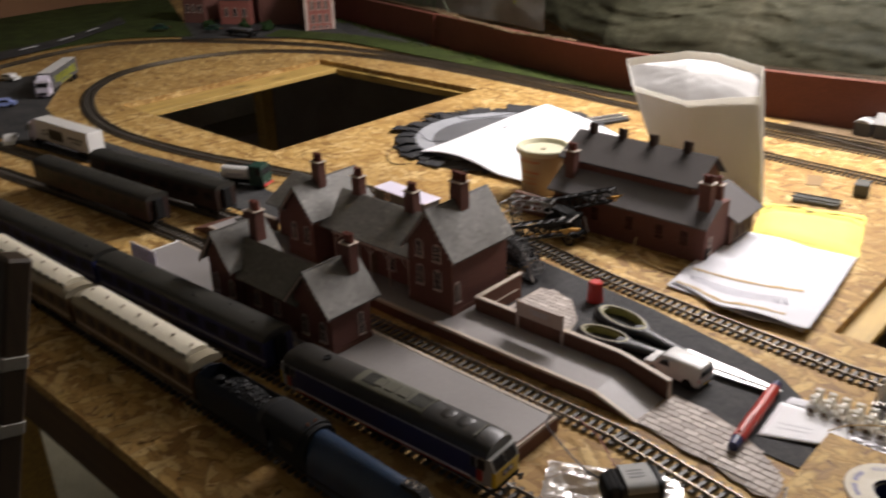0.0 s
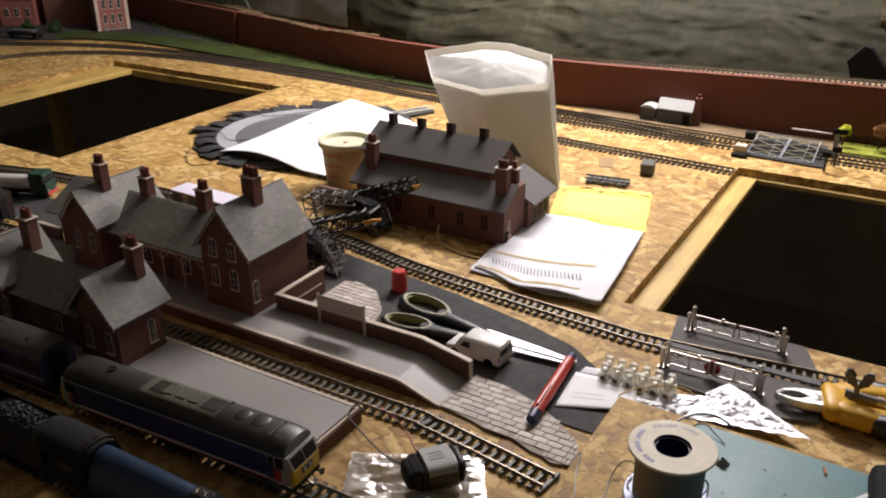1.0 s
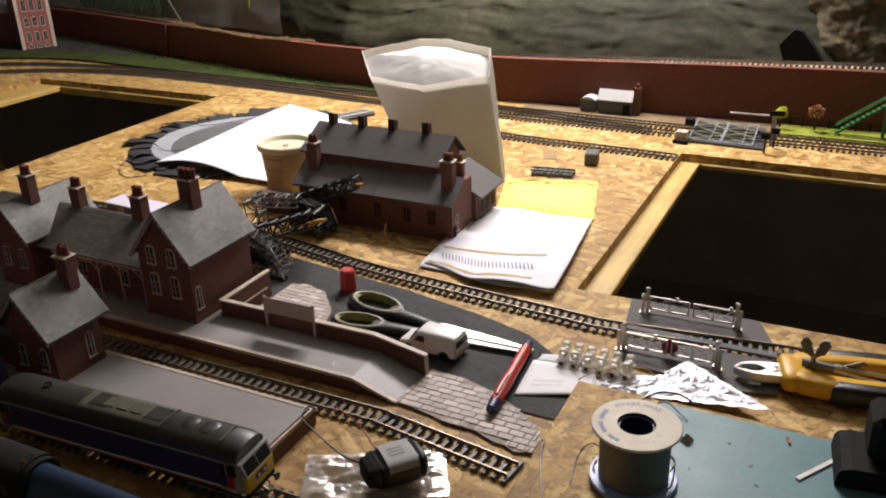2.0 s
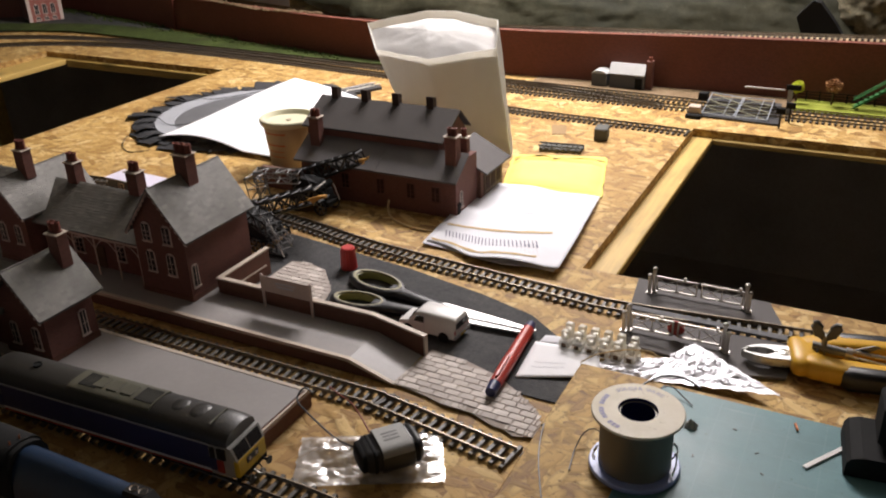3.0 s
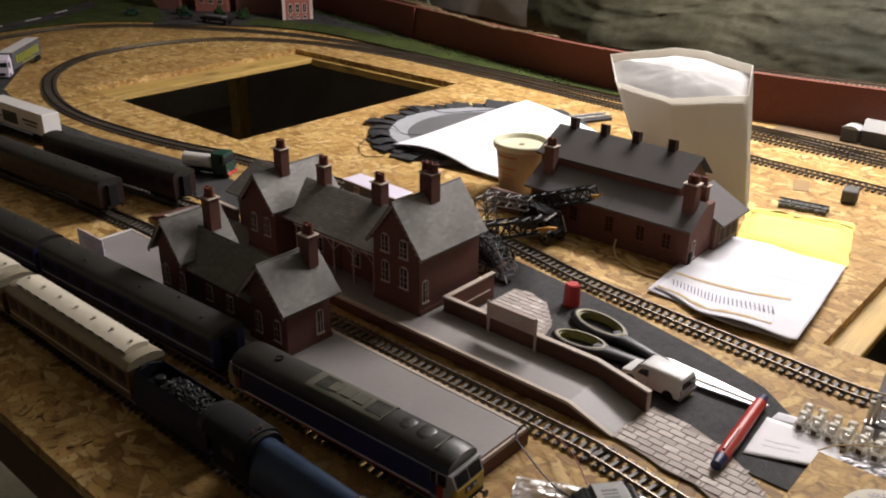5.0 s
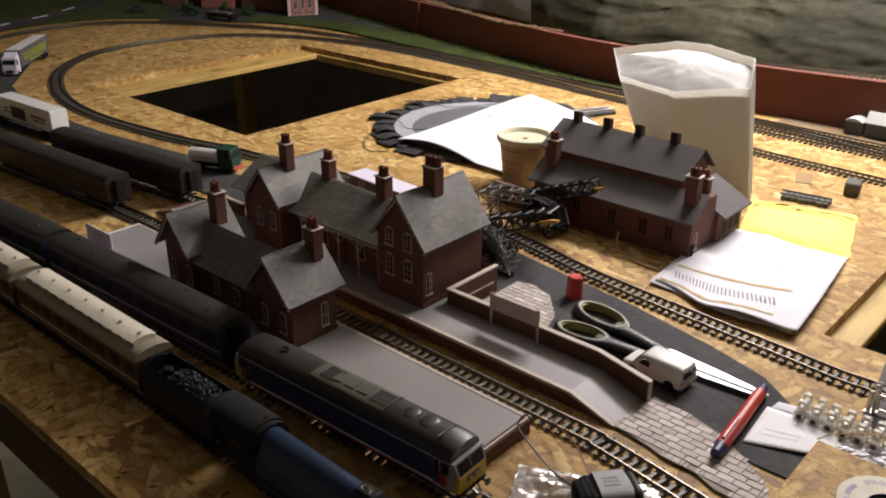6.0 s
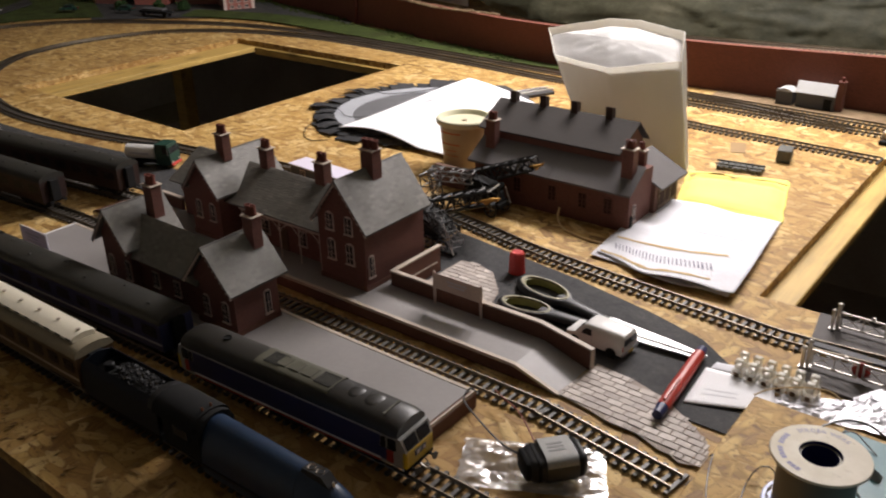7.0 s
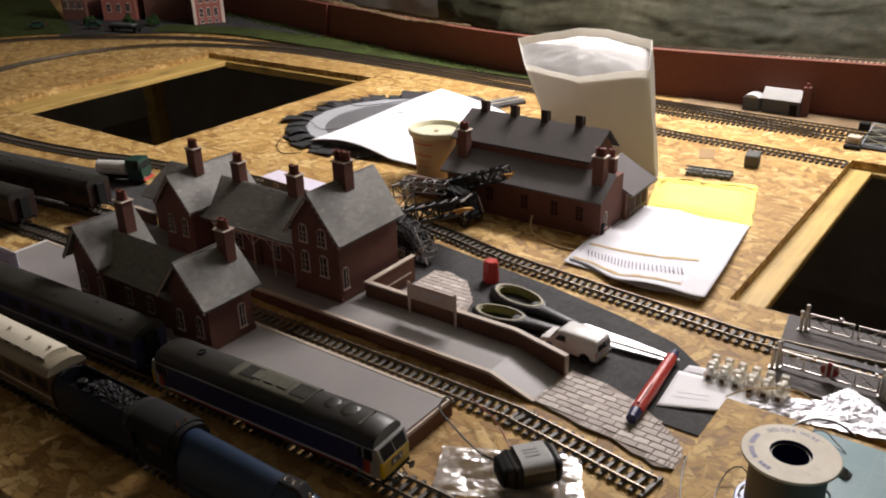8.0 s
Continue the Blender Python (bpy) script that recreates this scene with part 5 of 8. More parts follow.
        part("coupling", M().tube([(c, 0, 0.009), (c + s * 0.006, 0, 0.007), (c + s * 0.010, 0, 0.0085)], 0.001), SILVER, t)
    part("fuel_tank", M().box(-length * 0.58, -length * 0.42, -0.015, 0.015, 0.003, 0.0135, 0.001), BLACK_MATT, t)
    for x in (-0.062, -length + 0.062):
        bogie(x, t, 0.045, 0.007)
    return t


diesel((0.0255, -0.1125, 0.0), 3.0, 0.287)
coach("dark-roofed navy blue corridor coach behind the diesel", (-0.296, -0.1195, 0), 3.0, 0.342, LOCO_BLUE, ROOF_DARK, "diesel train", LIGHT_CARD)
coach("dark-roofed navy blue corridor coach with a pale stripe", (-0.652, -0.137, 0), 3.5, 0.342, LOCO_BLUE, ROOF_DARK, "diesel train", LIGHT_CARD)
coach("dull maroon coach standing alone near the platform end", (-0.797, 0.027, 0), 4.5, 0.345, MAROON, ROOF_DARK, "stabled coaches", vents=8)
coach("dull maroon coach standing on the siding", (-0.752, 0.125, 0), 7.0, 0.345, MAROON, ROOF_DARK, "stabled coaches", vents=8)
coach("brown coach with a cream clerestory roof", (-0.306, -0.2065, 0), 1.0, 0.252, TEAK, CREAM, "steam train", COPING, True, 7)
coach("brown coach with a cream clerestory roof, second in the train", (-0.572, -0.212, 0), 1.5, 0.252, TEAK, CREAM, "steam train", COPING, True, 7)


def steam(at, turn):
    t = thing("steam_locomotive", "streamlined blue steam locomotive with a black cab", "locomotive", (at[0], at[1], at[2] + RAIL_TOP), turn)
    w = 0.0195
    part("running_plate", M().box(-0.172, 0.040, -0.0205, 0.0205, 0.0145, 0.0162), BLACK, t)

    def section(x, width, low, top, power=2.1):
        n = 18
        return [(x, width * (abs(math.cos(a)) ** (2 / power)) * (1 if math.cos(a) >= 0 else -1), low + (top - low) * (abs(math.sin(a)) ** (2 / power))) for a in [math.pi * i / n for i in range(n + 1)]]
    part("boiler_casing", M().loft([section(x, ww, 0.016, tp) for x, ww, tp in ((-0.12, 0.0195, 0.0535), (-0.10, 0.0193, 0.0535), (-0.05, 0.0185, 0.0528), (-0.012, 0.018, 0.0518))]), STEAM_BLUE, t, "glossy blue boiler casing", 60)
    part("nose", M().loft([section(x, ww, 0.012, tp) for x, ww, tp in ((-0.0118, 0.018, 0.0516), (0.008, 0.0178, 0.0505), (0.022, 0.0172, 0.044), (0.034, 0.0165, 0.032), (0.042, 0.0158, 0.018))]), STEAM_BLUE, t, "sloping blue nose", 60)
    part("chimney", M().prism([(-0.012, 0.0505), (-0.010, 0.0550), (0.010, 0.0555), (0.018, 0.0475)], "y", -0.0052, 0.0052), BLACK, t, "black streamlined double chimney")
    for x in (-0.004, 0.005):
        part("chimney_mouth", M().lathe([(0.0012, -0.001), (0.0026, -0.0005), (0.0034, 0.0004), (0.0036, -0.0008)], (x, 0, 0.0556), 16), COPING, t)
    part("whistle", M().cyl((0.018, 0.0, 0.047), (0.018, 0.0, 0.0515), 0.0009), STEEL, t)
    cab = part("cab", M().prism([(-w, 0.016), (-w, 0.043), (-w * 0.8, 0.0505), (-w * 0.45, 0.0545), (0, 0.056), (w * 0.45, 0.0545), (w * 0.8, 0.0505), (w, 0.043), (w, 0.016)], "x", -0.17, -0.1202), BLACK_MATT, t, "black cab", 40)
    part("cab_roof_lip", M().prism(arc(w + 0.0008, 0.0425, 0.0572), "x", -0.182, -0.126), BLACK_MATT, cab, "black cab roof", 40)
    for y in (-0.0045, 0.0045):
        part("safety_valve", M().cyl((-0.130, y, 0.0555), (-0.130, y, 0.0595), 0.0012, 0.0007, 10), COPPER, t, "small brass safety valve")
    for s in (-1, 1):
        part("cab_window", M().box(-0.155, -0.136, s * w - 0.0006, s * w + 0.0006, 0.032, 0.041), GLAZE, cab)
        part("valance", M().box(-0.118, 0.036, s * 0.0203 - 0.0006, s * 0.0203 + 0.0006, 0.009, 0.0145), STEAM_BLUE, t)
        for x in (-0.092, -0.058, -0.024):
            part("driving_wheel", M().cyl((x, s * 0.0105 - 0.0016, 0.0125), (x, s * 0.0105 + 0.0016, 0.0125), 0.0125, n=24), STEAM_BLUE, t, "", 40)
        part("coupling_rod", M().box(-0.094, -0.022, s * 0.0135 - 0.0006, s * 0.0135 + 0.0006, 0.0095, 0.0115), STEEL, t)
        for x in (-0.145, 0.006, 0.030):
            part("carrying_wheel", M().cyl((x, s * 0.0100 - 0.0015, 0.0065), (x, s * 0.0100 + 0.0015, 0.0065), 0.0065, n=18), BLACK, t, "", 40)
    return t


steam((0.003, -0.2085, 0.0), 0.5)


def tender(at, turn):
    t = thing("tender", "black and blue tender heaped with shiny coal", "tender", (at[0], at[1], at[2] + RAIL_TOP), turn)
    w, L = 0.0195, 0.116
    part("frame", M().box(-L, 0, -0.018, 0.018, 0.008, 0.0145, 0.0005), BLACK_MATT, t)
    for s in (-1, 1):
        poly = [(s * w, 0.0145), (s * w, 0.040), (s * w * 0.9, 0.046), (s * w * 0.72, 0.0495), (s * w * 0.70, 0.0485), (s * w * 0.86, 0.045), (s * w * 0.94, 0.0395), (s * w * 0.94, 0.0145)]
        part("side", M().prism(poly, "x", -L, 0), TENDER_BLACK, t, "dark blue tender side", 40)
    part("rear_panel", M().prism([(-w * 0.94, 0.0146), (-w * 0.94, 0.0395), (-w * 0.86, 0.045), (-w * 0.7, 0.0485), (0, 0.0525), (w * 0.7, 0.0485), (w * 0.86, 0.045), (w * 0.94, 0.0395), (w * 0.94, 0.0146)], "x", -L, -L + 0.002), TENDER_BLACK, t)
    part("front_hood", M().prism(arc(w * 0.99, 0.0405, 0.0535) + [(w * 0.9, 0.0405), (w * 0.6, 0.0475), (0, 0.051), (-w * 0.6, 0.0475), (-w * 0.9, 0.0405)], "x", -0.012, 0.0), BLACK, t, "black front coal hood", 40)
    part("floor", M().box(-L + 0.0021, -0.001, -w * 0.93, w * 0.93, 0.036, 0.0375), BLACK_MATT, t)
    part("filler", M().lathe([(0, 0.0035), (0.0042, 0.0035), (0.005, 0.0025), (0.005, -0.004)], (-L + 0.018, 0.0, 0.0415), 18), BLACK, t, "round water filler")
    rng = random.Random(4)
    m = M()
    for k in range(800):
        u, v = rng.random(), rng.uniform(-1, 1)
        x, y = -L + 0.034 + u * 0.072, v * w * 0.74
        z = 0.0435 + 0.006 * (1 - v * v) * math.sin(math.pi * min(1, 0.15 + u * 0.85)) + rng.uniform(-0.0015, 0.001)
        r = rng.uniform(0.0007, 0.0016)
        q = [Vector((rng.uniform(-1, 1), rng.uniform(-1, 1), rng.uniform(-1, 1))).normalized() * r for _ in range(2)]
        turn_m = pose(x, y, z, rng.uniform(0, 360), rng.uniform(0, 360), rng.uniform(0, 360))
        m.box(-r, r, -r * rng.uniform(0.5, 1), r * 0.8, -r * rng.uniform(0.5, 1), r * 0.7, 0, turn_m)
    tagged(part("coal", m, COAL, t, "heap of shiny black coal lumps"), kind="stuff")
    part("coal_bed", M().box(-L + 0.03, -0.003, -w * 0.92, w * 0.92, 0.0376, 0.0435), COAL, t)
    for x in (-0.018, -0.046, -0.072, -0.1):
        wheelset(x, 0.0072, t)
    return t


tender((-0.179, -0.2075, 0.0), 1.0)

# ---- lorries and van ----


def road_wheels(t, xs, half, r=0.0058):
    for x in xs:
        for s in (-1, 1):
            part("wheel", M().cyl((x, s * half - 0.002, r), (x, s * half + 0.002, r), r, n=16), BLACK_MATT, t, "", 40)


def cab_unit(t, mat, x0, x1, half=0.0155, top=0.042):
    cab = part("cab", M().prism([(x0, 0.006), (x0, top), (x1 - 0.004, top), (x1, top * 0.6), (x1 + 0.0015, 0.006)], "y", -half, half), mat, t)
    part("windscreen", M().prism([(x1 - 0.0035, top * 0.93), (x1 + 0.0004, top * 0.63), (x1 - 0.003, top * 0.63), (x1 - 0.006, top * 0.93)], "y", -half * 0.88, half * 0.88), GLAZE, cab, "dark windscreen")
    for s in (-1, 1):
        part("side_window", M().box(x1 - 0.013, x1 - 0.006, s * half - 0.0005, s * half + 0.0005, top * 0.62, top * 0.9), GLAZE, cab)
        part("headlight", M().cyl((x1 + 0.001, s * half * 0.7, 0.0125), (x1 + 0.0022, s * half * 0.7, 0.0125), 0.0018, n=10), SILVER, cab)
        part("mirror", M().box(x1 - 0.003, x1 - 0.0015, s * (half + 0.0035) - 0.0012, s * (half + 0.0035) + 0.0012, top * 0.6, top * 0.85), BLACK, cab)
    part("bumper", M().box(x1 + 0.0008, x1 + 0.0032, -half, half, 0.005, 0.0095, 0.0006), mat if mat != GREEN_CAB else RED, cab)


tk = thing("tanker_lorry", "small tanker lorry with silver tank and green cab", "lorry", (-0.895, 0.222, 0.0027), 24)
part("chassis", M().box(-0.004, 0.085, -0.008, 0.008, 0.006, 0.01), BLACK_MATT, tk)
part("tank", M().loft([[(x, 0.0155 * s * math.cos(a), 0.0245 + 0.0135 * s * math.sin(a)) for a in [2 * math.pi * i / 20 for i in range(20)]] for x, s in ((-0.004, 0.75), (-0.002, 1), (0.052, 1), (0.054, 0.75))]), WHITE_PLASTIC, tk, "silver white tank", 50)
part("walkway", M().box(0.0, 0.05, -0.003, 0.003, 0.0378, 0.0392), BLACK, tk)
part("print_bar", M().box(0.008, 0.044, -0.0162, -0.0150, 0.023, 0.0262), GREY_INK, tk)
cab_unit(tk, GREEN_CAB, 0.0565, 0.084)
road_wheels(tk, (0.008, 0.022, 0.072), 0.013)


def artic(label, at, turn, print_mat, box_mat, print_rows, long=0.205):
    t = thing("articulated_lorry", label, "lorry", at, turn, "articulated lorries")
    tr = part("trailer", M().box(-long, 0.0, -0.0175, 0.0175, 0.015, 0.0565, 0.0008), box_mat, t, "box trailer")
    for s in (-1, 1):
        for x0, x1, z0, z1 in print_rows:
            part("print_bar", M().box(x0, x1, s * 0.0176 - 0.0003, s * 0.0176 + 0.0003, z0, z1), print_mat, tr)
    part("chassis", M().box(-long + 0.005, 0.04, -0.008, 0.008, 0.0085, 0.0148), BLACK_MATT, t)
    part("trailer_roof", M().box(-long + 0.001, -0.001, -0.0165, 0.0165, 0.0566, 0.0574), WHITE_PLASTIC, t, "white trailer roof")
    cab_unit(t, LILAC, 0.006, 0.034, 0.0165, 0.045)
    part("deflector", M().prism([(0.006, 0.0452), (0.006, 0.054), (0.010, 0.054), (0.022, 0.0452)], "y", -0.0145, 0.0145), LILAC, t)
    road_wheels(t, (-long + 0.015, -long + 0.029, -long + 0.043, 0.004, 0.026), 0.0145, 0.0065)
    return t


artic("white box trailer lorry with black print panel", (-1.425, 0.126, 0.0027), 184, BLACK, WHITE_PLASTIC, [(-0.11, -0.055, 0.022, 0.045), (-0.045, -0.03, 0.036, 0.039), (-0.05, -0.025, 0.029, 0.032), (-0.185, -0.13, 0.035, 0.039), (-0.18, -0.14, 0.028, 0.031)])
artic("white lorry with a dark trailer and lime print", (-1.84, 0.323, 0.0027), -43, LIME_PRINT, GREY_CARD, [(-0.185 + 0.0185 * k, -0.171 + 0.0185 * k, 0.024 + 0.0012 * (k % 3), 0.045 - 0.001 * (k % 2)) for k in range(9)] + [(-0.15, -0.06, 0.018, 0.0215)])

van = thing("van", "white toy delivery van with dark windows", "van", (0.045, 0.168, 0.0022), -3)
def van_section(x, low, top, half, tuck):
    """Half-round shouldered section of the van body."""
    waist = low + (top - low) * 0.45
    side = [(half * 0.97, low), (half, low + 0.002), (half, waist), (half - tuck * 0.7, top - 0.0028), (half - tuck - 0.0008, top - 0.0008), (half - tuck - 0.003, top)]
    return [(x, y, z) for y, z in side] + [(x, -y, z) for y, z in side[::-1]]


part("body", M().loft([van_section(x, lo, tp, hf, tk) for x, lo, tp, hf, tk in ((-0.0352, 0.0055, 0.0108, 0.0142, 0.001), (-0.0340, 0.0050, 0.0128, 0.0160, 0.001), (-0.0225, 0.0050, 0.0152, 0.0165, 0.0015), (-0.0130, 0.0050, 0.0268, 0.0165, 0.0032), (-0.0090, 0.0050, 0.0280, 0.0165, 0.0034), (0.0290, 0.0050, 0.0282, 0.0165, 0.0034), (0.0335, 0.0050, 0.0270, 0.0164, 0.0034), (0.0350, 0.0055, 0.0240, 0.0160, 0.0030))]), WHITE_PLASTIC, van, "white van body", 35)
for s_y in (-1, 1):
    part("wheel_arch", M().cyl((-0.022, s_y * 0.0166, 0.0052), (-0.022, s_y * 0.0169, 0.0052), 0.0064, n=18), BLACK_MATT, van, "dark wheel arch")
    part("wheel_arch", M().cyl((0.022, s_y * 0.0166, 0.0052), (0.022, s_y * 0.0169, 0.0052), 0.0064, n=18), BLACK_MATT, van, "dark wheel arch")
part("windscreen", M().prism([(-0.0212, 0.0158), (-0.0138, 0.0262), (-0.0145, 0.0267), (-0.0222, 0.0158)], "y", -0.0142, 0.0142), GLAZE, van, "dark windscreen")
for y0, y1 in ((-0.0118, -0.0006), (0.0006, 0.0118)):
    part("rear_window", M().prism([(0.0351, 0.0160), (0.0348, 0.0228), (0.0356, 0.0228), (0.0359, 0.0160)], "y", y0, y1), GLAZE, van, "dark rear window")
for s in (-1, 1):
    part("side_window", M().prism([(-0.0145, 0.0170), (-0.0100, 0.0238), (-0.0022, 0.0238), (-0.0022, 0.0170)], "y", min(s * 0.0150, s * 0.0167), max(s * 0.0150, s * 0.0167)), GLAZE, van, "dark cab side window")
    part("rear_light", M().box(0.0344, 0.0351, s * 0.0145 - 0.0012, s * 0.0145 + 0.0012, 0.0105, 0.0155), RED, van)
    part("door_seam", M().box(-0.0018, -0.0014, s * 0.0166 - 0.0001, s * 0.0166 + 0.0001, 0.006, 0.025), GREY_INK, van)
part("bumper", M().box(0.0345, 0.0365, -0.0165, 0.0165, 0.005, 0.0085, 0.0005), LIGHT_CARD, van)
part("number_plate", M().box(0.0365, 0.0368, -0.005, 0.005, 0.0055, 0.008), YELLOW_END, van)
road_wheels(van, (-0.022, 0.022), 0.0152, 0.0052)

# ---- lattice cranes behind the station house ----


def bar(m, p, q, r):
    m.cyl(p, q, r, n=4)


def girder(a, b, wide, deep, bays, r=0.0013, taper=1.0):
    """A box girder of flat bars from a to b, its sides braced in zigzag, its end narrowed by taper."""
    a, b = Vector(a), Vector(b)
    d = (b - a).normalized()
    side = d.cross(Vector((0, 0, 1)))
    side = side.normalized() if side.length > 0.3 else Vector((0, 1, 0))
    top = side.cross(d)
    m, rows = M(), []
    for k in range(bays + 1):
        t = k / bays
        c, f = a.lerp(b, t), 1 + (taper - 1) * t
        rows.append([c + side * wide * f / 2 * i + top * deep * f / 2 * j for i, j in ((-1, -1), (1, -1), (1, 1), (-1, 1))])
    for i in range(4):
        bar(m, rows[0][i], rows[-1][i], r)
    for k in range(bays + 1):
        for i in range(4):
            bar(m, rows[k][i], rows[k][(i + 1) % 4], r * 0.7)
        if k == bays:
            break
        for lo, hi in ((0, 3), (1, 2)):
            bar(m, rows[k][lo if k % 2 else hi], rows[k + 1][hi if k % 2 else lo], r * 0.8)
        bar(m, rows[k][3 if k % 2 else 2], rows[k + 1][2 if k % 2 else 3], r * 0.6)
    return m


def spoked_wheel(at, r, turn, parent):
    """A thin upright wheel with bright spokes."""
    c, u = Vector(at), Vector((math.cos(radians(turn)), math.sin(radians(turn)), 0))
    rim = lambda q: c + u * r * math.cos(q) + Vector((0, 0, r * math.sin(q)))
    w = part("wheel", M().tube([rim(2 * math.pi * i / 18) for i in range(19)], 0.0013, 6), BLACK, parent, "black spoked wheel", 60)
    m = M()
    for k in range(3):
        bar(m, rim(math.pi * k / 3 + 0.3), rim(math.pi * k / 3 + 0.3 + math.pi), 0.0006)
    part("spokes", m, SILVER, w, "bright wheel spokes")
    part("hub", M().cyl(c - u.cross(Vector((0, 0, 1))) * 0.0016, c + u.cross(Vector((0, 0, 1))) * 0.0016, 0.002, n=10), BLACK, w)


cr = thing("lattice_crane", "black lattice-jib crane with an ochre hook by the goods shed", "crane", group="lattice cranes")
part("jib", girder((-0.322, 0.43, 0.033), (-0.207, 0.43, 0.081), 0.022, 0.020, 7, 0.0020, 0.8), BLACK, cr, "black lattice jib")
part("jib_tip", M().prism([(-0.214, 0.0755), (-0.197, 0.081), (-0.193, 0.0845), (-0.195, 0.079), (-0.203, 0.0755), (-0.202, 0.0715), (-0.212, 0.070)], "y", 0.427, 0.433), OCHRE, cr, "ochre pulley hook")
part("chassis", M().box(-0.310, -0.242, 0.392, 0.418, 0.012, 0.020, 0.001), BLACK_MATT, cr, "black chassis")
part("body", M().prism([(-0.306, 0.0205), (-0.306, 0.044), (-0.290, 0.050), (-0.262, 0.046), (-0.250, 0.034), (-0.246, 0.0205)], "y", 0.396, 0.416), BLACK_MATT, cr, "black winch house")
part("winch_drum", M().cyl((-0.256, 0.388, 0.040), (-0.256, 0.420, 0.040), 0.0055, n=18), BLACK_MATT, cr, "black winch drum", 40)
for y in (0.388, 0.418):
    part("back_stay", M().tube([(-0.306, y, 0.020), (-0.280, y, 0.062), (-0.246, y, 0.018)], 0.0011, 5), BLACK, cr, "black stay frame")
part("stay_rod", M().cyl((-0.236, 0.400, 0.048), (-0.226, 0.398, 0.026), 0.0009, n=6), SILVER, cr, "thin bright rod")
for x in (-0.298, -0.254):
    for y in (0.388, 0.422):
        spoked_wheel((x, y, 0.0106), 0.0098, 0, cr)

cg = thing("lattice_portal", "pale grey bent lattice girder standing behind the station house", "crane")
part("leg", girder((-0.344, 0.372, 0.001), (-0.354, 0.372, 0.052), 0.020, 0.022, 3, 0.0012), GIRDER_GREY, cg, "grey lattice leg")
part("arm", girder((-0.352, 0.374, 0.053), (-0.290, 0.396, 0.052), 0.020, 0.015, 4, 0.0012), GIRDER_GREY, cg, "grey lattice arm")

cf = thing("lattice_crane", "black lattice-jib crane with bright cross rods by the platform wall", "crane", group="lattice cranes")
part("jib", girder((-0.345, 0.330, 0.012), (-0.212, 0.336, 0.061), 0.030, 0.020, 7, 0.0020, 0.9), BLACK, cf, "black lattice jib")
part("jib_floor", M().prism([(-0.30, 0.0215), (-0.235, 0.0462), (-0.235, 0.0474), (-0.30, 0.0227)], "y", 0.330, 0.334), OCHRE, cf, "ochre strip inside the jib")
part("jib_tip", M().prism([(-0.222, 0.0565), (-0.204, 0.064), (-0.192, 0.0665), (-0.193, 0.0625), (-0.203, 0.060), (-0.212, 0.0525)], "y", 0.317, 0.323), OCHRE, cf, "ochre pulley hook")
for x, z in ((-0.213, 0.0715), (-0.236, 0.063)):
    part("cross_rod", M().cyl((x - 0.001, 0.351, z), (x + 0.003, 0.321, z - 0.001), 0.0011, n=6), SILVER, cf, "bright cross rod")
part("body", M().prism([(-0.318, 0.010), (-0.318, 0.032), (-0.296, 0.040), (-0.266, 0.034), (-0.252, 0.022), (-0.252, 0.010)], "y", 0.262, 0.300), BLACK_MATT, cf, "black winch house")
part("chassis", M().box(-0.322, -0.246, 0.258, 0.304, 0.0115, 0.0165, 0.001), BLACK_MATT, cf, "black chassis")
part("counter_frame", girder((-0.262, 0.276, 0.042), (-0.214, 0.256, 0.018), 0.016, 0.012, 3, 0.0010), GIRDER_GREY, cf, "grey lattice frame leaning forwards")
part("counter_frame", girder((-0.300, 0.284, 0.044), (-0.238, 0.262, 0.034), 0.022, 0.016, 4, 0.0015), BLACK, cf, "black lattice frame")
part("stay_rod", M().cyl((-0.252, 0.27, 0.044), (-0.212, 0.245, 0.006), 0.0008, n=6).cyl((-0.300, 0.262, 0.036), (-0.27, 0.25, 0.008), 0.0008, n=6), SILVER, cf, "thin bright rods")
for x, y, a in ((-0.312, 0.256, 0), (-0.286, 0.254, 0), (-0.262, 0.252, 10), (-0.236, 0.249, 20), (-0.312, 0.306, 0), (-0.256, 0.306, 0)):
    spoked_wheel((x, y, 0.0106), 0.0088, a, cf)
part("outrigger", M().box(-0.246, -0.214, 0.246, 0.256, 0.0024, 0.007, 0.0008), BLACK_MATT, cf)

# ---- loose things on the board ----


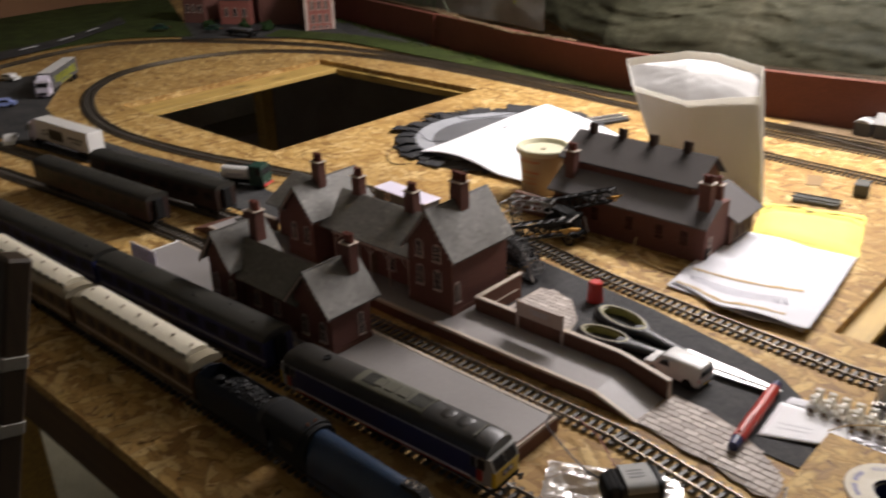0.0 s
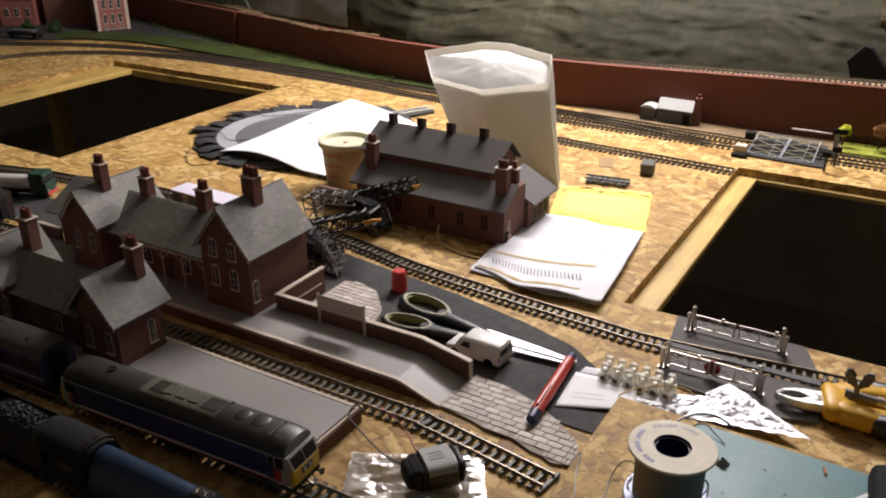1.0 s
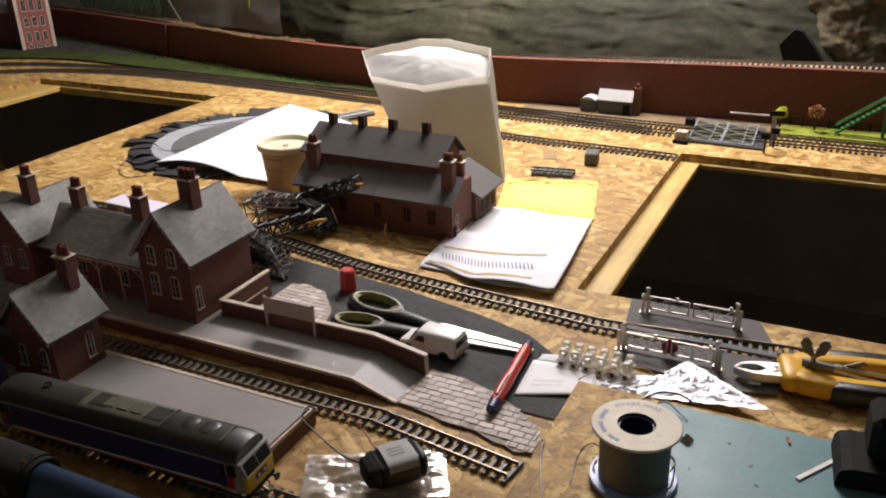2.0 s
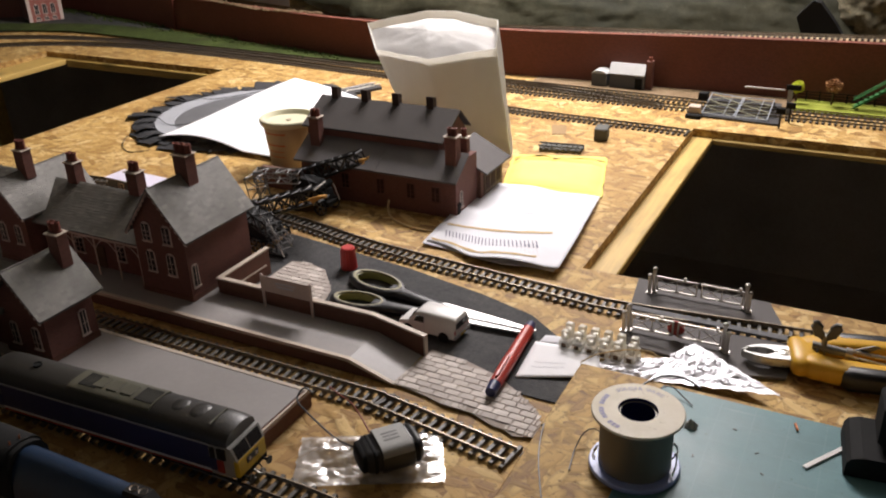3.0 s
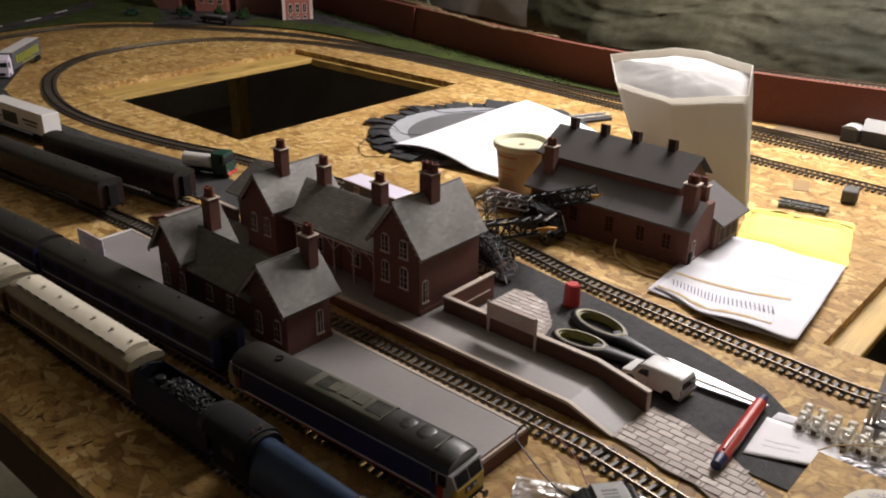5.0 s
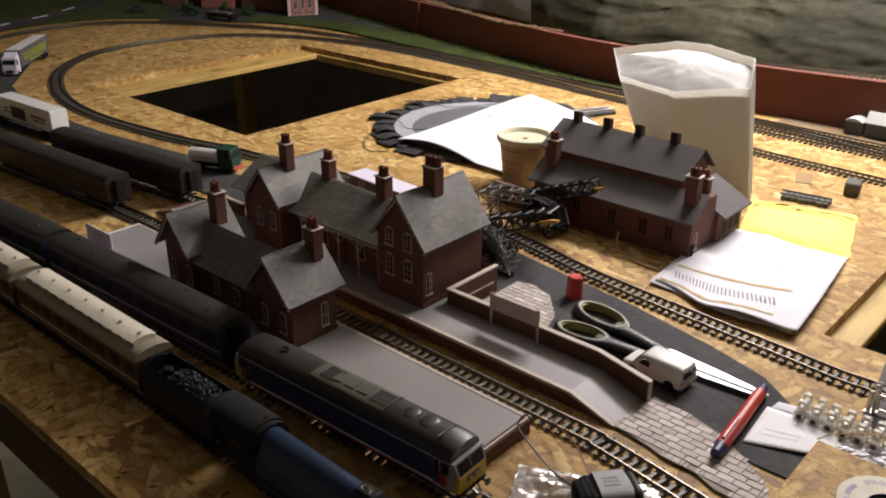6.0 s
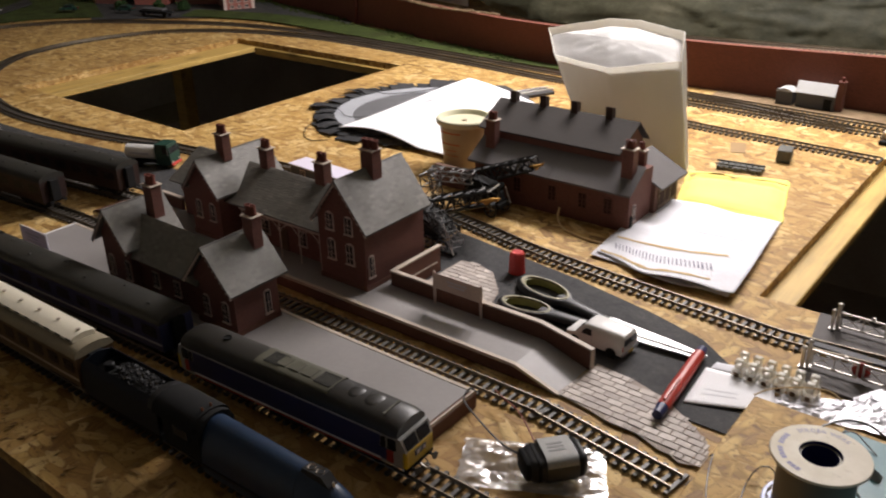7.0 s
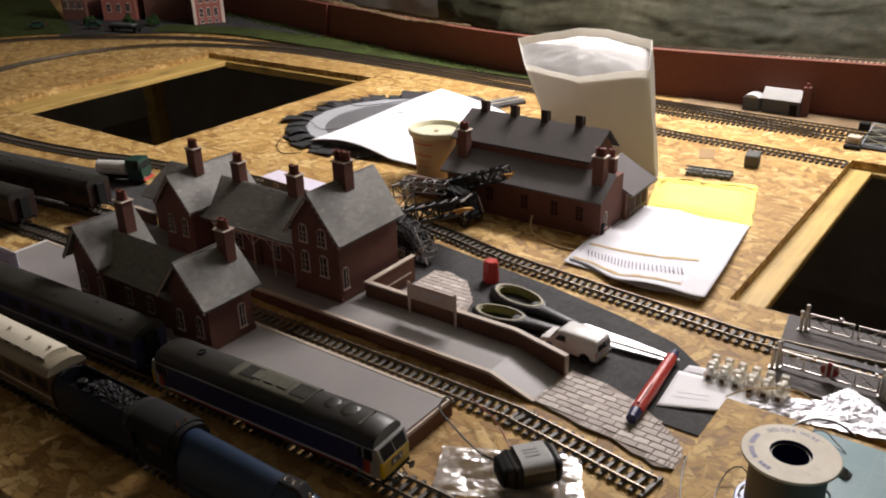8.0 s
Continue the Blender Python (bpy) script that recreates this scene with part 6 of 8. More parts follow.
def bag():
    t = thing("plastic_bag", "milky plastic bag standing open, stuffed with white wadding", "bag", (-0.22, 0.768, 0.0006), -15)
    # corners of the mouth (x, y, height) and of the folded base
    mouth = [(-0.247, 0.026, 0.176), (-0.123, 0.060, 0.205), (-0.054, 0.060, 0.211), (0.063, 0.034, 0.211), (0.108, -0.026, 0.181), (-0.013, -0.060, 0.154), (-0.170, -0.030, 0.146)]
    foot = [(-0.105, 0.010), (-0.04, 0.020), (0.04, 0.020), (0.112, 0.012), (0.126, -0.010), (0.02, -0.020), (-0.10, -0.012)]
    around, n = [], 10
    for k in range(7):
        (x0, y0, z0), (x1, y1, z1), (a0, b0), (a1, b1) = mouth[k], mouth[(k + 1) % 7], foot[k], foot[(k + 1) % 7]
        for i in range(n):
            f = i / n
            around.append((x0 + (x1 - x0) * f, y0 + (y1 - y0) * f, z0 + (z1 - z0) * f + 0.0015 * noise.noise(Vector((x0 * 40 + f * 5, y0 * 30, 3))), a0 + (a1 - a0) * f, b0 + (b1 - b0) * f))
    rings = []
    for k in range(25):
        f = k / 24
        ring = []
        for x, y, z, a, b in around:
            w = 0.0045 * noise.noise(Vector((x * 18, y * 14, f * 1.8))) + 0.0016 * (1 - 2.5 * abs(noise.noise(Vector((x * 26 + f * 3, y * 12, f * 4 + 3)))))
            w *= math.sin(math.pi * min(1, 0.12 + f)) * 0.8
            g = f ** 0.85
            ring.append((a + (x - a) * f, b + (y - b) * g + w, z * f))
        rings.append(ring)
    inner = [[(-0.06 + (x + 0.06) * 0.988, y * 0.97, z) for x, y, z in ring] for ring in rings[::-1]]
    part("film", M().loft(rings + inner, caps=False), BAG, t, "milky plastic film", 40)
    part("base_seam", M().loft([[(x, y, 0.0) for x, y, z in rings[0]], [(x, y, 0.0012) for x, y, z in rings[0]]]), BAG, t)

    rim = rings[23]

    def lumps(u, v):
        k = u * len(rim)
        p, q = Vector(rim[int(k) % len(rim)]), Vector(rim[(int(k) + 1) % len(rim)])
        edge = p.lerp(q, k - int(k))
        c = Vector((-0.066, 0.0, 0.174))
        at = c.lerp(edge, v * 0.97)
        at.z += 0.012 * (1 - v * v) - 0.004 * v ** 3 + 0.0035 * noise.fractal(Vector((at.x * 20, at.y * 30, 1.3)), 1.0, 2.0, 4) * (1 - v ** 4)
        return at
    part("wadding", M().sheet(lumps, 64, 18), FLUFF, t, "crumpled white wadding", 180)


bag()

pot = thing("plastic_tub", "tall cream plastic tub with faded red print and lid", "tub", (-0.425, 0.556, 0.0006))
pot.matrix_basis = pot.matrix_basis @ Matrix.Scale(1.02, 4)
part("tub", M().lathe([(0.0, 0.0), (0.0325, 0.0), (0.0345, 0.002), (0.0415, 0.071), (0.0395, 0.071), (0.033, 0.004), (0.0, 0.004)], n=48), TUB, pot, "cream tub wall", 40)
part("lid", M().lathe([(0.0, 0.0735), (0.0365, 0.0735), (0.0382, 0.0775), (0.0405, 0.0805), (0.0455, 0.0805), (0.0468, 0.0785), (0.0462, 0.0715), (0.0440, 0.0705), (0.0418, 0.0712)], n=48), TUB_LID, pot, "pale yellow rimmed lid", 35)
part("lid_knob", M().lathe([(0.0, 0.0752), (0.004, 0.0752), (0.0045, 0.0736)], n=16), TUB, pot)
for z, h, a0, a1 in ((0.060, 0.0025, 205, 265), (0.041, 0.0022, 208, 262), (0.031, 0.0012, 215, 255), (0.022, 0.0012, 212, 258)):
    r0, r1 = 0.0345 + 0.007 * (z - 0.002) / 0.069 + 0.0002, 0.0345 + 0.007 * (z + h - 0.002) / 0.069 + 0.0002
    arcs = [math.radians(a0 + (a1 - a0) * i / 16) + 0.55 for i in range(17)]
    part("print_band", M().loft([[(r0 * math.cos(a), r0 * math.sin(a), z), (r1 * math.cos(a), r1 * math.sin(a), z + h), ((r1 + 0.0003) * math.cos(a), (r1 + 0.0003) * math.sin(a), z + h), ((r0 + 0.0003) * math.cos(a), (r0 + 0.0003) * math.sin(a), z)] for a in arcs]), TUB_PRINT, pot)

# turntable well with card segments round its rim
TC = (-0.675, 0.755)
tt = thing("turntable", "unfinished card turntable well with ragged dark rim", "turntable", (TC[0], TC[1], 0.0006))
part("base", M().lathe([(0.0, 0.001), (0.215, 0.001), (0.218, 0.0), (0.0, 0.0)], n=72), GREY_CARD, tt, "dark grey card base")
part("ring", M().lathe([(0.146, 0.0012), (0.147, 0.0036), (0.186, 0.0042), (0.188, 0.0012)], n=72), LIGHT_CARD, tt, "light grey card ring", 40)
part("well_floor", M().lathe([(0.0, 0.002), (0.145, 0.002), (0.145, 0.0012)], n=64), GREY_CARD, tt)
rng = random.Random(11)


def flap(k, a, half, r1, lift):
    """A bent, torn card flap of the rim."""
    def at(u, v):
        q = math.radians(a + half * (2 * u - 1))
        torn = 0.007 * noise.noise(Vector((u * 3.1, k * 1.7, 0.5))) + 0.004 * noise.noise(Vector((u * 9, k * 2.3, 4.5)))
        r = 0.182 + (r1 + torn - 0.182) * v
        z = 0.0030 + 0.0035 * u + lift * math.sin(2.6 * v) * (0.5 + 0.5 * u) - 0.0018 * v + 0.0012 * noise.noise(Vector((u * 4, v * 4, k)))
        return (r * math.cos(q), r * math.sin(q), max(0.0016, z))
    return M().sheet(at, 7, 5, 0.0008)


for k in range(44):
    a = 360 * k / 44 + rng.uniform(-3, 3)
    part("rim_flap", flap(k, a, rng.uniform(4.5, 8.0), rng.uniform(0.216, 0.247), rng.uniform(0.001, 0.008)), FLAP, tt, "ragged dark card flap", 40)


def paper(name, label, corners, fn, mat, nu=30, nv=30, thick=0.0006, cat="paper", group=""):
    c = [Vector((*p, 0)) for p in corners]

    def at(u, v):
        p = c[0].lerp(c[1], u).lerp(c[3].lerp(c[2], u), v)
        return p + Vector((0, 0, fn(u, v)))
    return single(name, M().sheet(at, nu, nv, thick), mat, label, cat, group=group, smooth=180)


def sheet_rise(u, v):
    front = 0.011 + 0.014 * math.sin(math.pi * min(1, u * 1.35)) - 0.003 * u
    back = 0.031 - 0.016 * u + 0.005 * math.sin(math.pi * u)
    f = v * v * (3 - 2 * v)
    return front * (1 - f) + back * f + 0.004 * math.sin(math.pi * v) * u


paper("paper_sheet", "bright white sheet of paper draped over the turntable", [(-0.728, 0.556), (-0.458, 0.552), (-0.448, 0.866), (-0.696, 0.938)], sheet_rise, WHITE_PAPER, 36, 36, 0.0004)
for x, y, a in ((-0.66, 0.75, 60), (-0.62, 0.785, 15)):
    u, v = (x + 0.728) / 0.27, (y - 0.556) / 0.36
    single("paper_mark", M().box(-0.009, 0.009, -0.0030, 0.0030, 0, 0.0004), GREY_INK, "small grey printed mark on the paper", "mark", (x, y, sheet_rise(u, v) + 0.0012), a)

env = thing("padded_envelope", "yellow padded envelope lying flat, torn at the top", "envelope", (0, 0, 0.0006))
env_c = [Vector((*p, 0)) for p in ((-0.062, 0.598), (0.094, 0.604), (0.051, 0.770), (-0.098, 0.726))]


def padding(u, v):
    """Height of the padded envelope: a low pillow with a pressed rim, folds near the opening and small puckers."""
    rim = min(u, 1 - u, v, 1 - v)
    z = 0.0016 + 0.0052 * min(1.0, max(0.0, rim - 0.035) * 9) ** 0.6
    z += 0.0016 * noise.noise(Vector((u * 3, v * 3, 2)))
    # two folds across the mouth end and one dented corner
    for pos, slope, a0, a1, tall in ((0.80, 0.05, 0.02, 0.5, 0.0030), (0.84, -0.13, 0.42, 0.98, 0.0034), (0.72, 0.3, 0.0, 0.2, 0.0026)):
        if a0 < u < a1:
            d = v - pos - slope * (u - a0) + 0.012 * noise.noise(Vector((u * 9, pos, 4)))
            z += tall * max(0, 1 - abs(d) * 22) * min(1, 8 * min(u - a0, a1 - u)) - 0.0018 * max(0, 1 - abs(d + 0.05) * 30)
    return max(0.0008, z)


def env_at(u, v, lift=0.0):
    p = env_c[0].lerp(env_c[1], u).lerp(env_c[3].lerp(env_c[2], u), v)
    p.x += 0.003 * noise.noise(Vector((v * 6, u * 2, 3))) * abs(2 * u - 1)
    return p + Vector((0, 0, padding(u, v) + lift))


part("body", M().sheet(env_at, 56, 56, 0.0012), YELLOW_PAPER, env, "yellow padded paper body", 180)
torn = lambda u: 0.875 + 0.022 * noise.noise(Vector((u * 7, 1, 5))) + 0.010 * noise.noise(Vector((u * 22, 1, 5)))
part("flap", M().sheet(lambda u, v: env_at(0.02 + 0.96 * u, torn(u) + (1.015 - torn(u)) * v, 0.0014 + 0.003 * (1 - v) * max(0, noise.noise(Vector((u * 5, 0, 9))) + 0.1)), 60, 8, 0.0005), YELLOW_PAPER, env, "torn yellow top flap", 180)
for u0, u1, dv in ((0.40, 0.56, -0.045), (0.86, 0.955, -0.012), (0.04, 0.11, -0.09)):
    part("tear_edge", M().sheet(lambda u, v: env_at(u0 + (u1 - u0) * u, torn(u0) + dv - 0.020 * v * math.sin(math.pi * u) * (0.7 + noise.noise(Vector((u * 6, u0 * 9, 2)))), 0.0011), 16, 2, 0.0003), KRAFT, env, "brown torn paper edge")

pb = thing("paper_stack", "white printed instruction sheets in a loose stack", "papers", (0, 0, 0.0006))
base_c = [Vector(p) for p in ((-0.068, 0.362, 0), (0.118, 0.345, 0), (0.094, 0.594, 0), (-0.078, 0.582, 0))]


def leaf(du, dv, z, wave):
    """One limp sheet: a bowed front edge, lifted where it curls."""
    def at(u, v):
        p = base_c[0].lerp(base_c[1], u + du).lerp(base_c[3].lerp(base_c[2], u + du), v + dv)
        f = max(0.0, 1 - v * 2.2)
        p.y -= 0.018 * f * math.sin(math.pi * u ** 1.2) * wave + 0.004 * f * math.sin(11 * u + wave * 3)
        p.x += 0.006 * math.sin(3.0 * v + wave) * (u - 0.5)
        curl = 0.0065 * f * f * math.exp(-((u - 0.62) / 0.2) ** 2) * wave + 0.006 * max(0, u - 0.75) * 2 * (1 - v)
        return p + Vector((0, 0, z + 0.0028 * wave * math.sin(4.2 * u + wave * 4) * math.sin(3.4 * v + 0.5) + curl + 0.0022 * noise.noise(Vector((u * 4, v * 4, wave))) + 0.0015 * max(0, 1 - 10 * abs(v - 0.46 - 0.1 * u)) + 0.002))
    return at


for k in range(2):
    part("sheet", M().sheet(leaf(0.03 * k - 0.016, 0.02 * k - 0.008, 0.0008 + 0.0042 * k, 0.55 + 0.45 * k), 40, 40, 0.0002), CREASED_PAPER, pb, "white paper sheet", 180)
top_leaf = leaf(0.014, 0.012, 0.0050, 1.0)
STRIPS = (lambda a: 0.255 + 0.095 * a, lambda a: 0.02 + 0.045 * a)
for k, edge in enumerate(STRIPS):
    part("torn_strip", M().sheet(lambda a, b: Vector(top_leaf(0.02 + 0.80 * a, edge(a) + (0.019 + 0.012 * noise.noise(Vector((a * 7, k, 3)))) * b + 0.006 * noise.noise(Vector((a * 9, k * 9, 1))))) + Vector((0, 0, 0.0007 + 0.0015 * b * max(0, noise.noise(Vector((a * 6, k, 8)))))), 44, 2, 0.0003), KRAFT, pb, "torn brown card strip")
for k in range(26):
    a = 0.06 + 0.90 * k / 26
    lo, hi = STRIPS[1](a), STRIPS[0](a)
    bar = lambda s0, s1, w: M().sheet(lambda p, q: Vector(top_leaf(0.02 + 0.80 * a + w * p + (hi - lo) * (0.28 - 0.56 * (s0 + (s1 - s0) * q)), lo + (hi - lo) * (s0 + (s1 - s0) * q))) + Vector((0, 0, 0.0006)), 1, 4, 0.0003)
    part("print_bar", bar(0.14, 0.88, 0.006), FAINT_INK, pb)
    part("print_bar", bar(0.38, 0.66, 0.014), INK, pb)
part("print_line", M().sheet(lambda a, b: Vector(top_leaf(0.42 + 0.46 * a, 0.60 + 0.004 * b)) + Vector((0, 0, 0.0006)), 8, 1, 0.0003), FAINT_INK, pb)

# dark card ground behind the platform wall, paving cards
setting("card_ground", M().prism([(-0.26, 0.318), (-0.17, 0.305), (-0.05, 0.288), (0.06, 0.264), (0.13, 0.242), (0.185, 0.20), (0.212, 0.17), (0.2125, 0.098), (0.16, 0.098), (0.07, 0.126), (-0.2, 0.126), (-0.24, 0.24)], "z", 0.0005, 0.0018), TARMAC, "dark grey tarmac card sheet")


def inside(p, poly):
    hit = False
    for (x0, y0), (x1, y1) in zip(poly, poly[1:] + poly[:1]):
        if (y0 > p[1]) != (y1 > p[1]) and p[0] < (x1 - x0) * (p[1] - y0) / (y1 - y0) + x0:
            hit = not hit
    return hit


def paving(label, poly, turn, bw, bh, z, seed):
    """A card of paving: a joint sheet with separate pavers on it."""
    t = thing("paving_card", label, "paving", (0, 0, z))
    part("joint_card", M().prism(poly, "z", 0, 0.0008), JOINT, t, "dark jointed card")
    meshes = {}
    for w in (1.0, 0.5, 0.25):
        for k, f in enumerate((0.0003, 0.0004, 0.0006)):
            me = M().box(-bw * w / 2 + f, bw * w / 2 - f, -bh / 2 + f * 0.8, bh / 2 - f * 0.8, 0.0006, 0.0015, 0.0003).data("paver")
            me.materials.append(PAVER)
            meshes[w, k] = me
    rng = random.Random(seed)
    c, s = math.cos(math.radians(turn)), math.sin(math.radians(turn))
    cx, cy = sum(p[0] for p in poly) / len(poly), sum(p[1] for p in poly) / len(poly)

    def lay(u, v, w):
        """A paver, or its halves and quarters along the card's edge."""
        spots = [(cx + (u + a) * c - (v + b) * s, cy + (u + a) * s + (v + b) * c) for a in (-bw * w * 0.45, bw * w * 0.45) for b in (-bh * 0.4, bh * 0.4)]
        n = sum(inside(p, poly) for p in spots)
        if n == 4 or (w == 0.25 and n >= 3):
            ob = new("paver", meshes[w, rng.randrange(3)])
            ob.parent = t
            ob.matrix_basis = pose((cx + u * c - v * s) * S, (cy + u * s + v * c) * S, rng.uniform(0, 0.0003), rng.uniform(-1, 1), rng.uniform(-1, 1), turn + rng.uniform(-0.7, 0.7))
        elif w > 0.25:
            lay(u - bw * w / 4, v, w / 2)
            lay(u + bw * w / 4, v, w / 2)
    for j in range(-16, 17):
        for i in range(-16, 17):
            lay((i + 0.5 * (j % 2)) * bw, j * bh, 1.0)


paving("grey-brown paving card with staggered blocks by the ramp", [(0.055, 0.0615), (0.062, 0.132), (0.109, 0.126), (0.138, 0.117), (0.172, 0.099), (0.203, 0.076), (0.2115, 0.058), (0.2125, 0.040), (0.194, 0.034), (0.182, 0.040), (0.172, 0.040), (0.146, 0.050), (0.120, 0.049), (0.095, 0.056)], -2, 0.0158, 0.0086, 0.0019, 5)
paving("pale paving card behind the platform wall", [(-0.2, 0.245), (-0.178, 0.25), (-0.145, 0.24), (-0.11, 0.2), (-0.102, 0.175), (-0.115, 0.15), (-0.15, 0.127), (-0.2, 0.127)], 0, 0.0158, 0.0080, 0.0019, 6)

# scissors
sc = thing("scissors", "open scissors with black handles and bright steel blades", "scissors", (0, 0, 0.0022))


def grip(cx, cy, a, rx, ry, tail):
    ca, sa = math.cos(math.radians(a)), math.sin(math.radians(a))
    loop = lambda k, f, z: (cx + rx * f * math.cos(k) * ca - ry * f * math.sin(k) * sa, cy + rx * f * math.cos(k) * sa + ry * f * math.sin(k) * ca, z)
    ks = [2 * math.pi * i / 40 for i in range(41)]
    rings = []
    for k in ks:
        rings.append([loop(k, 1.0, 0.0006), loop(k, 1.04, 0.004), loop(k, 1.0, 0.0085), loop(k, 0.93, 0.0105), loop(k, 0.80, 0.0105), loop(k, 0.74, 0.0085), loop(k, 0.74, 0.0006)])
    g = part("handle", M().loft(rings, caps=False), BLACK, sc, "black plastic handle loop", 50)
    part("lining", M().loft([[loop(k, 0.739, 0.0008), loop(k, 0.739, 0.0095), loop(k, 0.70, 0.0088), loop(k, 0.70, 0.0008)] for k in ks], caps=False), OLIVE, g, "olive soft lining", 50)
    part("rim", M().loft([[loop(k, 0.86, 0.0102), loop(k, 0.85, 0.0112), loop(k, 0.77, 0.0112), loop(k, 0.75, 0.0102)] for k in ks], caps=False), RIM_BEIGE, g, "olive beige inner rim", 50)
    p0 = Vector((cx + rx * 0.98 * ca, cy + rx * 0.98 * sa, 0.0055))
    q = Vector((*tail, 0.0055))
    d = (q - p0).normalized()
    s = Vector((-d.y, d.x, 0))
    rings = []
    for f, w, h in ((-0.30, 0.0125, 0.0050), (0.0, 0.0118, 0.0054), (0.3, 0.0100, 0.0052), (0.7, 0.0095, 0.0046), (1.0, 0.0080, 0.0038)):
        c = p0.lerp(q, f)
        rings.append([c + s * w * math.cos(a2) * (0.9 if abs(math.cos(a2)) > 0.5 else 1) + Vector((0, 0, h * math.sin(a2))) for a2 in [2 * math.pi * i / 14 for i in range(14)]])
    part("shank", M().loft(rings), BLACK, g, "black-grey handle shank", 60)


grip(-0.062, 0.228, -14, 0.043, 0.021, (0.036, 0.206))
grip(-0.058, 0.180, 5, 0.036, 0.018, (0.034, 0.188))
part("blade", M().prism([(0.016, 0.205), (0.022, 0.213), (0.036, 0.2165), (0.10, 0.2105), (0.150, 0.2030), (0.148, 0.2000), (0.075, 0.1985), (0.03, 0.196)], "z", 0.0052, 0.0068), BLADE, sc, "steel blade with lamp glare in its pale colour")
part("blade", M().prism([(0.025, 0.199), (0.04, 0.203), (0.144, 0.1985), (0.142, 0.1955), (0.09, 0.1910), (0.03, 0.190)], "z", 0.0034, 0.0050), BLADE, sc, "steel blade with lamp glare in its pale colour")
part("pivot", M().lathe([(0, 0.0028), (0.003, 0.0026), (0.0036, 0.0015), (0.0036, 0)], (0.046, 0.2, 0.0068), 16), BLACK, sc)

# red cap, pen, cards
cap = thing("bottle_cap", "small glossy red ribbed plastic cap", "cap", (-0.123, 0.260, 0.0022))
cap.matrix_basis = cap.matrix_basis @ Matrix.Diagonal((0.84, 0.84, 0.96, 1))
part("cap", M().lathe([(0.0, 0.0295), (0.0085, 0.0295), (0.0105, 0.0278), (0.0118, 0.003), (0.0125, 0.0022), (0.0125, 0.0), (0.0, 0.0)], n=28), RED, cap, "", 40)
m = M()
for k in range(14):
    a = 2 * math.pi * k / 14
    m.cyl((0.0119 * math.cos(a), 0.0119 * math.sin(a), 0.003), (0.0107 * math.cos(a), 0.0107 * math.sin(a), 0.0265), 0.0006, n=5)
part("ribbing", m, RED, cap)

pen = thing("pen", "red felt-tip pen with navy end and tip", "pen", (0.1475, 0.141, 0.0098), -85)
part("barrel", M().cyl((-0.058, 0, 0), (0.004, 0, 0), 0.0062, 0.0066, 20), PEN_RED, pen, "red barrel", 40)
part("cap", M().cyl((0.0045, 0, 0), (0.050, 0, 0), 0.0070, 0.0064, 20), PEN_RED, pen, "red cap", 40)
part("tip", M().cyl((0.0505, 0, 0), (0.064, 0, 0), 0.0062, 0.0050, 20), NAVY, pen, "navy cap end", 40)
part("end_plug", M().cyl((-0.0695, 0, 0), (-0.0587, 0, 0), 0.0048, 0.006, 20), NAVY, pen, "navy end plug", 40)
part("clip", M().box(0.008, 0.047, -0.0014, 0.0014, 0.0066, 0.0086, 0.0005), PEN_RED, pen)

card = paper("paper_card", "small white printed card beside the pen", [(0.160, 0.120), (0.236, 0.150), (0.222, 0.196), (0.155, 0.188)], lambda u, v: 0.0028 + 0.003 * u + 0.002 * v * (1 - u), WHITE_PAPER, 10, 10)
for k in range(2):
    part("print_line", M().sheet(lambda u, v: (lambda a, b: Vector((0.160, 0.120, 0)).lerp(Vector((0.236, 0.150, 0)), a).lerp(Vector((0.155, 0.188, 0)).lerp(Vector((0.222, 0.196, 0)), a), b) + Vector((0, 0, 0.0030 + 0.003 * a + 0.002 * b * (1 - a))))(0.14 + 0.42 * u, 0.28 + 0.13 * k + 0.02 * v), 6, 1, 0.0001), FAINT_INK, card, "faint line of grey print")
paper("paper_scrap", "narrow white printed paper scrap above the card", [(0.158, 0.190), (0.212, 0.196), (0.208, 0.208), (0.160, 0.204)], lambda u, v: 0.0034 + 0.002 * math.sin(3 * u) + 0.001 * v, CREASED_PAPER, 10, 4, 0.0003)

# terminal strip
ts = thing("terminal_strip", "clear plastic screw terminal strip of six ways", "terminal block", (0.186, 0.200, 0.002), -1)
for k in range(6):
    x = k * 0.0138
    b = part("terminal", M().box(x - 0.0056, x + 0.0056, -0.012, 0.012, 0.0, 0.010, 0.0012).box(x - 0.0040, x + 0.0040, -0.0100, -0.0025, 0.0101, 0.0205, 0.0012).box(x - 0.0040, x + 0.0040, 0.0025, 0.0100, 0.0101, 0.0225, 0.0012).box(x + 0.0056, x + 0.0082, -0.003, 0.003, 0.001, 0.007), CLEAR_BLOCK, ts, "clear plastic terminal")
    part("screw", M().cyl((x, -0.006, 0.0100), (x, -0.006, 0.0150), 0.0022, n=12).cyl((x, 0.006, 0.0100), (x, 0.006, 0.0165), 0.0022, n=12), STEEL, b, "steel clamp screw")
    part("contact", M().box(x - 0.0024, x + 0.0024, -0.0124, -0.0118, 0.0030, 0.0080), DARK_WOOD, b, "dark contact opening")

# foil and clear film


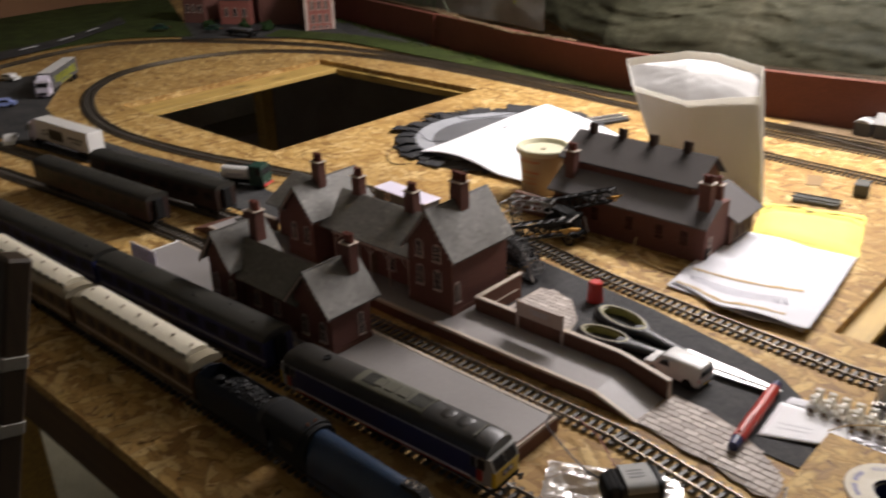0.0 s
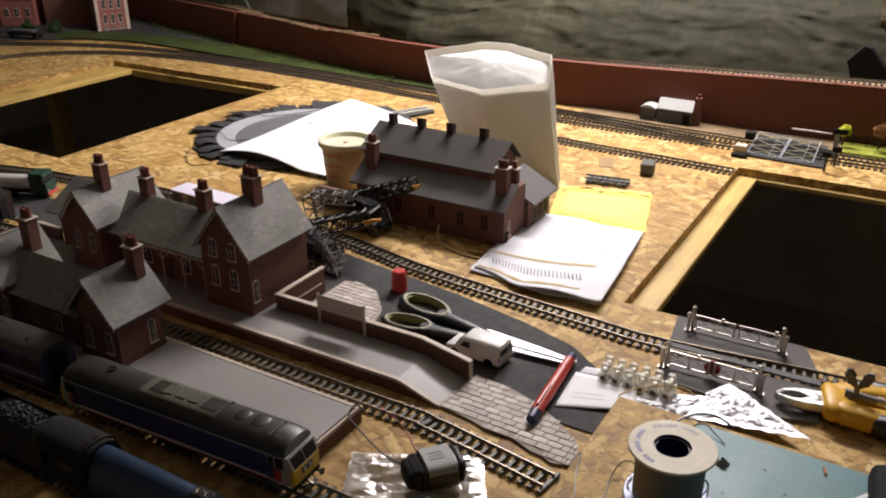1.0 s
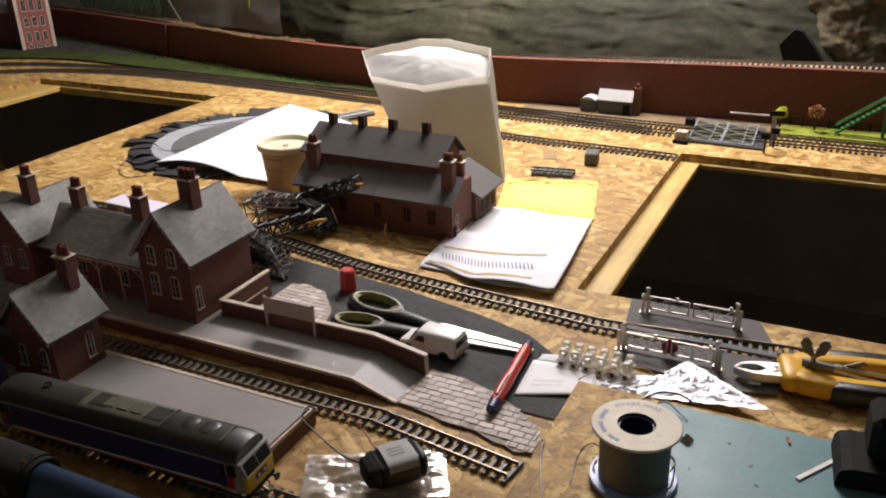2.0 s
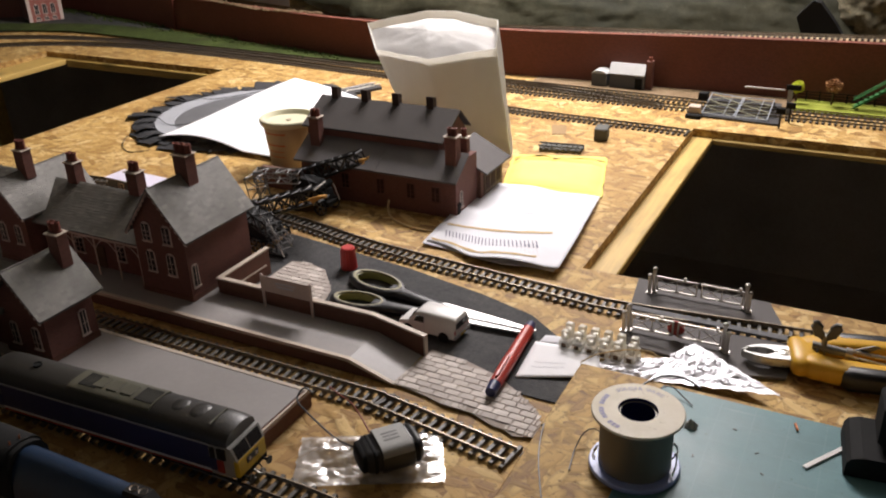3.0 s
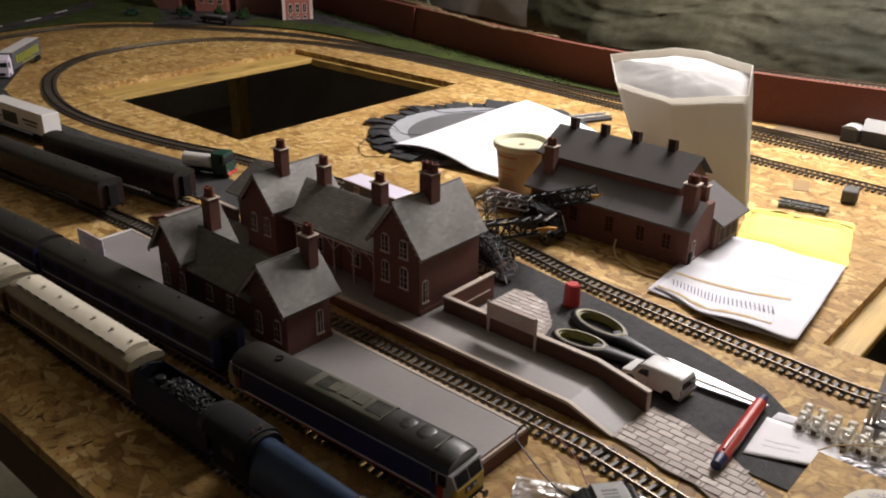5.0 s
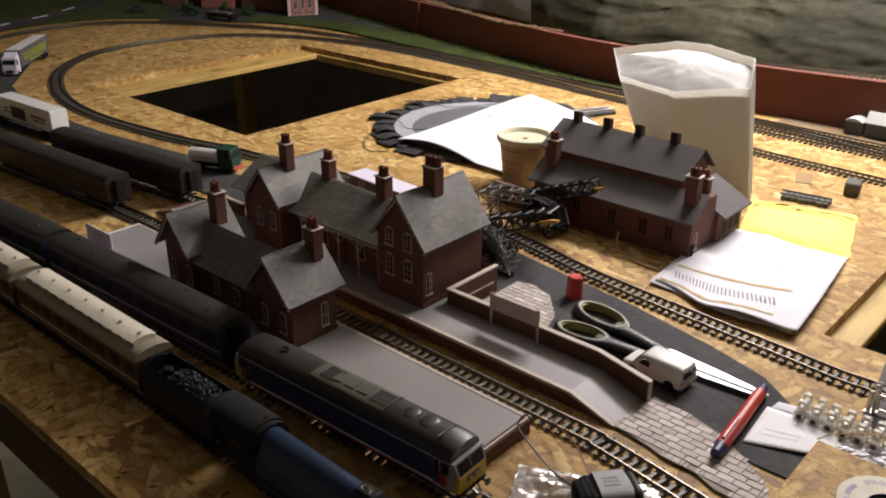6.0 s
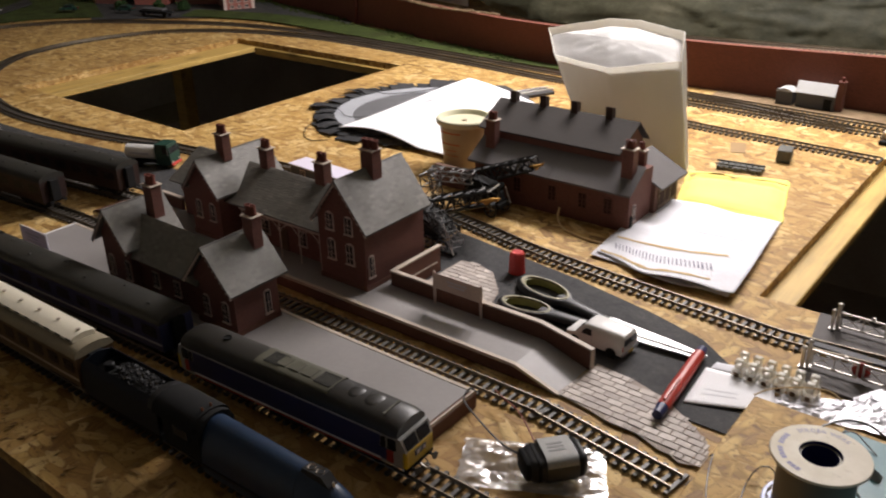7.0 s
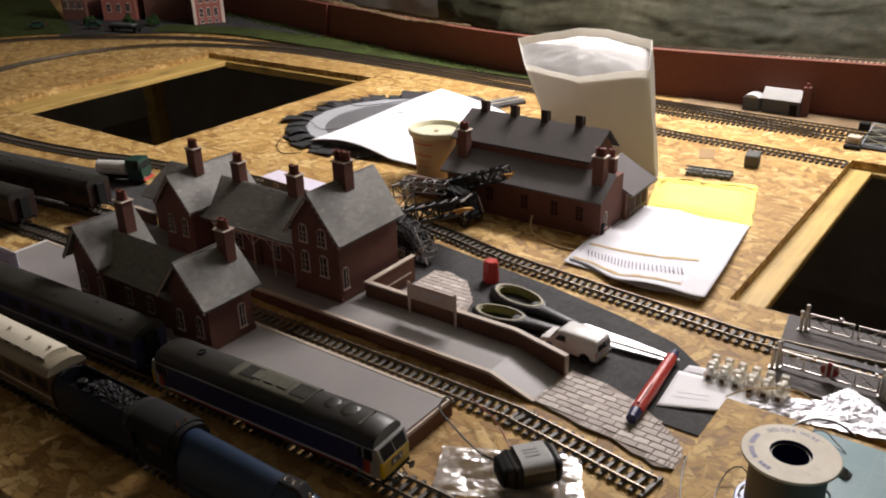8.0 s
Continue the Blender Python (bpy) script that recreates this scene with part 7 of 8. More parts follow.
def crumple(corners, height, seed, f=7.0, ragged=0.004, octaves=5, cells=46):
    c = [Vector((*p, 0)) for p in corners]

    def at(u, v):
        p = c[0].lerp(c[1], u).lerp(c[3].lerp(c[2], u), v)
        w = noise.fractal(Vector((u * f, v * f, seed)), 0.9, 2.2, octaves)
        edge = min(1, 6 * min(u, 1 - u, v, 1 - v) + 0.15)
        jag = ragged * noise.noise(Vector((u * 11, v * 11, seed + 5)))
        return p + Vector((jag, jag, 0.003 + height * edge * abs(w)))
    return M().sheet(at, cells, cells, 0.0003)


single("foil_sheet", crumple([(0.284, 0.156), (0.398, 0.180), (0.308, 0.240), (0.292, 0.210)], 0.0045, 1.0, 4.0, 0.003, 4, 26), FOIL, "crumpled shiny silver foil", "foil", at=(0, 0, 0.009))
single("foil_scrap", crumple([(0.222, 0.158), (0.290, 0.160), (0.290, 0.216), (0.232, 0.190)], 0.0050, 2.0, 4.0, 0.003, 4, 22), FOIL, "small crumpled silver foil scrap", "foil")
single("clear_bag", crumple([(0.055, -0.105), (0.168, -0.045), (0.135, 0.012), (0.026, -0.048)], 0.010, 3.0, 3.4, 0.002, 4, 18), CLEAR_FILM, "crinkled clear plastic bag under the motor", "bag")

# loose board, cutting mat and reel
single("loose_board", M().box(0.2145, 1.3, -0.29, 0.160, 0.0006, 0.0105, 0.0012), OSB, "loose offcut of golden strand board", "board")
single("cutting_mat", M().box(0.297, 0.95, -0.285, 0.1515, 0.0108, 0.0132, 0.0008), MAT_TEAL, "teal green cutting mat with faint grid lines", "cutting mat")
reel = thing("wire_reel", "solder wire reel with a printed cream flange", "reel", (0.3045, 0.028, 0.0135))
part("flange", M().lathe([(0.0135, 0.0), (0.036, 0.0), (0.0368, 0.001), (0.0368, 0.003), (0.036, 0.004), (0.0135, 0.004)], n=48), SPOOL_BLUE, reel, "pale blue lower flange", 40)
part("winding", M().lathe([(0.0136, 0.0041), (0.0285, 0.0041)] + [(0.0290 + 0.00025 * (i % 2), 0.005 + 0.0008 * i) for i in range(57)] + [(0.0285, 0.0524), (0.0136, 0.0524)], n=48), WINDING, reel, "dull brown-grey wound solder wire", 60)
tf = part("flange", M().lathe([(0.0157, 0.0526), (0.0362, 0.0526), (0.0368, 0.0532), (0.0369, 0.0543), (0.0363, 0.0552), (0.0157, 0.0552), (0.0157, 0.0526)], n=48), SPOOL_LABEL, reel, "cream printed upper flange", 40)
part("bore", M().lathe([(0.0156, 0.0550), (0.0155, 0.0550), (0.0150, 0.026), (0.0, 0.026)], n=32), SPOOL_DARK, reel, "dark hollow bore", 40)
def letter(ch, size):
    """One character of the built-in font as a flat mesh, about its own middle."""
    cu = bpy.data.curves.new("letter", "FONT")
    cu.body, cu.size, cu.align_x, cu.extrude = ch, size * S, "CENTER", 0.00005
    ob = bpy.data.objects.new("letter", cu)
    scene.collection.objects.link(ob)
    me = bpy.data.meshes.new_from_object(ob.evaluated_get(bpy.context.evaluated_depsgraph_get()))
    bpy.data.objects.remove(ob)
    return me


for k, ch in enumerate("SOLDER WIRE"):
    if ch == " ":
        continue
    a = 140 - 7.6 * k
    q = math.radians(a)
    me = letter(ch, 0.0060)
    me.materials.append(BLUE_INK)
    ob = new("letter", me)
    ob.parent = tf
    ob.matrix_basis = pose(0.0268 * math.cos(q) * S, 0.0268 * math.sin(q) * S, 0.05535 * S, 0, 0, a - 90)
for k in range(13):
    if k in (4, 9):
        continue
    q = math.radians(164 + 7.4 * k)
    part("print_mark", M().box(-0.0015, 0.0015, -0.0019, 0.0019, 0.0553, 0.0554, 0, pose(0.0290 * math.cos(q), 0.0290 * math.sin(q), 0, 0, 0, 164 + 7.4 * k + 90)), BLUE_INK, tf, "")
for sx, sy, z0 in ((-0.0265, -0.016, 0.017), (-0.027, -0.0145, 0.013), (0.0285, 0.010, 0.019), (0.0275, 0.0125, 0.016)):
    part("wire_bit", M().tube([(sx, sy, z0 + 0.006), (sx * 1.09, sy * 1.09, z0 + 0.002), (sx * 1.13, sy * 1.1, z0 - 0.003), (sx * 1.05, sy * 1.06, z0 - 0.006)], 0.0006), SILVER, reel, "bright loose wire bit")
part("loose_end", M().tube([(0.0285, 0.004, 0.012), (0.033, 0.003, 0.02), (0.034, -0.004, 0.012), (0.0325, -0.008, 0.006)], 0.0007), STEEL, reel)

# level crossing kit at the hole's edge
single("crossing_plate", M().prism([(0.2135, 0.372), (0.362, 0.372), (0.385, 0.318), (0.222, 0.312)], "z", 0.0006, 0.004), SHED_CARD, "dark grey crossing roadway plate", "plate")
single("crossing_plate", M().prism([(0.224, 0.276), (0.402, 0.292), (0.398, 0.225), (0.355, 0.212), (0.232, 0.225)], "z", 0.0006, 0.004), SHED_CARD, "dark grey crossing roadway plate", "plate")
single("crossing_plate", M().box(0.222, 0.39, 0.2905, 0.3005, 0.0045, 0.0072, 0.0004), GREY_CARD, "dark infill strip between the rails", "plate")


def gate(x0, x1, y, z, disc, group):
    g = thing("crossing_gate", "silver plastic level crossing gates with lattice bracing" + (" and a red disc" if disc else ""), "gate", (x0, y, z), 0, group)
    L = x1 - x0
    for x, h in ((0, 0.029), (L, 0.029), (-0.0042, 0.022), (L + 0.0042, 0.022)):
        yy = 0 if x in (0, L) else -0.0042
        p = part("post", M().box(x - 0.0018, x + 0.0018, yy - 0.0018, yy + 0.0018, 0, h, 0.0004), SILVER, g, "silver gate post")
        part("post_cap", M().lathe([(0, 0.0032), (0.0022, 0.0022), (0.003, 0.0008), (0.003, 0)], (x, yy, h), 10), SILVER, p)
        part("post_foot", M().box(x - 0.0035, x + 0.0035, yy - 0.003, yy + 0.003, 0, 0.0015), SILVER, p)
    for s, a, b in ((0, 0.0025, L / 2 - 0.002), (1, L / 2 + 0.002, L - 0.0025)):
        leaf_part = part("gate_leaf", M().box(a, b, -0.0008, 0.0008, 0.0195, 0.0212).box(a, b, -0.0008, 0.0008, 0.0035, 0.0052).box(a, a + 0.0016, -0.0008, 0.0008, 0.0052, 0.0195).box(b - 0.0016, b, -0.0008, 0.0008, 0.0052, 0.0195), SILVER, g, "silver gate leaf")
        mid = (a + b) / 2
        m = M().box(mid - 0.0005, mid + 0.0005, -0.0006, 0.0006, 0.0052, 0.0195)
        for p, q in ((a, mid), (mid, b)):
            m.cyl((p, 0, 0.0045), (q, 0, 0.0202), 0.00055, n=5)
            m.cyl((q, 0, 0.0045), (p, 0, 0.0202), 0.00055, n=5)
        part("lattice_brace", m, SILVER, leaf_part)
        part("lamp", M().box(b - 0.006 if s else a + 0.03, b - 0.003 if s else a + 0.033, -0.001, 0.001, 0.0213, 0.0245), SILVER, leaf_part)
    if disc:
        part("target_disc", M().cyl((L / 2, 0.0018, 0.0125), (L / 2, 0.003, 0.0125), 0.0088, n=24), RED_STRIPE, g, "dark red target disc")


gate(0.2385, 0.3395, 0.345, 0.0042, False, "level crossing gates")
gate(0.236, 0.334, 0.2505, 0.0042, True, "level crossing gates")

# pliers, clamp and cutter
pl = thing("pliers", "pliers with yellow and black grips and bright jaws", "pliers", (0.3530, 0.240, 0.0045), 13)


def squarish(x, y, z, w, h, n=20, power=3.2):
    """A rounded-square section across the x axis."""
    ring = []
    for i in range(n):
        a = 2 * math.pi * i / n
        c, t = math.cos(a), math.sin(a)
        ring.append((x, y + w * abs(c) ** (2 / power) * (1 if c > 0 else -1), z + h * abs(t) ** (2 / power) * (1 if t > 0 else -1)))
    return ring


for s in (-1, 1):
    outer = [(0.0, s * 0.0004), (0.004, s * 0.0048), (0.010, s * 0.0088), (0.018, s * 0.0118), (0.028, s * 0.0135), (0.050, s * 0.0130)]
    inner = [(0.050, s * 0.0005), (0.031, s * 0.0005), (0.0285, s * 0.0030), (0.0240, s * 0.0058), (0.016, s * 0.0062), (0.009, s * 0.0045), (0.004, s * 0.0018)]
    jaw = part("jaw", M().prism(outer + inner, "z", 0.004, 0.0118), STEEL, pl, "bright steel jaw")
    # Paler top plate: the light on the jaw's upper face put into colour.
    part("jaw_face", M().prism([(x, y * 0.93 + s * 0.0003) for x, y in outer[1:]] + [(x, y * 1.05 + s * 0.0003) for x, y in inner[:-1]], "z", 0.0119, 0.0128), BLADE, jaw, "paler jaw top with lit brightness in its colour")
    shape = ((0.047, 0.008, 0.009, 0.0085), (0.062, 0.016, 0.013, 0.0105), (0.085, 0.0225, 0.0125, 0.0105), (0.12, 0.0255, 0.0115, 0.0098), (0.17, 0.0245, 0.0105, 0.0090), (0.21, 0.020, 0.0090, 0.0080))
    part("grip", M().loft([squarish(x, s * y, 0.0105, w, h) for x, y, w, h in shape]), TOOL_YELLOW, pl, "yellow plastic grip", 50)
    part("grip_inlay", M().loft([squarish(x, s * (y + 0.0045), 0.0098, w, h) for x, y, w, h in ((0.084, 0.0245, 0.004, 0.007), (0.094, 0.026, 0.0095, 0.0112), (0.13, 0.0275, 0.0098, 0.0108), (0.17, 0.026, 0.0092, 0.0100), (0.205, 0.021, 0.0070, 0.0085))]), BLACK, pl, "black soft grip inlay", 50)
part("collar", M().loft([squarish(x, 0.0, 0.0105, w, h) for x, w, h in ((0.0445, 0.020, 0.0070), (0.0465, 0.0255, 0.0098), (0.051, 0.0285, 0.0108), (0.056, 0.0280, 0.0108), (0.064, 0.0240, 0.0100), (0.074, 0.018, 0.0080))]), TOOL_YELLOW, pl, "bulky yellow finger guard", 50)
part("pivot", M().lathe([(0, 0.0022), (0.005, 0.002), (0.0062, 0.0012), (0.0065, 0)], (0.040, 0.0, 0.0118), 20), STEEL, pl, "steel pivot rivet", 40)

cl = thing("small_clamp", "small dull metal screw clamp standing against the pliers", "clamp", (0.425, 0.258, 0.0045), 5)
post = part("post", M().lathe([(0.0, 0.0165), (0.0030, 0.0165), (0.0032, 0.024), (0.0026, 0.0245), (0.0026, 0.036), (0.0, 0.036)], n=16), SOLDER, cl, "dull metal clamp post", 40)
part("foot_knob", M().lathe([(0.0, 0.0), (0.0036, 0.0006), (0.0052, 0.0035), (0.0050, 0.0070), (0.0032, 0.0095), (0.0022, 0.0105), (0.0022, 0.0165), (0.0, 0.0165)], n=18), CLAMP_DARK, cl, "dark foot knob", 40)
for s in (-1, 1):
    wing = [(s * 0.0008, 0.032), (s * 0.0025, 0.0305), (s * 0.0075, 0.034), (s * 0.0125, 0.0445), (s * 0.0118, 0.0480), (s * 0.0085, 0.0485), (s * 0.0042, 0.0430), (s * 0.0012, 0.0375)]
    part("wing", M().prism(wing, "y", -0.0022, 0.0022), CLAMP_DARK, cl, "flat thumb wing")
    part("wing_rim", M().tube([(x, 0.0, z) for x, z in wing[2:7]], 0.0023, 8), CLAMP_DARK, cl, "rolled dark wing edge", 60)
part("sleeve", M().cyl((-0.010, 0.001, 0.0215), (0.020, -0.001, 0.0205), 0.0046, 0.0042, 18), SOLDER, cl, "cross sleeve", 40)
part("collar_ring", M().cyl((0.020, -0.001, 0.0205), (0.026, -0.0012, 0.0203), 0.0056, 0.0052, 18), SILVER, cl, "bright collar ring", 40)
part("rod", M().cyl((0.024, 0.002, 0.0215), (0.135, -0.002, 0.0170), 0.0019, n=10), STEEL, cl, "bright steel rod")
part("rod", M().cyl((0.024, -0.004, 0.0185), (0.120, -0.010, 0.0130), 0.0013, n=8), STEEL, cl, "thin steel rod")
part("tongue", M().prism([(0.028, 0.0225), (0.044, 0.0300), (0.049, 0.0285), (0.038, 0.0205)], "y", 0.0035, 0.0050), CLAMP_DARK, cl, "bent metal tongue")
part("hook", M().tube([(-0.004, -0.004, 0.022), (-0.0065, -0.008, 0.018), (-0.0075, -0.010, 0.012), (-0.009, -0.011, 0.009)], 0.0014, 7), CLAMP_DARK, cl, "dark bent hook")

bx = thing("black_tool_case", "black plastic tool housing on the cutting mat", "tool", (0.4540, 0.118, 0.0135), 6)
part("case", M().prism([(0.0, 0.0), (0.001, 0.012), (0.004, 0.0165), (0.012, 0.019), (0.16, 0.022), (0.165, 0.0)], "y", -0.032, 0.026), BLACK_MATT, bx, "black plastic case")
part("collar", M().box(0.022, 0.11, -0.022, 0.022, 0.0195, 0.062, 0.006), BLACK_MATT, bx, "black raised collar")
single("white_strip", M().box(-0.022, 0.024, -0.0022, 0.0022, 0, 0.0014, 0.0003), WHITE_PLASTIC, "short white plastic strip on the cutting mat", "strip", (0.4415, 0.100, 0.0136), 56)
single("copper_offcut", M().cyl((-0.0045, 0, 0.0012), (0.0045, 0, 0.0012), 0.0011, n=10), COPPER, "tiny copper wire offcut on the mat", "offcut", (0.417, 0.134, 0.0134), -72)
single("foam_scrap", M().sheet(lambda u, v: (0.011 * (u - 0.5), 0.010 * (v - 0.5), 0.0002 + 0.009 * math.sin(math.pi * u) * math.sin(math.pi * v) * (0.7 + 0.6 * noise.noise(Vector((u * 6, v * 6, 4))))), 12, 12, 0.0002), SOLDER, "tiny grey crumpled scrap on the mat", "scrap", (0.335, 0.099, 0.0136))
for k, (x, y) in enumerate(((0.37, 0.11), (0.392, 0.085), (0.345, 0.06), (0.40, 0.06))):
    single("swarf", M().box(-0.0016, 0.0016, -0.0005, 0.0005, 0, 0.0005), BLACK, "tiny dark swarf speck on the mat", "scrap", (x, y, 0.0134), 50 * k)

# motor and its wires
mo = thing("electric_motor", "small black motor with a grey label plate and wires", "motor", (0.118, -0.045, 0.0085), 50)
mo.matrix_basis = mo.matrix_basis @ Matrix.Scale(0.86, 4)
sect = lambda x, s: [(x, 0.0215 * s * (abs(math.cos(a)) ** 0.42) * (1 if math.cos(a) > 0 else -1), 0.0145 + 0.0145 * s * (abs(math.sin(a)) ** 0.55) * (1 if math.sin(a) > 0 else -1)) for a in [2 * math.pi * i / 24 for i in range(24)]]
part("can", M().loft([sect(-0.030, 0.76), sect(-0.026, 0.90), sect(-0.0165, 0.92), sect(-0.0155, 1.0), sect(0.0163, 1.0), sect(0.0172, 0.90), sect(0.024, 0.88), sect(0.027, 0.74)]), BLACK, mo, "black motor can", 50)
part("waist_band", M().loft([sect(-0.0235, 0.91), sect(-0.0230, 0.935), sect(-0.0205, 0.935), sect(-0.0200, 0.91)]), BLACK_MATT, mo, "dark band round the can", 50)
part("end_cap", M().loft([sect(-0.036, 0.55), sect(-0.034, 0.75), sect(-0.030, 0.78)]), BLACK_MATT, mo, "", 50)
part("label_plate", M().loft([[(x, y, z + 0.0008) for _, y, z in sect(0, 1.03)[1:12]] + [(x, y, z + 0.0002) for _, y, z in sect(0, 1.03)[1:12]][::-1] for x in (-0.0152, 0.0160)]), PLATE_GREY, mo, "dull grey metal label plate", 50)
for k in range(3):
    part("print_bar", M().box(-0.009, 0.007, -0.006 + 0.005 * k, -0.0035 + 0.005 * k, 0.0299, 0.0304), PLATE_PRINT, mo)
for y in (-0.0175, 0.0175):
    part("lug", M().box(0.0095, 0.0160, y - 0.0022, y + 0.0022, 0.0205, 0.0245, 0.0008), SILVER, mo, "small bright metal lug")
part("end_ring", M().loft([sect(0.0185, 0.90), sect(0.0190, 0.93), sect(0.0225, 0.93), sect(0.0230, 0.90)]), BLACK_MATT, mo, "dark end ring", 50)
part("spindle", M().cyl((0.027, 0, 0.015), (0.036, 0, 0.015), 0.002, n=10), STEEL, mo)
turn_back = pose(0, 0, 0, 0, 0, -16)
part("lead", M().tube([turn_back @ p for p in spline([(-0.034, 0.006, 0.014), (-0.055, 0.03, 0.010), (-0.085, 0.075, 0.014), (-0.095, 0.096, 0.016), (-0.088, 0.110, 0.020), (-0.078, 0.108, 0.014)], 0.004)], 0.0011, 6), BLACK, mo, "black wire lead")
part("lead", M().tube([turn_back @ p for p in spline([(-0.02, 0.018, 0.020), (-0.028, 0.05, 0.018), (-0.038, 0.085, 0.012), (-0.052, 0.112, 0.007), (-0.062, 0.13, 0.006)], 0.004)], 0.0009, 6), WIRE_RED, mo, "red-brown wire lead")


def loose_wire(pts, r, mat, label):
    single("loose_wire", M().tube(spline(pts, 0.005), r, 6), mat, label, "wire")


loose_wire([(0.21, 0.012, 0.0012), (0.2135, 0.03, 0.004), (0.2165, 0.052, 0.012), (0.222, 0.03, 0.0115), (0.232, 0.0, 0.0115), (0.25, -0.04, 0.0115)], 0.0006, BLACK, "thin black wire curling over the loose board")
loose_wire([(0.258, 0.002, 0.0115), (0.2535, 0.03, 0.0125), (0.257, 0.046, 0.020), (0.266, 0.05, 0.022), (0.272, 0.048, 0.0155)], 0.0006, BLACK, "thin black wire looped beside the reel")
loose_wire([(0.272, 0.112, 0.0150), (0.283, 0.140, 0.018), (0.297, 0.158, 0.019), (0.315, 0.163, 0.018), (0.331, 0.156, 0.0155)], 0.0011, BLACK, "black wire bent over the mat corner")
loose_wire([(0.292, 0.135, 0.0150), (0.306, 0.142, 0.020), (0.318, 0.137, 0.0165), (0.330, 0.128, 0.0142)], 0.0006, BLACK, "thin black wire end on the mat")
loose_wire([(0.214, 0.158, 0.0118), (0.226, 0.172, 0.016), (0.25, 0.185, 0.020), (0.272, 0.196, 0.018), (0.284, 0.19, 0.016)], 0.0007, KRAFT, "thin tan wire beside the terminal strip")
loose_wire([(-0.17, 0.44, 0.018), (-0.165, 0.428, 0.008), (-0.15, 0.415, 0.0018), (-0.12, 0.402, 0.0018), (-0.09, 0.398, 0.0018), (-0.06, 0.402, 0.002)], 0.0016, KRAFT, "pale tan wire lying before the goods shed")

# small black block, track offcut and white model on the board
single("black_block", M().box(-0.0115, 0.0115, -0.016, 0.016, 0, 0.021, 0.0015), OFFCUT, "small dark grey plastic block", "block", (0.008, 0.872, 0.0006), 10)
single("card_scrap", M().prism([(-0.1, 0.914), (-0.074, 0.922), (-0.057, 0.870), (-0.080, 0.860)], "z", 0.0005, 0.0013), SCRAP, "thin grey-brown square of card on the board", "card")
tp = thing("track_offcut", "short ragged offcut of dark grey sleeper webbing beside the envelope", "offcut", (-0.032, 0.788, 0.0006), 8)
part("web", M().prism([(-0.037, -0.016), (0.029, -0.013), (0.034, 0.010), (0.028, 0.016), (-0.039, 0.017), (-0.041, 0.004)], "z", 0.0005, 0.0042), OFFCUT, tp, "dark grey plastic web")
for k in range(8):
    x = -0.0385 + k * 0.0093
    part("sleeper", M().box(x, x + 0.0062, -0.0175 + 0.002 * (k % 3), 0.0175 - 0.0025 * ((k + 1) % 3), 0, 0.0068, 0.0006), OFFCUT, tp, "dark grey sleeper")
for y, a, b in ((-0.009, -0.042, 0.037), (0.009, -0.043, 0.034)):
    part("rail_clip", M().box(a, b, y - 0.0009, y + 0.0009, 0.0066, 0.0088), OFFCUT, tp)
wb = thing("white_shed_model", "small white-roofed model shed behind the station", "shed", (-0.565, 0.358, 0.0006), -3)
part("wall_box", M().box(-0.060, 0.062, -0.018, 0.018, 0, 0.019), GREY_CARD, wb)
part("roof", M().box(-0.064, 0.064, -0.020, 0.020, 0.0192, 0.0212, 0.0006), LILAC, wb, "flat white roof")
window(-0.03, -0.018, 0.006, 0.009, 0.008, "-y", wb, False)

# loose bits round the turntable
loose_wire([(-0.81, 0.56, 0.0014), (-0.775, 0.515, 0.003), (-0.735, 0.492, 0.0014), (-0.70, 0.510, 0.004)], 0.0008, BLACK, "thin black wire curling beside the turntable")
loose_wire([(-0.905, 0.76, 0.008), (-0.87, 0.80, 0.011), (-0.82, 0.80, 0.008), (-0.78, 0.86, 0.006), (-0.74, 0.93, 0.007)], 0.0007, BLACK, "thin black wire lying over the turntable ring")
loose_wire([(-0.865, 0.63, 0.009), (-0.82, 0.65, 0.010), (-0.77, 0.63, 0.007), (-0.73, 0.66, 0.006)], 0.0007, BLACK, "thin black wire end over the turntable rim")
tbr = thing("turntable_bridge", "short dark bridge deck with two bright rails", "bridge", (-0.575, 0.982, 0.0006), -26)
part("deck", M().box(-0.024, 0.024, -0.055, 0.055, 0.0, 0.007, 0.001), FLAP, tbr, "dark planked deck")
for x in (-0.0097, 0.0097):
    part("rail", M().box(x - 0.0008, x + 0.0008, -0.062, 0.060, 0.0072, 0.0098, 0.0002), SILVER, tbr, "bright rail")
for k in range(9):
    part("sleeper", M().box(-0.019, 0.019, -0.050 + 0.0125 * k - 0.0028, -0.050 + 0.0125 * k + 0.0028, 0.0071, 0.0076), SLEEPER, tbr)

def make_flake():
    n = Nodes("wood_flake")
    rnd = n.node("NewGeometry").outputs["Random Per Island"]
    return n.done(n.ramp(rnd, [(0.0, (0.11, 0.06, 0.02)), (0.4, (0.26, 0.15, 0.05)), (0.7, (0.42, 0.27, 0.09)), (1.0, (0.6, 0.43, 0.18))]), 0.7)


FLAKE = make_flake()

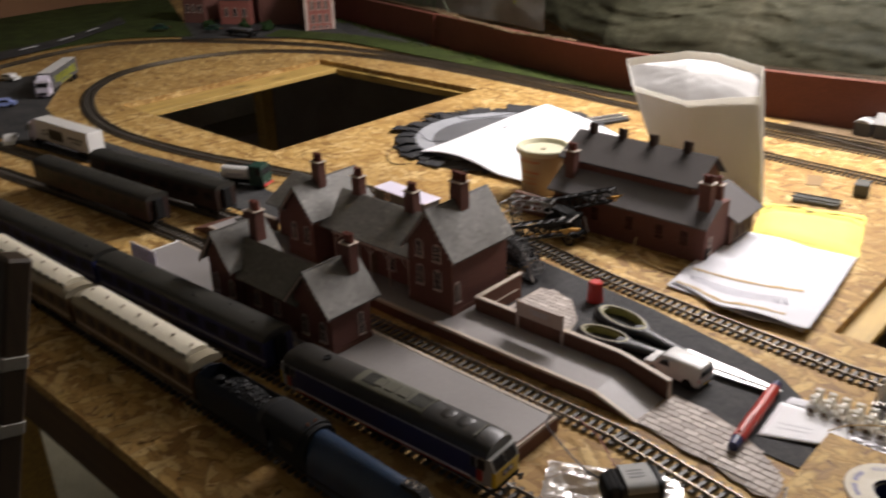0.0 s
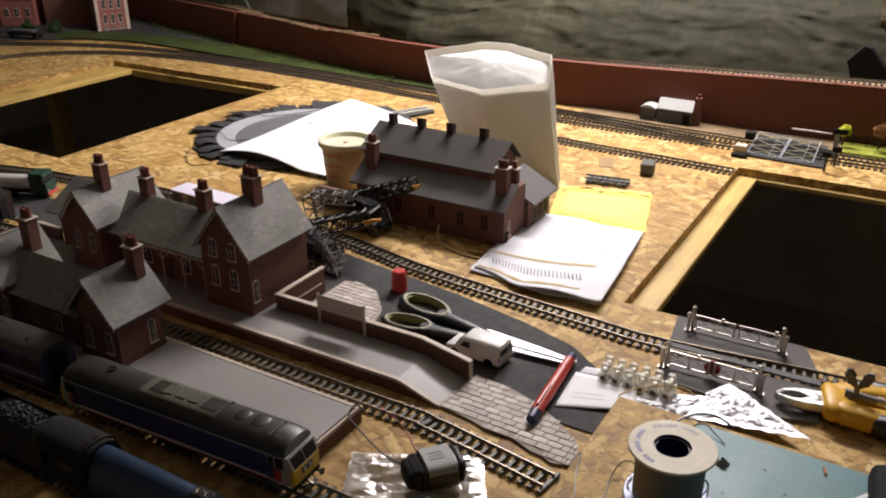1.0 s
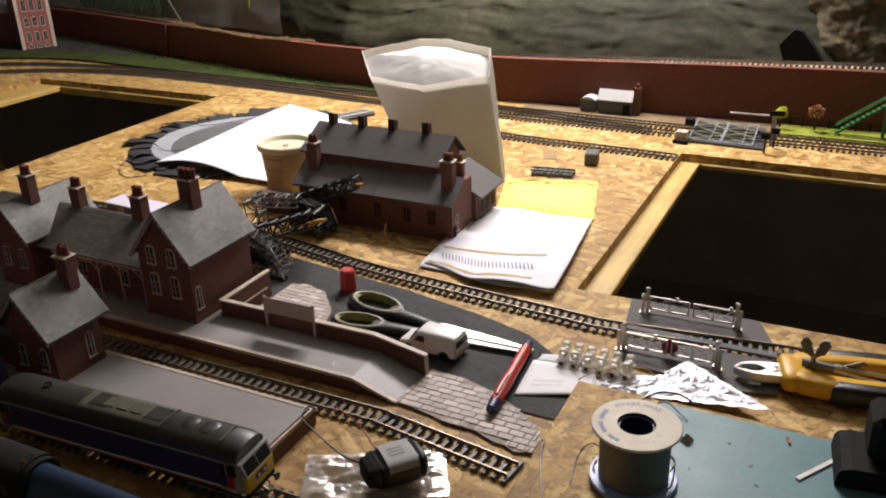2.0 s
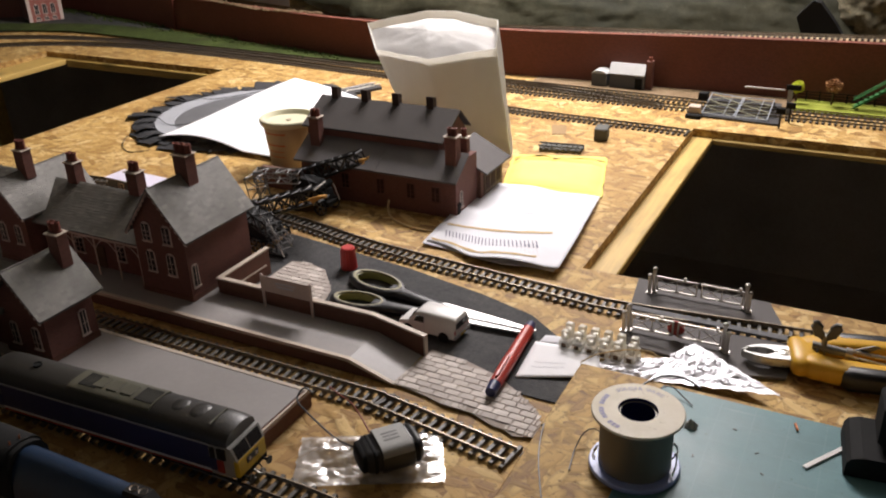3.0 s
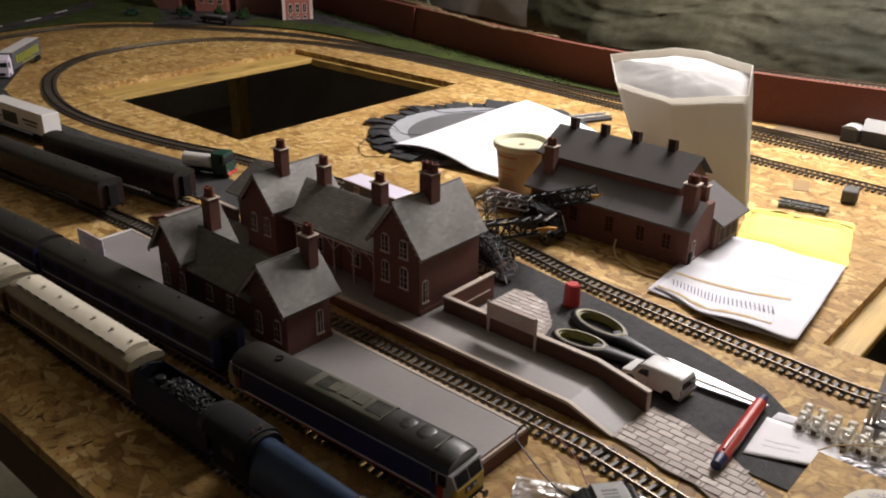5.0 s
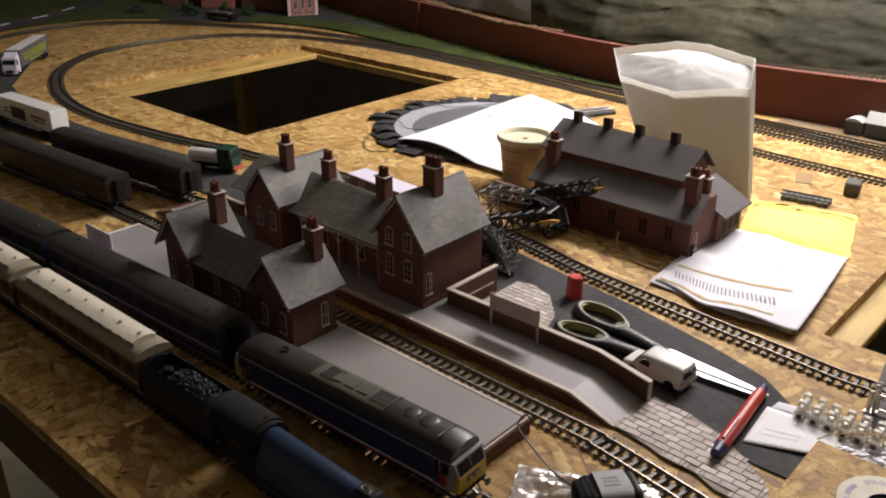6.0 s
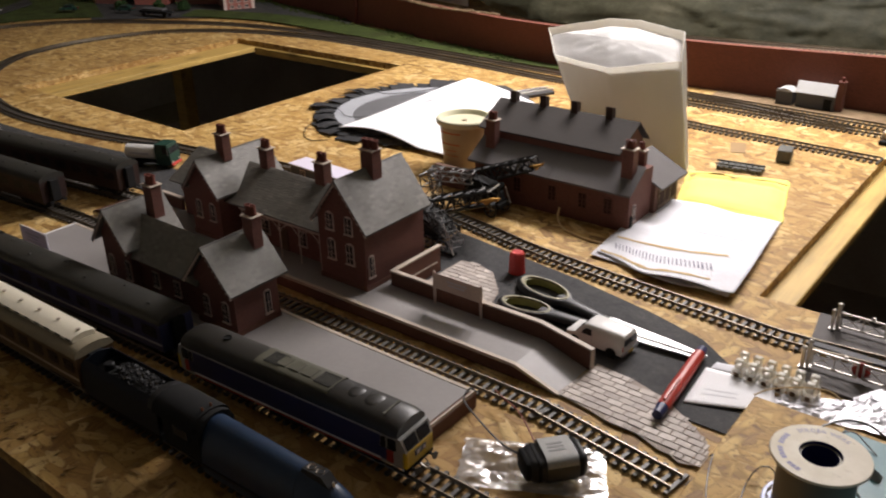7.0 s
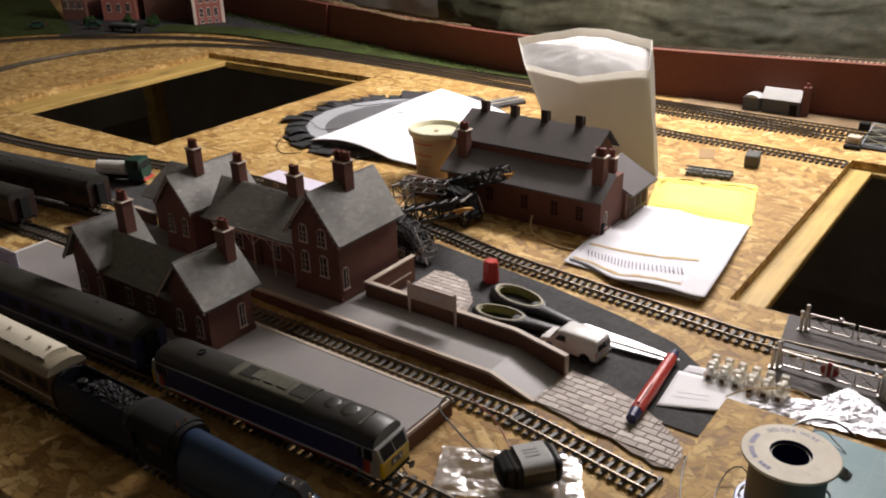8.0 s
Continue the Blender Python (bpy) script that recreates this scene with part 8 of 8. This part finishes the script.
# loose wood flakes along the front of the board
rng = random.Random(77)
flakes = M()
for k in range(85):
    x, y = rng.uniform(-0.62, -0.05), -0.302 + abs(rng.gauss(0, 0.028))
    if y > -0.245:
        continue
    a, w, h = rng.uniform(0.002, 0.007), rng.uniform(0.0008, 0.0026), rng.uniform(0.0003, 0.0007)
    flakes.prism([(-a, -w * 0.6), (-a * 0.2, -w), (a, -w * 0.3), (a * 0.8, w * 0.7), (-a * 0.5, w)], "z", 0.0, h)
    n0 = len(flakes.v) - 10
    turn_f = Matrix.Translation((x, y, 0.0012)) @ pose(0, 0, 0, rng.uniform(-8, 8), rng.uniform(-8, 8), rng.uniform(0, 360))
    flakes.v[n0:] = [tuple(turn_f @ Vector(p)) for p in flakes.v[n0:]]
tagged(part("wood_flakes", flakes, FLAKE, None, "loose pale and dark wood flakes on the board"), category="wood flakes", kind="stuff")

# ---- far side of the layout ----
END_PANEL = plain("brown_hardboard", (0.21, 0.105, 0.05), 0.8, vary=0.2, scale=20)
GATE_BRACE = plain("gate_yellowed_white", (0.36, 0.35, 0.22), 0.6)
GATE_WHITE = plain("gate_pale_blue", (0.30, 0.32, 0.35), 0.5)
hut = thing("platelayers_hut", "dark wooden hut with pale roof and brick chimney", "hut", (-0.080, 1.200, 0.0035), -1)
part("wall_box", M().box(0.0, 0.074, 0.0, 0.03, 0, 0.030), GREY_CARD, hut, "dark plank walls")
part("roof", M().prism([(-0.004, 0.0295), (0.014, 0.049), (0.016, 0.049), (0.034, 0.0295), (0.034, 0.028), (-0.004, 0.028)], "x", -0.002, 0.074), FELT, hut, "pale felt roof")
part("doorway", M().box(0.054, 0.069, -0.0008, 0.0, 0, 0.022), BLACK_MATT, hut, "dark open doorway")
part("chimney", M().box(0.0745, 0.087, 0.004, 0.02, 0, 0.058), BRICK, hut, "brick chimney stack")
part("chimney_pot", M().lathe([(0, 0.008), (0.0035, 0.008), (0.004, 0), (0, 0)], (0.081, 0.012, 0.058), 12), POT_RED, hut)
tool = thing("tool_hut", "small dark hut with a rounded white roof", "hut", (-0.119, 1.200, 0.0035), -1)
part("wall_box", M().box(0.0, 0.032, 0.0, 0.03, 0, 0.026), GREY_CARD, tool)
part("roof", M().prism([(-0.001, 0.0262), (0.006, 0.031), (0.016, 0.033), (0.026, 0.031), (0.033, 0.0262)], "y", -0.002, 0.032), FELT, tool, "rounded white roof", 40)

cx = thing("level_crossing", "grey level crossing with closed lattice gates and lamps", "level crossing", (0.130, 1.060, 0.001))
part("roadway", M().prism([(0.0, 0.0), (0.15, -0.008), (0.135, 0.132), (0.0, 0.142)], "z", 0.0, 0.0030), TARMAC, cx, "grey roadway")
part("cabinet", M().box(-0.014, 0.008, -0.006, 0.012, 0, 0.020, 0.001), COPING, cx, "small buff cabinet")
part("cabinet_base", M().box(-0.016, 0.012, -0.018, -0.007, 0, 0.007, 0.001), BLACK_MATT, cx)
part("cabinet_top", M().box(-0.012, 0.006, 0.07, 0.085, 0.012, 0.026, 0.001), BLACK_MATT, cx)
for p in ([(0.009, 0.008), (0.067, 0.003), (0.063, 0.132), (0.001, 0.148)], [(0.070, 0.002), (0.126, 0.003), (0.120, 0.136), (0.066, 0.132)]):
    p = [Vector((x, y, 0.0048 + 0.02 * y)) for x, y in p]
    m = M()
    for i in range(4):
        m.cyl(p[i], p[(i + 1) % 4], 0.0012, n=6)
    m.cyl((p[0] + p[1] * 2) / 3, (p[3] + p[2] * 2) / 3, 0.0007, n=5)
    gp = part("gate", m, GATE_WHITE, cx, "pale lattice gate lying flat")
    m = M()
    for k in range(3):
        a0, a1 = p[0].lerp(p[3], k / 3), p[0].lerp(p[3], (k + 1) / 3)
        b0, b1 = p[1].lerp(p[2], k / 3), p[1].lerp(p[2], (k + 1) / 3)
        m.cyl(a0, b1, 0.0007, n=5)
        m.cyl(b0, a1, 0.0007, n=5)
    part("lattice_brace", m, GATE_BRACE, gp, "yellowed lattice braces")
for x, y in ((0.15, -0.02), (0.162, 0.02)):
    ps = part("signal_post", M().cyl((x, y, 0), (x, y, 0.034), 0.0018, n=8), BLACK, cx)
    part("signal_head", M().box(x - 0.008, x + 0.008, y - 0.003, y + 0.003, 0.026, 0.037, 0.001), BLACK_MATT, ps)
part("barrier_arm", M().box(0.076, 0.146, 0.04, 0.0425, 0.052, 0.0545), WHITE_PLASTIC, cx, "raised white barrier arm")
part("signal_mast", M().box(0.150, 0.158, 0.058, 0.064, 0.0, 0.05), LIGHT_CARD, cx)
part("signal_board", M().box(0.146, 0.172, 0.055, 0.058, 0.05, 0.06, 0.001), BLACK_MATT, cx)

# meadow fence, trees and footbridge
fn = thing("field_fence", "low dark wooden field fence by the meadow", "fence", (0.28, 1.222, 0.006))
for k in range(14):
    part("post", M().box(k * 0.024 - 0.001, k * 0.024 + 0.001, -0.001, 0.001, 0, 0.02), BLACK_MATT, fn)
for z in (0.006, 0.0115, 0.017):
    part("rail", M().box(0, 13 * 0.024, -0.0004, 0.0008, z, z + 0.0014), BLACK_MATT, fn)


def foliage_mat(name, colors):
    n = Nodes(name)
    rnd = n.node("NewGeometry").outputs["Random Per Island"]
    k = len(colors) - 1
    return n.done(n.ramp(rnd, [(i / k, c) for i, c in enumerate(colors)]), 0.9, spec=0.15)


def tree(label, at, height, width, colors, seed, squat=0.8):
    t = thing("model_tree", label, "tree", at)
    part("trunk", M().cyl((0, 0, 0), (0.0006, 0.0004, height * 0.5), 0.0018, 0.0009, 8).cyl((0, 0, height * 0.35), (width * 0.25, 0, height * 0.62), 0.0008, 0.0004, 5).cyl((0, 0, height * 0.38), (-width * 0.22, 0.002, height * 0.66), 0.0008, 0.0004, 5), DARK_WOOD, t)
    rng = random.Random(seed)
    m = M()
    for k in range(700):
        d = Vector((rng.gauss(0, 1), rng.gauss(0, 1), rng.gauss(0, 1))).normalized()
        f = rng.random() ** 0.4 * (0.85 + 0.3 * noise.noise(d * 2.1 + Vector((seed, 0, 0))))
        c = Vector((d.x * width * 0.5 * f, d.y * width * 0.5 * f, height * 0.68 + d.z * height * 0.32 * f * squat))
        r = rng.uniform(0.001, 0.0023)
        m.box(-r, r, -r, r, -r * 0.4, r * 0.4, 0, Matrix.Translation(c) @ pose(0, 0, 0, rng.uniform(0, 360), rng.uniform(0, 360), 0))
    tagged(part("crown", m, foliage_mat("foam_leaves", colors), t), kind="stuff")


tree("small lime yellow foam tree", (0.288, 1.200, 0.008), 0.042, 0.026, [(0.30, 0.36, 0.02), (0.5, 0.55, 0.04), (0.62, 0.62, 0.08)], 3)
tree("small rusty brown foam tree", (0.351, 1.20, 0.008), 0.054, 0.03, [(0.18, 0.08, 0.03), (0.3, 0.14, 0.06), (0.36, 0.2, 0.1)], 4)
fb = thing("footbridge", "dark green footbridge stair at the meadow edge", "footbridge", (0.386, 1.185, 0.008))
for y in (0.0, 0.018):
    part("stringer", M().prism([(0.0, 0.0), (0.006, 0.0), (0.09, 0.062), (0.09, 0.068)], "y", y, y + 0.002), GREEN_STEEL, fb, "green stair stringer")
    part("handrail", M().cyl((0.003, y + 0.001, 0.016), (0.09, y + 0.001, 0.082), 0.0012, n=6), GREEN_STEEL, fb)
for k in range(11):
    part("tread", M().box(0.004 + k * 0.008, 0.011 + k * 0.008, 0.002, 0.018, 0.004 + k * 0.006, 0.0052 + k * 0.006), GREEN_STEEL, fb)
part("leg", M().box(0.082, 0.087, 0.003, 0.017, 0, 0.06), GREEN_STEEL, fb)

setting("end_panel", M().prism([(-3.36, 1.45), (-3.25, 0.75), (-3.22, 0.2), (-3.26, 0.2), (-3.29, 0.75), (-3.40, 1.45)], "z", 0.001, 0.30), END_PANEL, "brown hardboard panel at the end of the layout")

# works building at the end of the wall
wk = thing("works_building", "tall pink brick works front with white-silled windows", "factory", (-1.995, 1.316, 0.005), 61)
part("wall_box", M().box(0.0, 0.095, 0.0, 0.14, 0, 0.160), BRICK, wk, "dark brick side walls")
arch = [(0.0475 + 0.0375 * math.cos(a), 0.166 + 0.021 * math.sin(a)) for a in [math.pi * i / 14 for i in range(15)]]
part("front", M().prism([(-0.002, 0), (0.097, 0), (0.097, 0.166)] + arch + [(-0.002, 0.166)], "y", -0.003, 0.0), PINK_BRICK, wk, "pink brick front")
part("arch_trim", M().loft([[(0.0475 + r * 0.0375 * math.cos(a), y, 0.166 + r * 0.021 * math.sin(a)) for r, y in ((1.0, -0.004), (1.06, -0.004), (1.06, 0.004), (1.0, 0.004))] for a in [math.pi * i / 14 for i in range(15)]]), POT_RED, wk, "rounded red gable trim")
for x in (-0.004, 0.089):
    part("quoin", M().box(x, x + 0.010, -0.0055, -0.003, 0, 0.170), STONE, wk, "pale corner pilaster")
for z, h in ((0.004, 0.006), (0.024, 0.024), (0.070, 0.024), (0.118, 0.030)):
    for c in range(3):
        window(0.0235 + c * 0.024, -0.003, z, 0.0115, h, "-y", wk, True, 1)
part("roof", M().prism([(-0.003, 0.160), (0.0475, 0.182), (0.098, 0.160)], "y", 0.0, 0.142), LIGHT_CARD, wk, "pale grey roof")
ws = thing("saw_tooth_shed", "dark works shed with pale saw-tooth roof", "factory", (-2.24, 1.30, 0.005), 34)
part("wall_box", M().box(0.0, 0.2, 0.0, 0.18, 0, 0.10), BRICK, ws)
for k in range(4):
    part("roof_tooth", M().prism([(0.05 * k, 0.1), (0.05 * k + 0.049, 0.1), (0.05 * k + 0.012, 0.128)], "y", 0.0, 0.18), LIGHT_CARD, ws, "pale saw-tooth roof")
for k, (x, y, w, h, a) in enumerate(((-2.37, 1.22, 0.12, 0.085, 30), (-2.52, 1.16, 0.09, 0.11, 25))):
    lw = thing("low_works", "pinkish brick works building with flat roof", "factory", (x, y, 0.005), a)
    part("wall_box", M().box(0, w, 0, 0.12, 0, h), PINK_BRICK if k == 0 else BRICK, lw)
    part("roof", M().box(-0.003, w + 0.003, -0.003, 0.123, h, h + 0.005), GREY_CARD, lw)
    for c in range(3):
        window(w * (c + 0.7) / 3.4, 0.0, h * 0.35, 0.014, 0.022, "-y", lw, True, 1)


def bush(label, at, w, h, seed, colors):
    t = thing("bush", label, "bush", at, 0, "yard bushes")
    rng = random.Random(seed)
    m = M()
    for k in range(260):
        d = Vector((rng.gauss(0, 1), rng.gauss(0, 1), abs(rng.gauss(0, 1)))).normalized()
        f = rng.random() ** 0.35 * (0.8 + 0.4 * noise.noise(d * 2 + Vector((seed, 1, 0))))
        r = rng.uniform(0.0015, 0.0035)
        m.box(-r, r, -r, r, -r * 0.4, r * 0.4, 0, Matrix.Translation((d.x * w * 0.5 * f, d.y * w * 0.4 * f, d.z * h * f + r)) @ pose(0, 0, 0, rng.uniform(0, 360), rng.uniform(0, 360), 0))
    tagged(part("leaves", m, foliage_mat("bush_leaves", colors), t), kind="stuff")
    part("stem", M().cyl((0, 0, 0), (0, 0, h * 0.5), 0.002, 0.001, 6), DARK_WOOD, t)


DARK_LEAF = [(0.012, 0.03, 0.01), (0.03, 0.06, 0.02), (0.05, 0.09, 0.03)]
for k, (x, y, w, h) in enumerate(((-2.12, 1.24, 0.06, 0.03), (-2.2, 1.2, 0.05, 0.035), (-2.33, 1.14, 0.06, 0.03))):
    bush("low dark green foam bush in the yard", (x, y, 0.006), w, h, 20 + k, DARK_LEAF)
fw = thing("flat_wagon", "dark low wagon standing in the yard", "wagon", (-2.1, 1.12, 0.006), 12)
part("deck", M().box(-0.06, 0.06, -0.016, 0.016, 0.010, 0.018, 0.001), BLACK_MATT, fw)
part("load", M().box(-0.05, 0.04, -0.012, 0.012, 0.018, 0.026, 0.003), GREY_CARD, fw)
road_wheels(fw, (-0.045, 0.045), 0.012)
for k, (x, y, a, mt, lb) in enumerate(((-2.24, 1.10, 30, GREEN_CAB, "small green toy car in the yard"), (-2.42, 1.0, 50, GREEN_CAB, "small dark green toy car on the road"))):
    car = thing("toy_car", lb, "car", (x, y, 0.0125), a, "toy cars")
    part("body", M().prism([(-0.028, 0.004), (-0.028, 0.011), (-0.018, 0.0125), (-0.012, 0.0195), (0.010, 0.0195), (0.018, 0.0125), (0.028, 0.011), (0.028, 0.004)], "y", -0.0115, 0.0115), mt, car)
    part("side_glass", M().prism([(-0.016, 0.0128), (-0.011, 0.0185), (0.009, 0.0185), (0.0155, 0.0128)], "y", -0.0118, 0.0118), GLAZE, car)
    for s in (-1, 1):
        part("tail_light", M().box(0.0278, 0.0286, s * 0.008 - 0.002, s * 0.008 + 0.002, 0.0075, 0.0105), RED, car)
    road_wheels(car, (-0.017, 0.017), 0.0102, 0.0042)

for x, y, a, mt, lb in ((-1.815, 0.20, 60, SPOOL_BLUE, "small pale blue toy car in the lorry park"), (-2.10, 0.335, 20, WHITE_PLASTIC, "small white toy car beside the lorries"), (-1.48, 0.075, 150, WHITE_PLASTIC, "small white toy car beside the coaches")):
    car = thing("toy_car", lb, "car", (x, y, 0.003), a, "toy cars")
    part("body", M().prism([(-0.028, 0.004), (-0.028, 0.011), (-0.018, 0.0125), (-0.012, 0.0195), (0.010, 0.0195), (0.018, 0.0125), (0.028, 0.011), (0.028, 0.004)], "y", -0.0115, 0.0115), mt, car)
    part("side_glass", M().prism([(-0.016, 0.0128), (-0.011, 0.0185), (0.009, 0.0185), (0.0155, 0.0128)], "y", -0.0118, 0.0118), GLAZE, car)
    road_wheels(car, (-0.017, 0.017), 0.0102, 0.0042)

# green trestle bridge above the wall
tb = thing("trestle_bridge", "weathered green lattice trestle bridge above the brick wall", "bridge", (-2.02, 1.645, 0.096), -14)
tb.matrix_basis = tb.matrix_basis @ Matrix.Diagonal((1, 1, 0.62, 1))
part("deck", M().box(0.0, 0.50, -0.035, 0.035, 0.106, 0.116), GREEN_STEEL, tb, "green bridge deck")
part("deck_edge", M().box(0.0, 0.505, -0.0365, -0.0352, 0.104, 0.120), GREEN_STEEL, tb, "green deck edge girder")
part("deck_end", M().box(0.5002, 0.505, -0.035, 0.035, 0.104, 0.120), GREEN_STEEL, tb)
for k in range(20):
    x = 0.012 + k * 0.0257
    for y in (-0.032, 0.0, 0.032):
        part("post", M().cyl((x, y * 1.35, -0.002), (x + (0.010 if k % 2 else -0.004), y, 0.106), 0.0017, n=6), WEATHERED_GREEN if (k + int(y * 40)) % 3 else GREEN_STEEL, tb, "weathered trestle post")
    if k < 19:
        part("brace", M().cyl((x, -0.042, 0.010), (x + 0.026, -0.034, 0.095), 0.0012, n=5), WEATHERED_GREEN, tb, "weathered diagonal brace")
        part("brace", M().cyl((x + 0.026, 0.0, 0.012), (x, 0.0, 0.09), 0.0011, n=5), WEATHERED_GREEN, tb, "weathered diagonal brace")
for k in range(44):
    x = 0.005 + k * 0.0112
    lean = 0.012 + 0.018 * abs(noise.noise(Vector((k * 1.7, 3, 1))))
    part("raking_slat", M().box(-0.0016, 0.0016, -0.0007, 0.0007, 0.0, 0.062 + 0.04 * abs(noise.noise(Vector((k * 0.9, 1, 7)))), 0, pose(x, -0.046 + 0.004 * (k % 3), 0.002 + 0.012 * (k % 4), 0, -math.degrees(math.atan(lean / 0.08)) * (1 if k % 5 else -1), 0)), WEATHERED_GREEN if k % 3 else GREEN_STEEL, tb, "weathered leaning slat")
part("raking_strut", M().cyl((0.580, -0.036, -0.004), (0.512, -0.034, 0.112), 0.0026, n=6), WEATHERED_GREEN, tb, "slanting end strut")
part("ground_sill", M().box(-0.02, 0.56, -0.06, 0.06, -0.03, -0.002), EARTH, tb)

# rubble along the foot of the bank
rng = random.Random(9)
rub = M()
for k in range(420):
    f = rng.random()
    x = -1.47 + 0.62 * f
    y = 1.398 - 0.155 * min(1, f * 1.5) * 0.9 + 0.018 + abs(rng.gauss(0, 0.010))
    r = rng.uniform(0.0012, 0.0032)
    rub.box(-r, r, -r * 0.8, r * 0.8, -r * 0.6, r * 0.6, r * 0.3, Matrix.Translation((x, y, 0.0985 + r * 0.3)) @ pose(0, 0, 0, rng.uniform(0, 360), rng.uniform(0, 360), rng.uniform(0, 360)))
tagged(part("ballast_rubble", rub, EARTH, None, "earthy rubble along the top of the wall"), category="rubble", kind="stuff")
single("marker_post", M().cyl((0, 0, 0), (0, 0, 0.11), 0.004, 0.003, 10), MEADOW, "yellow-green post by the hillside foot", "post", (-1.17, 1.43, 0.10))

# in front of the board
LEAN = math.degrees(math.atan2(0.051, 0.185))
po = thing("timber_prop", "dark brown leaning timber prop with bright metal bands", "post", (-0.35, -0.658, -0.9))
lean = pose(0, 0, 0, -LEAN, 0, 0)
part("shaft", M().box(-0.022, 0.008, -0.012, 0.012, 0.006, 1.16, 0.003, lean), PROP_WOOD, po, "dark timber shaft")
for z in (1.052, 0.985):
    part("band", M().box(-0.0226, 0.0086, -0.0126, 0.0126, z, z + 0.016, 0.002, lean), SOLDER, po, "bright metal band")
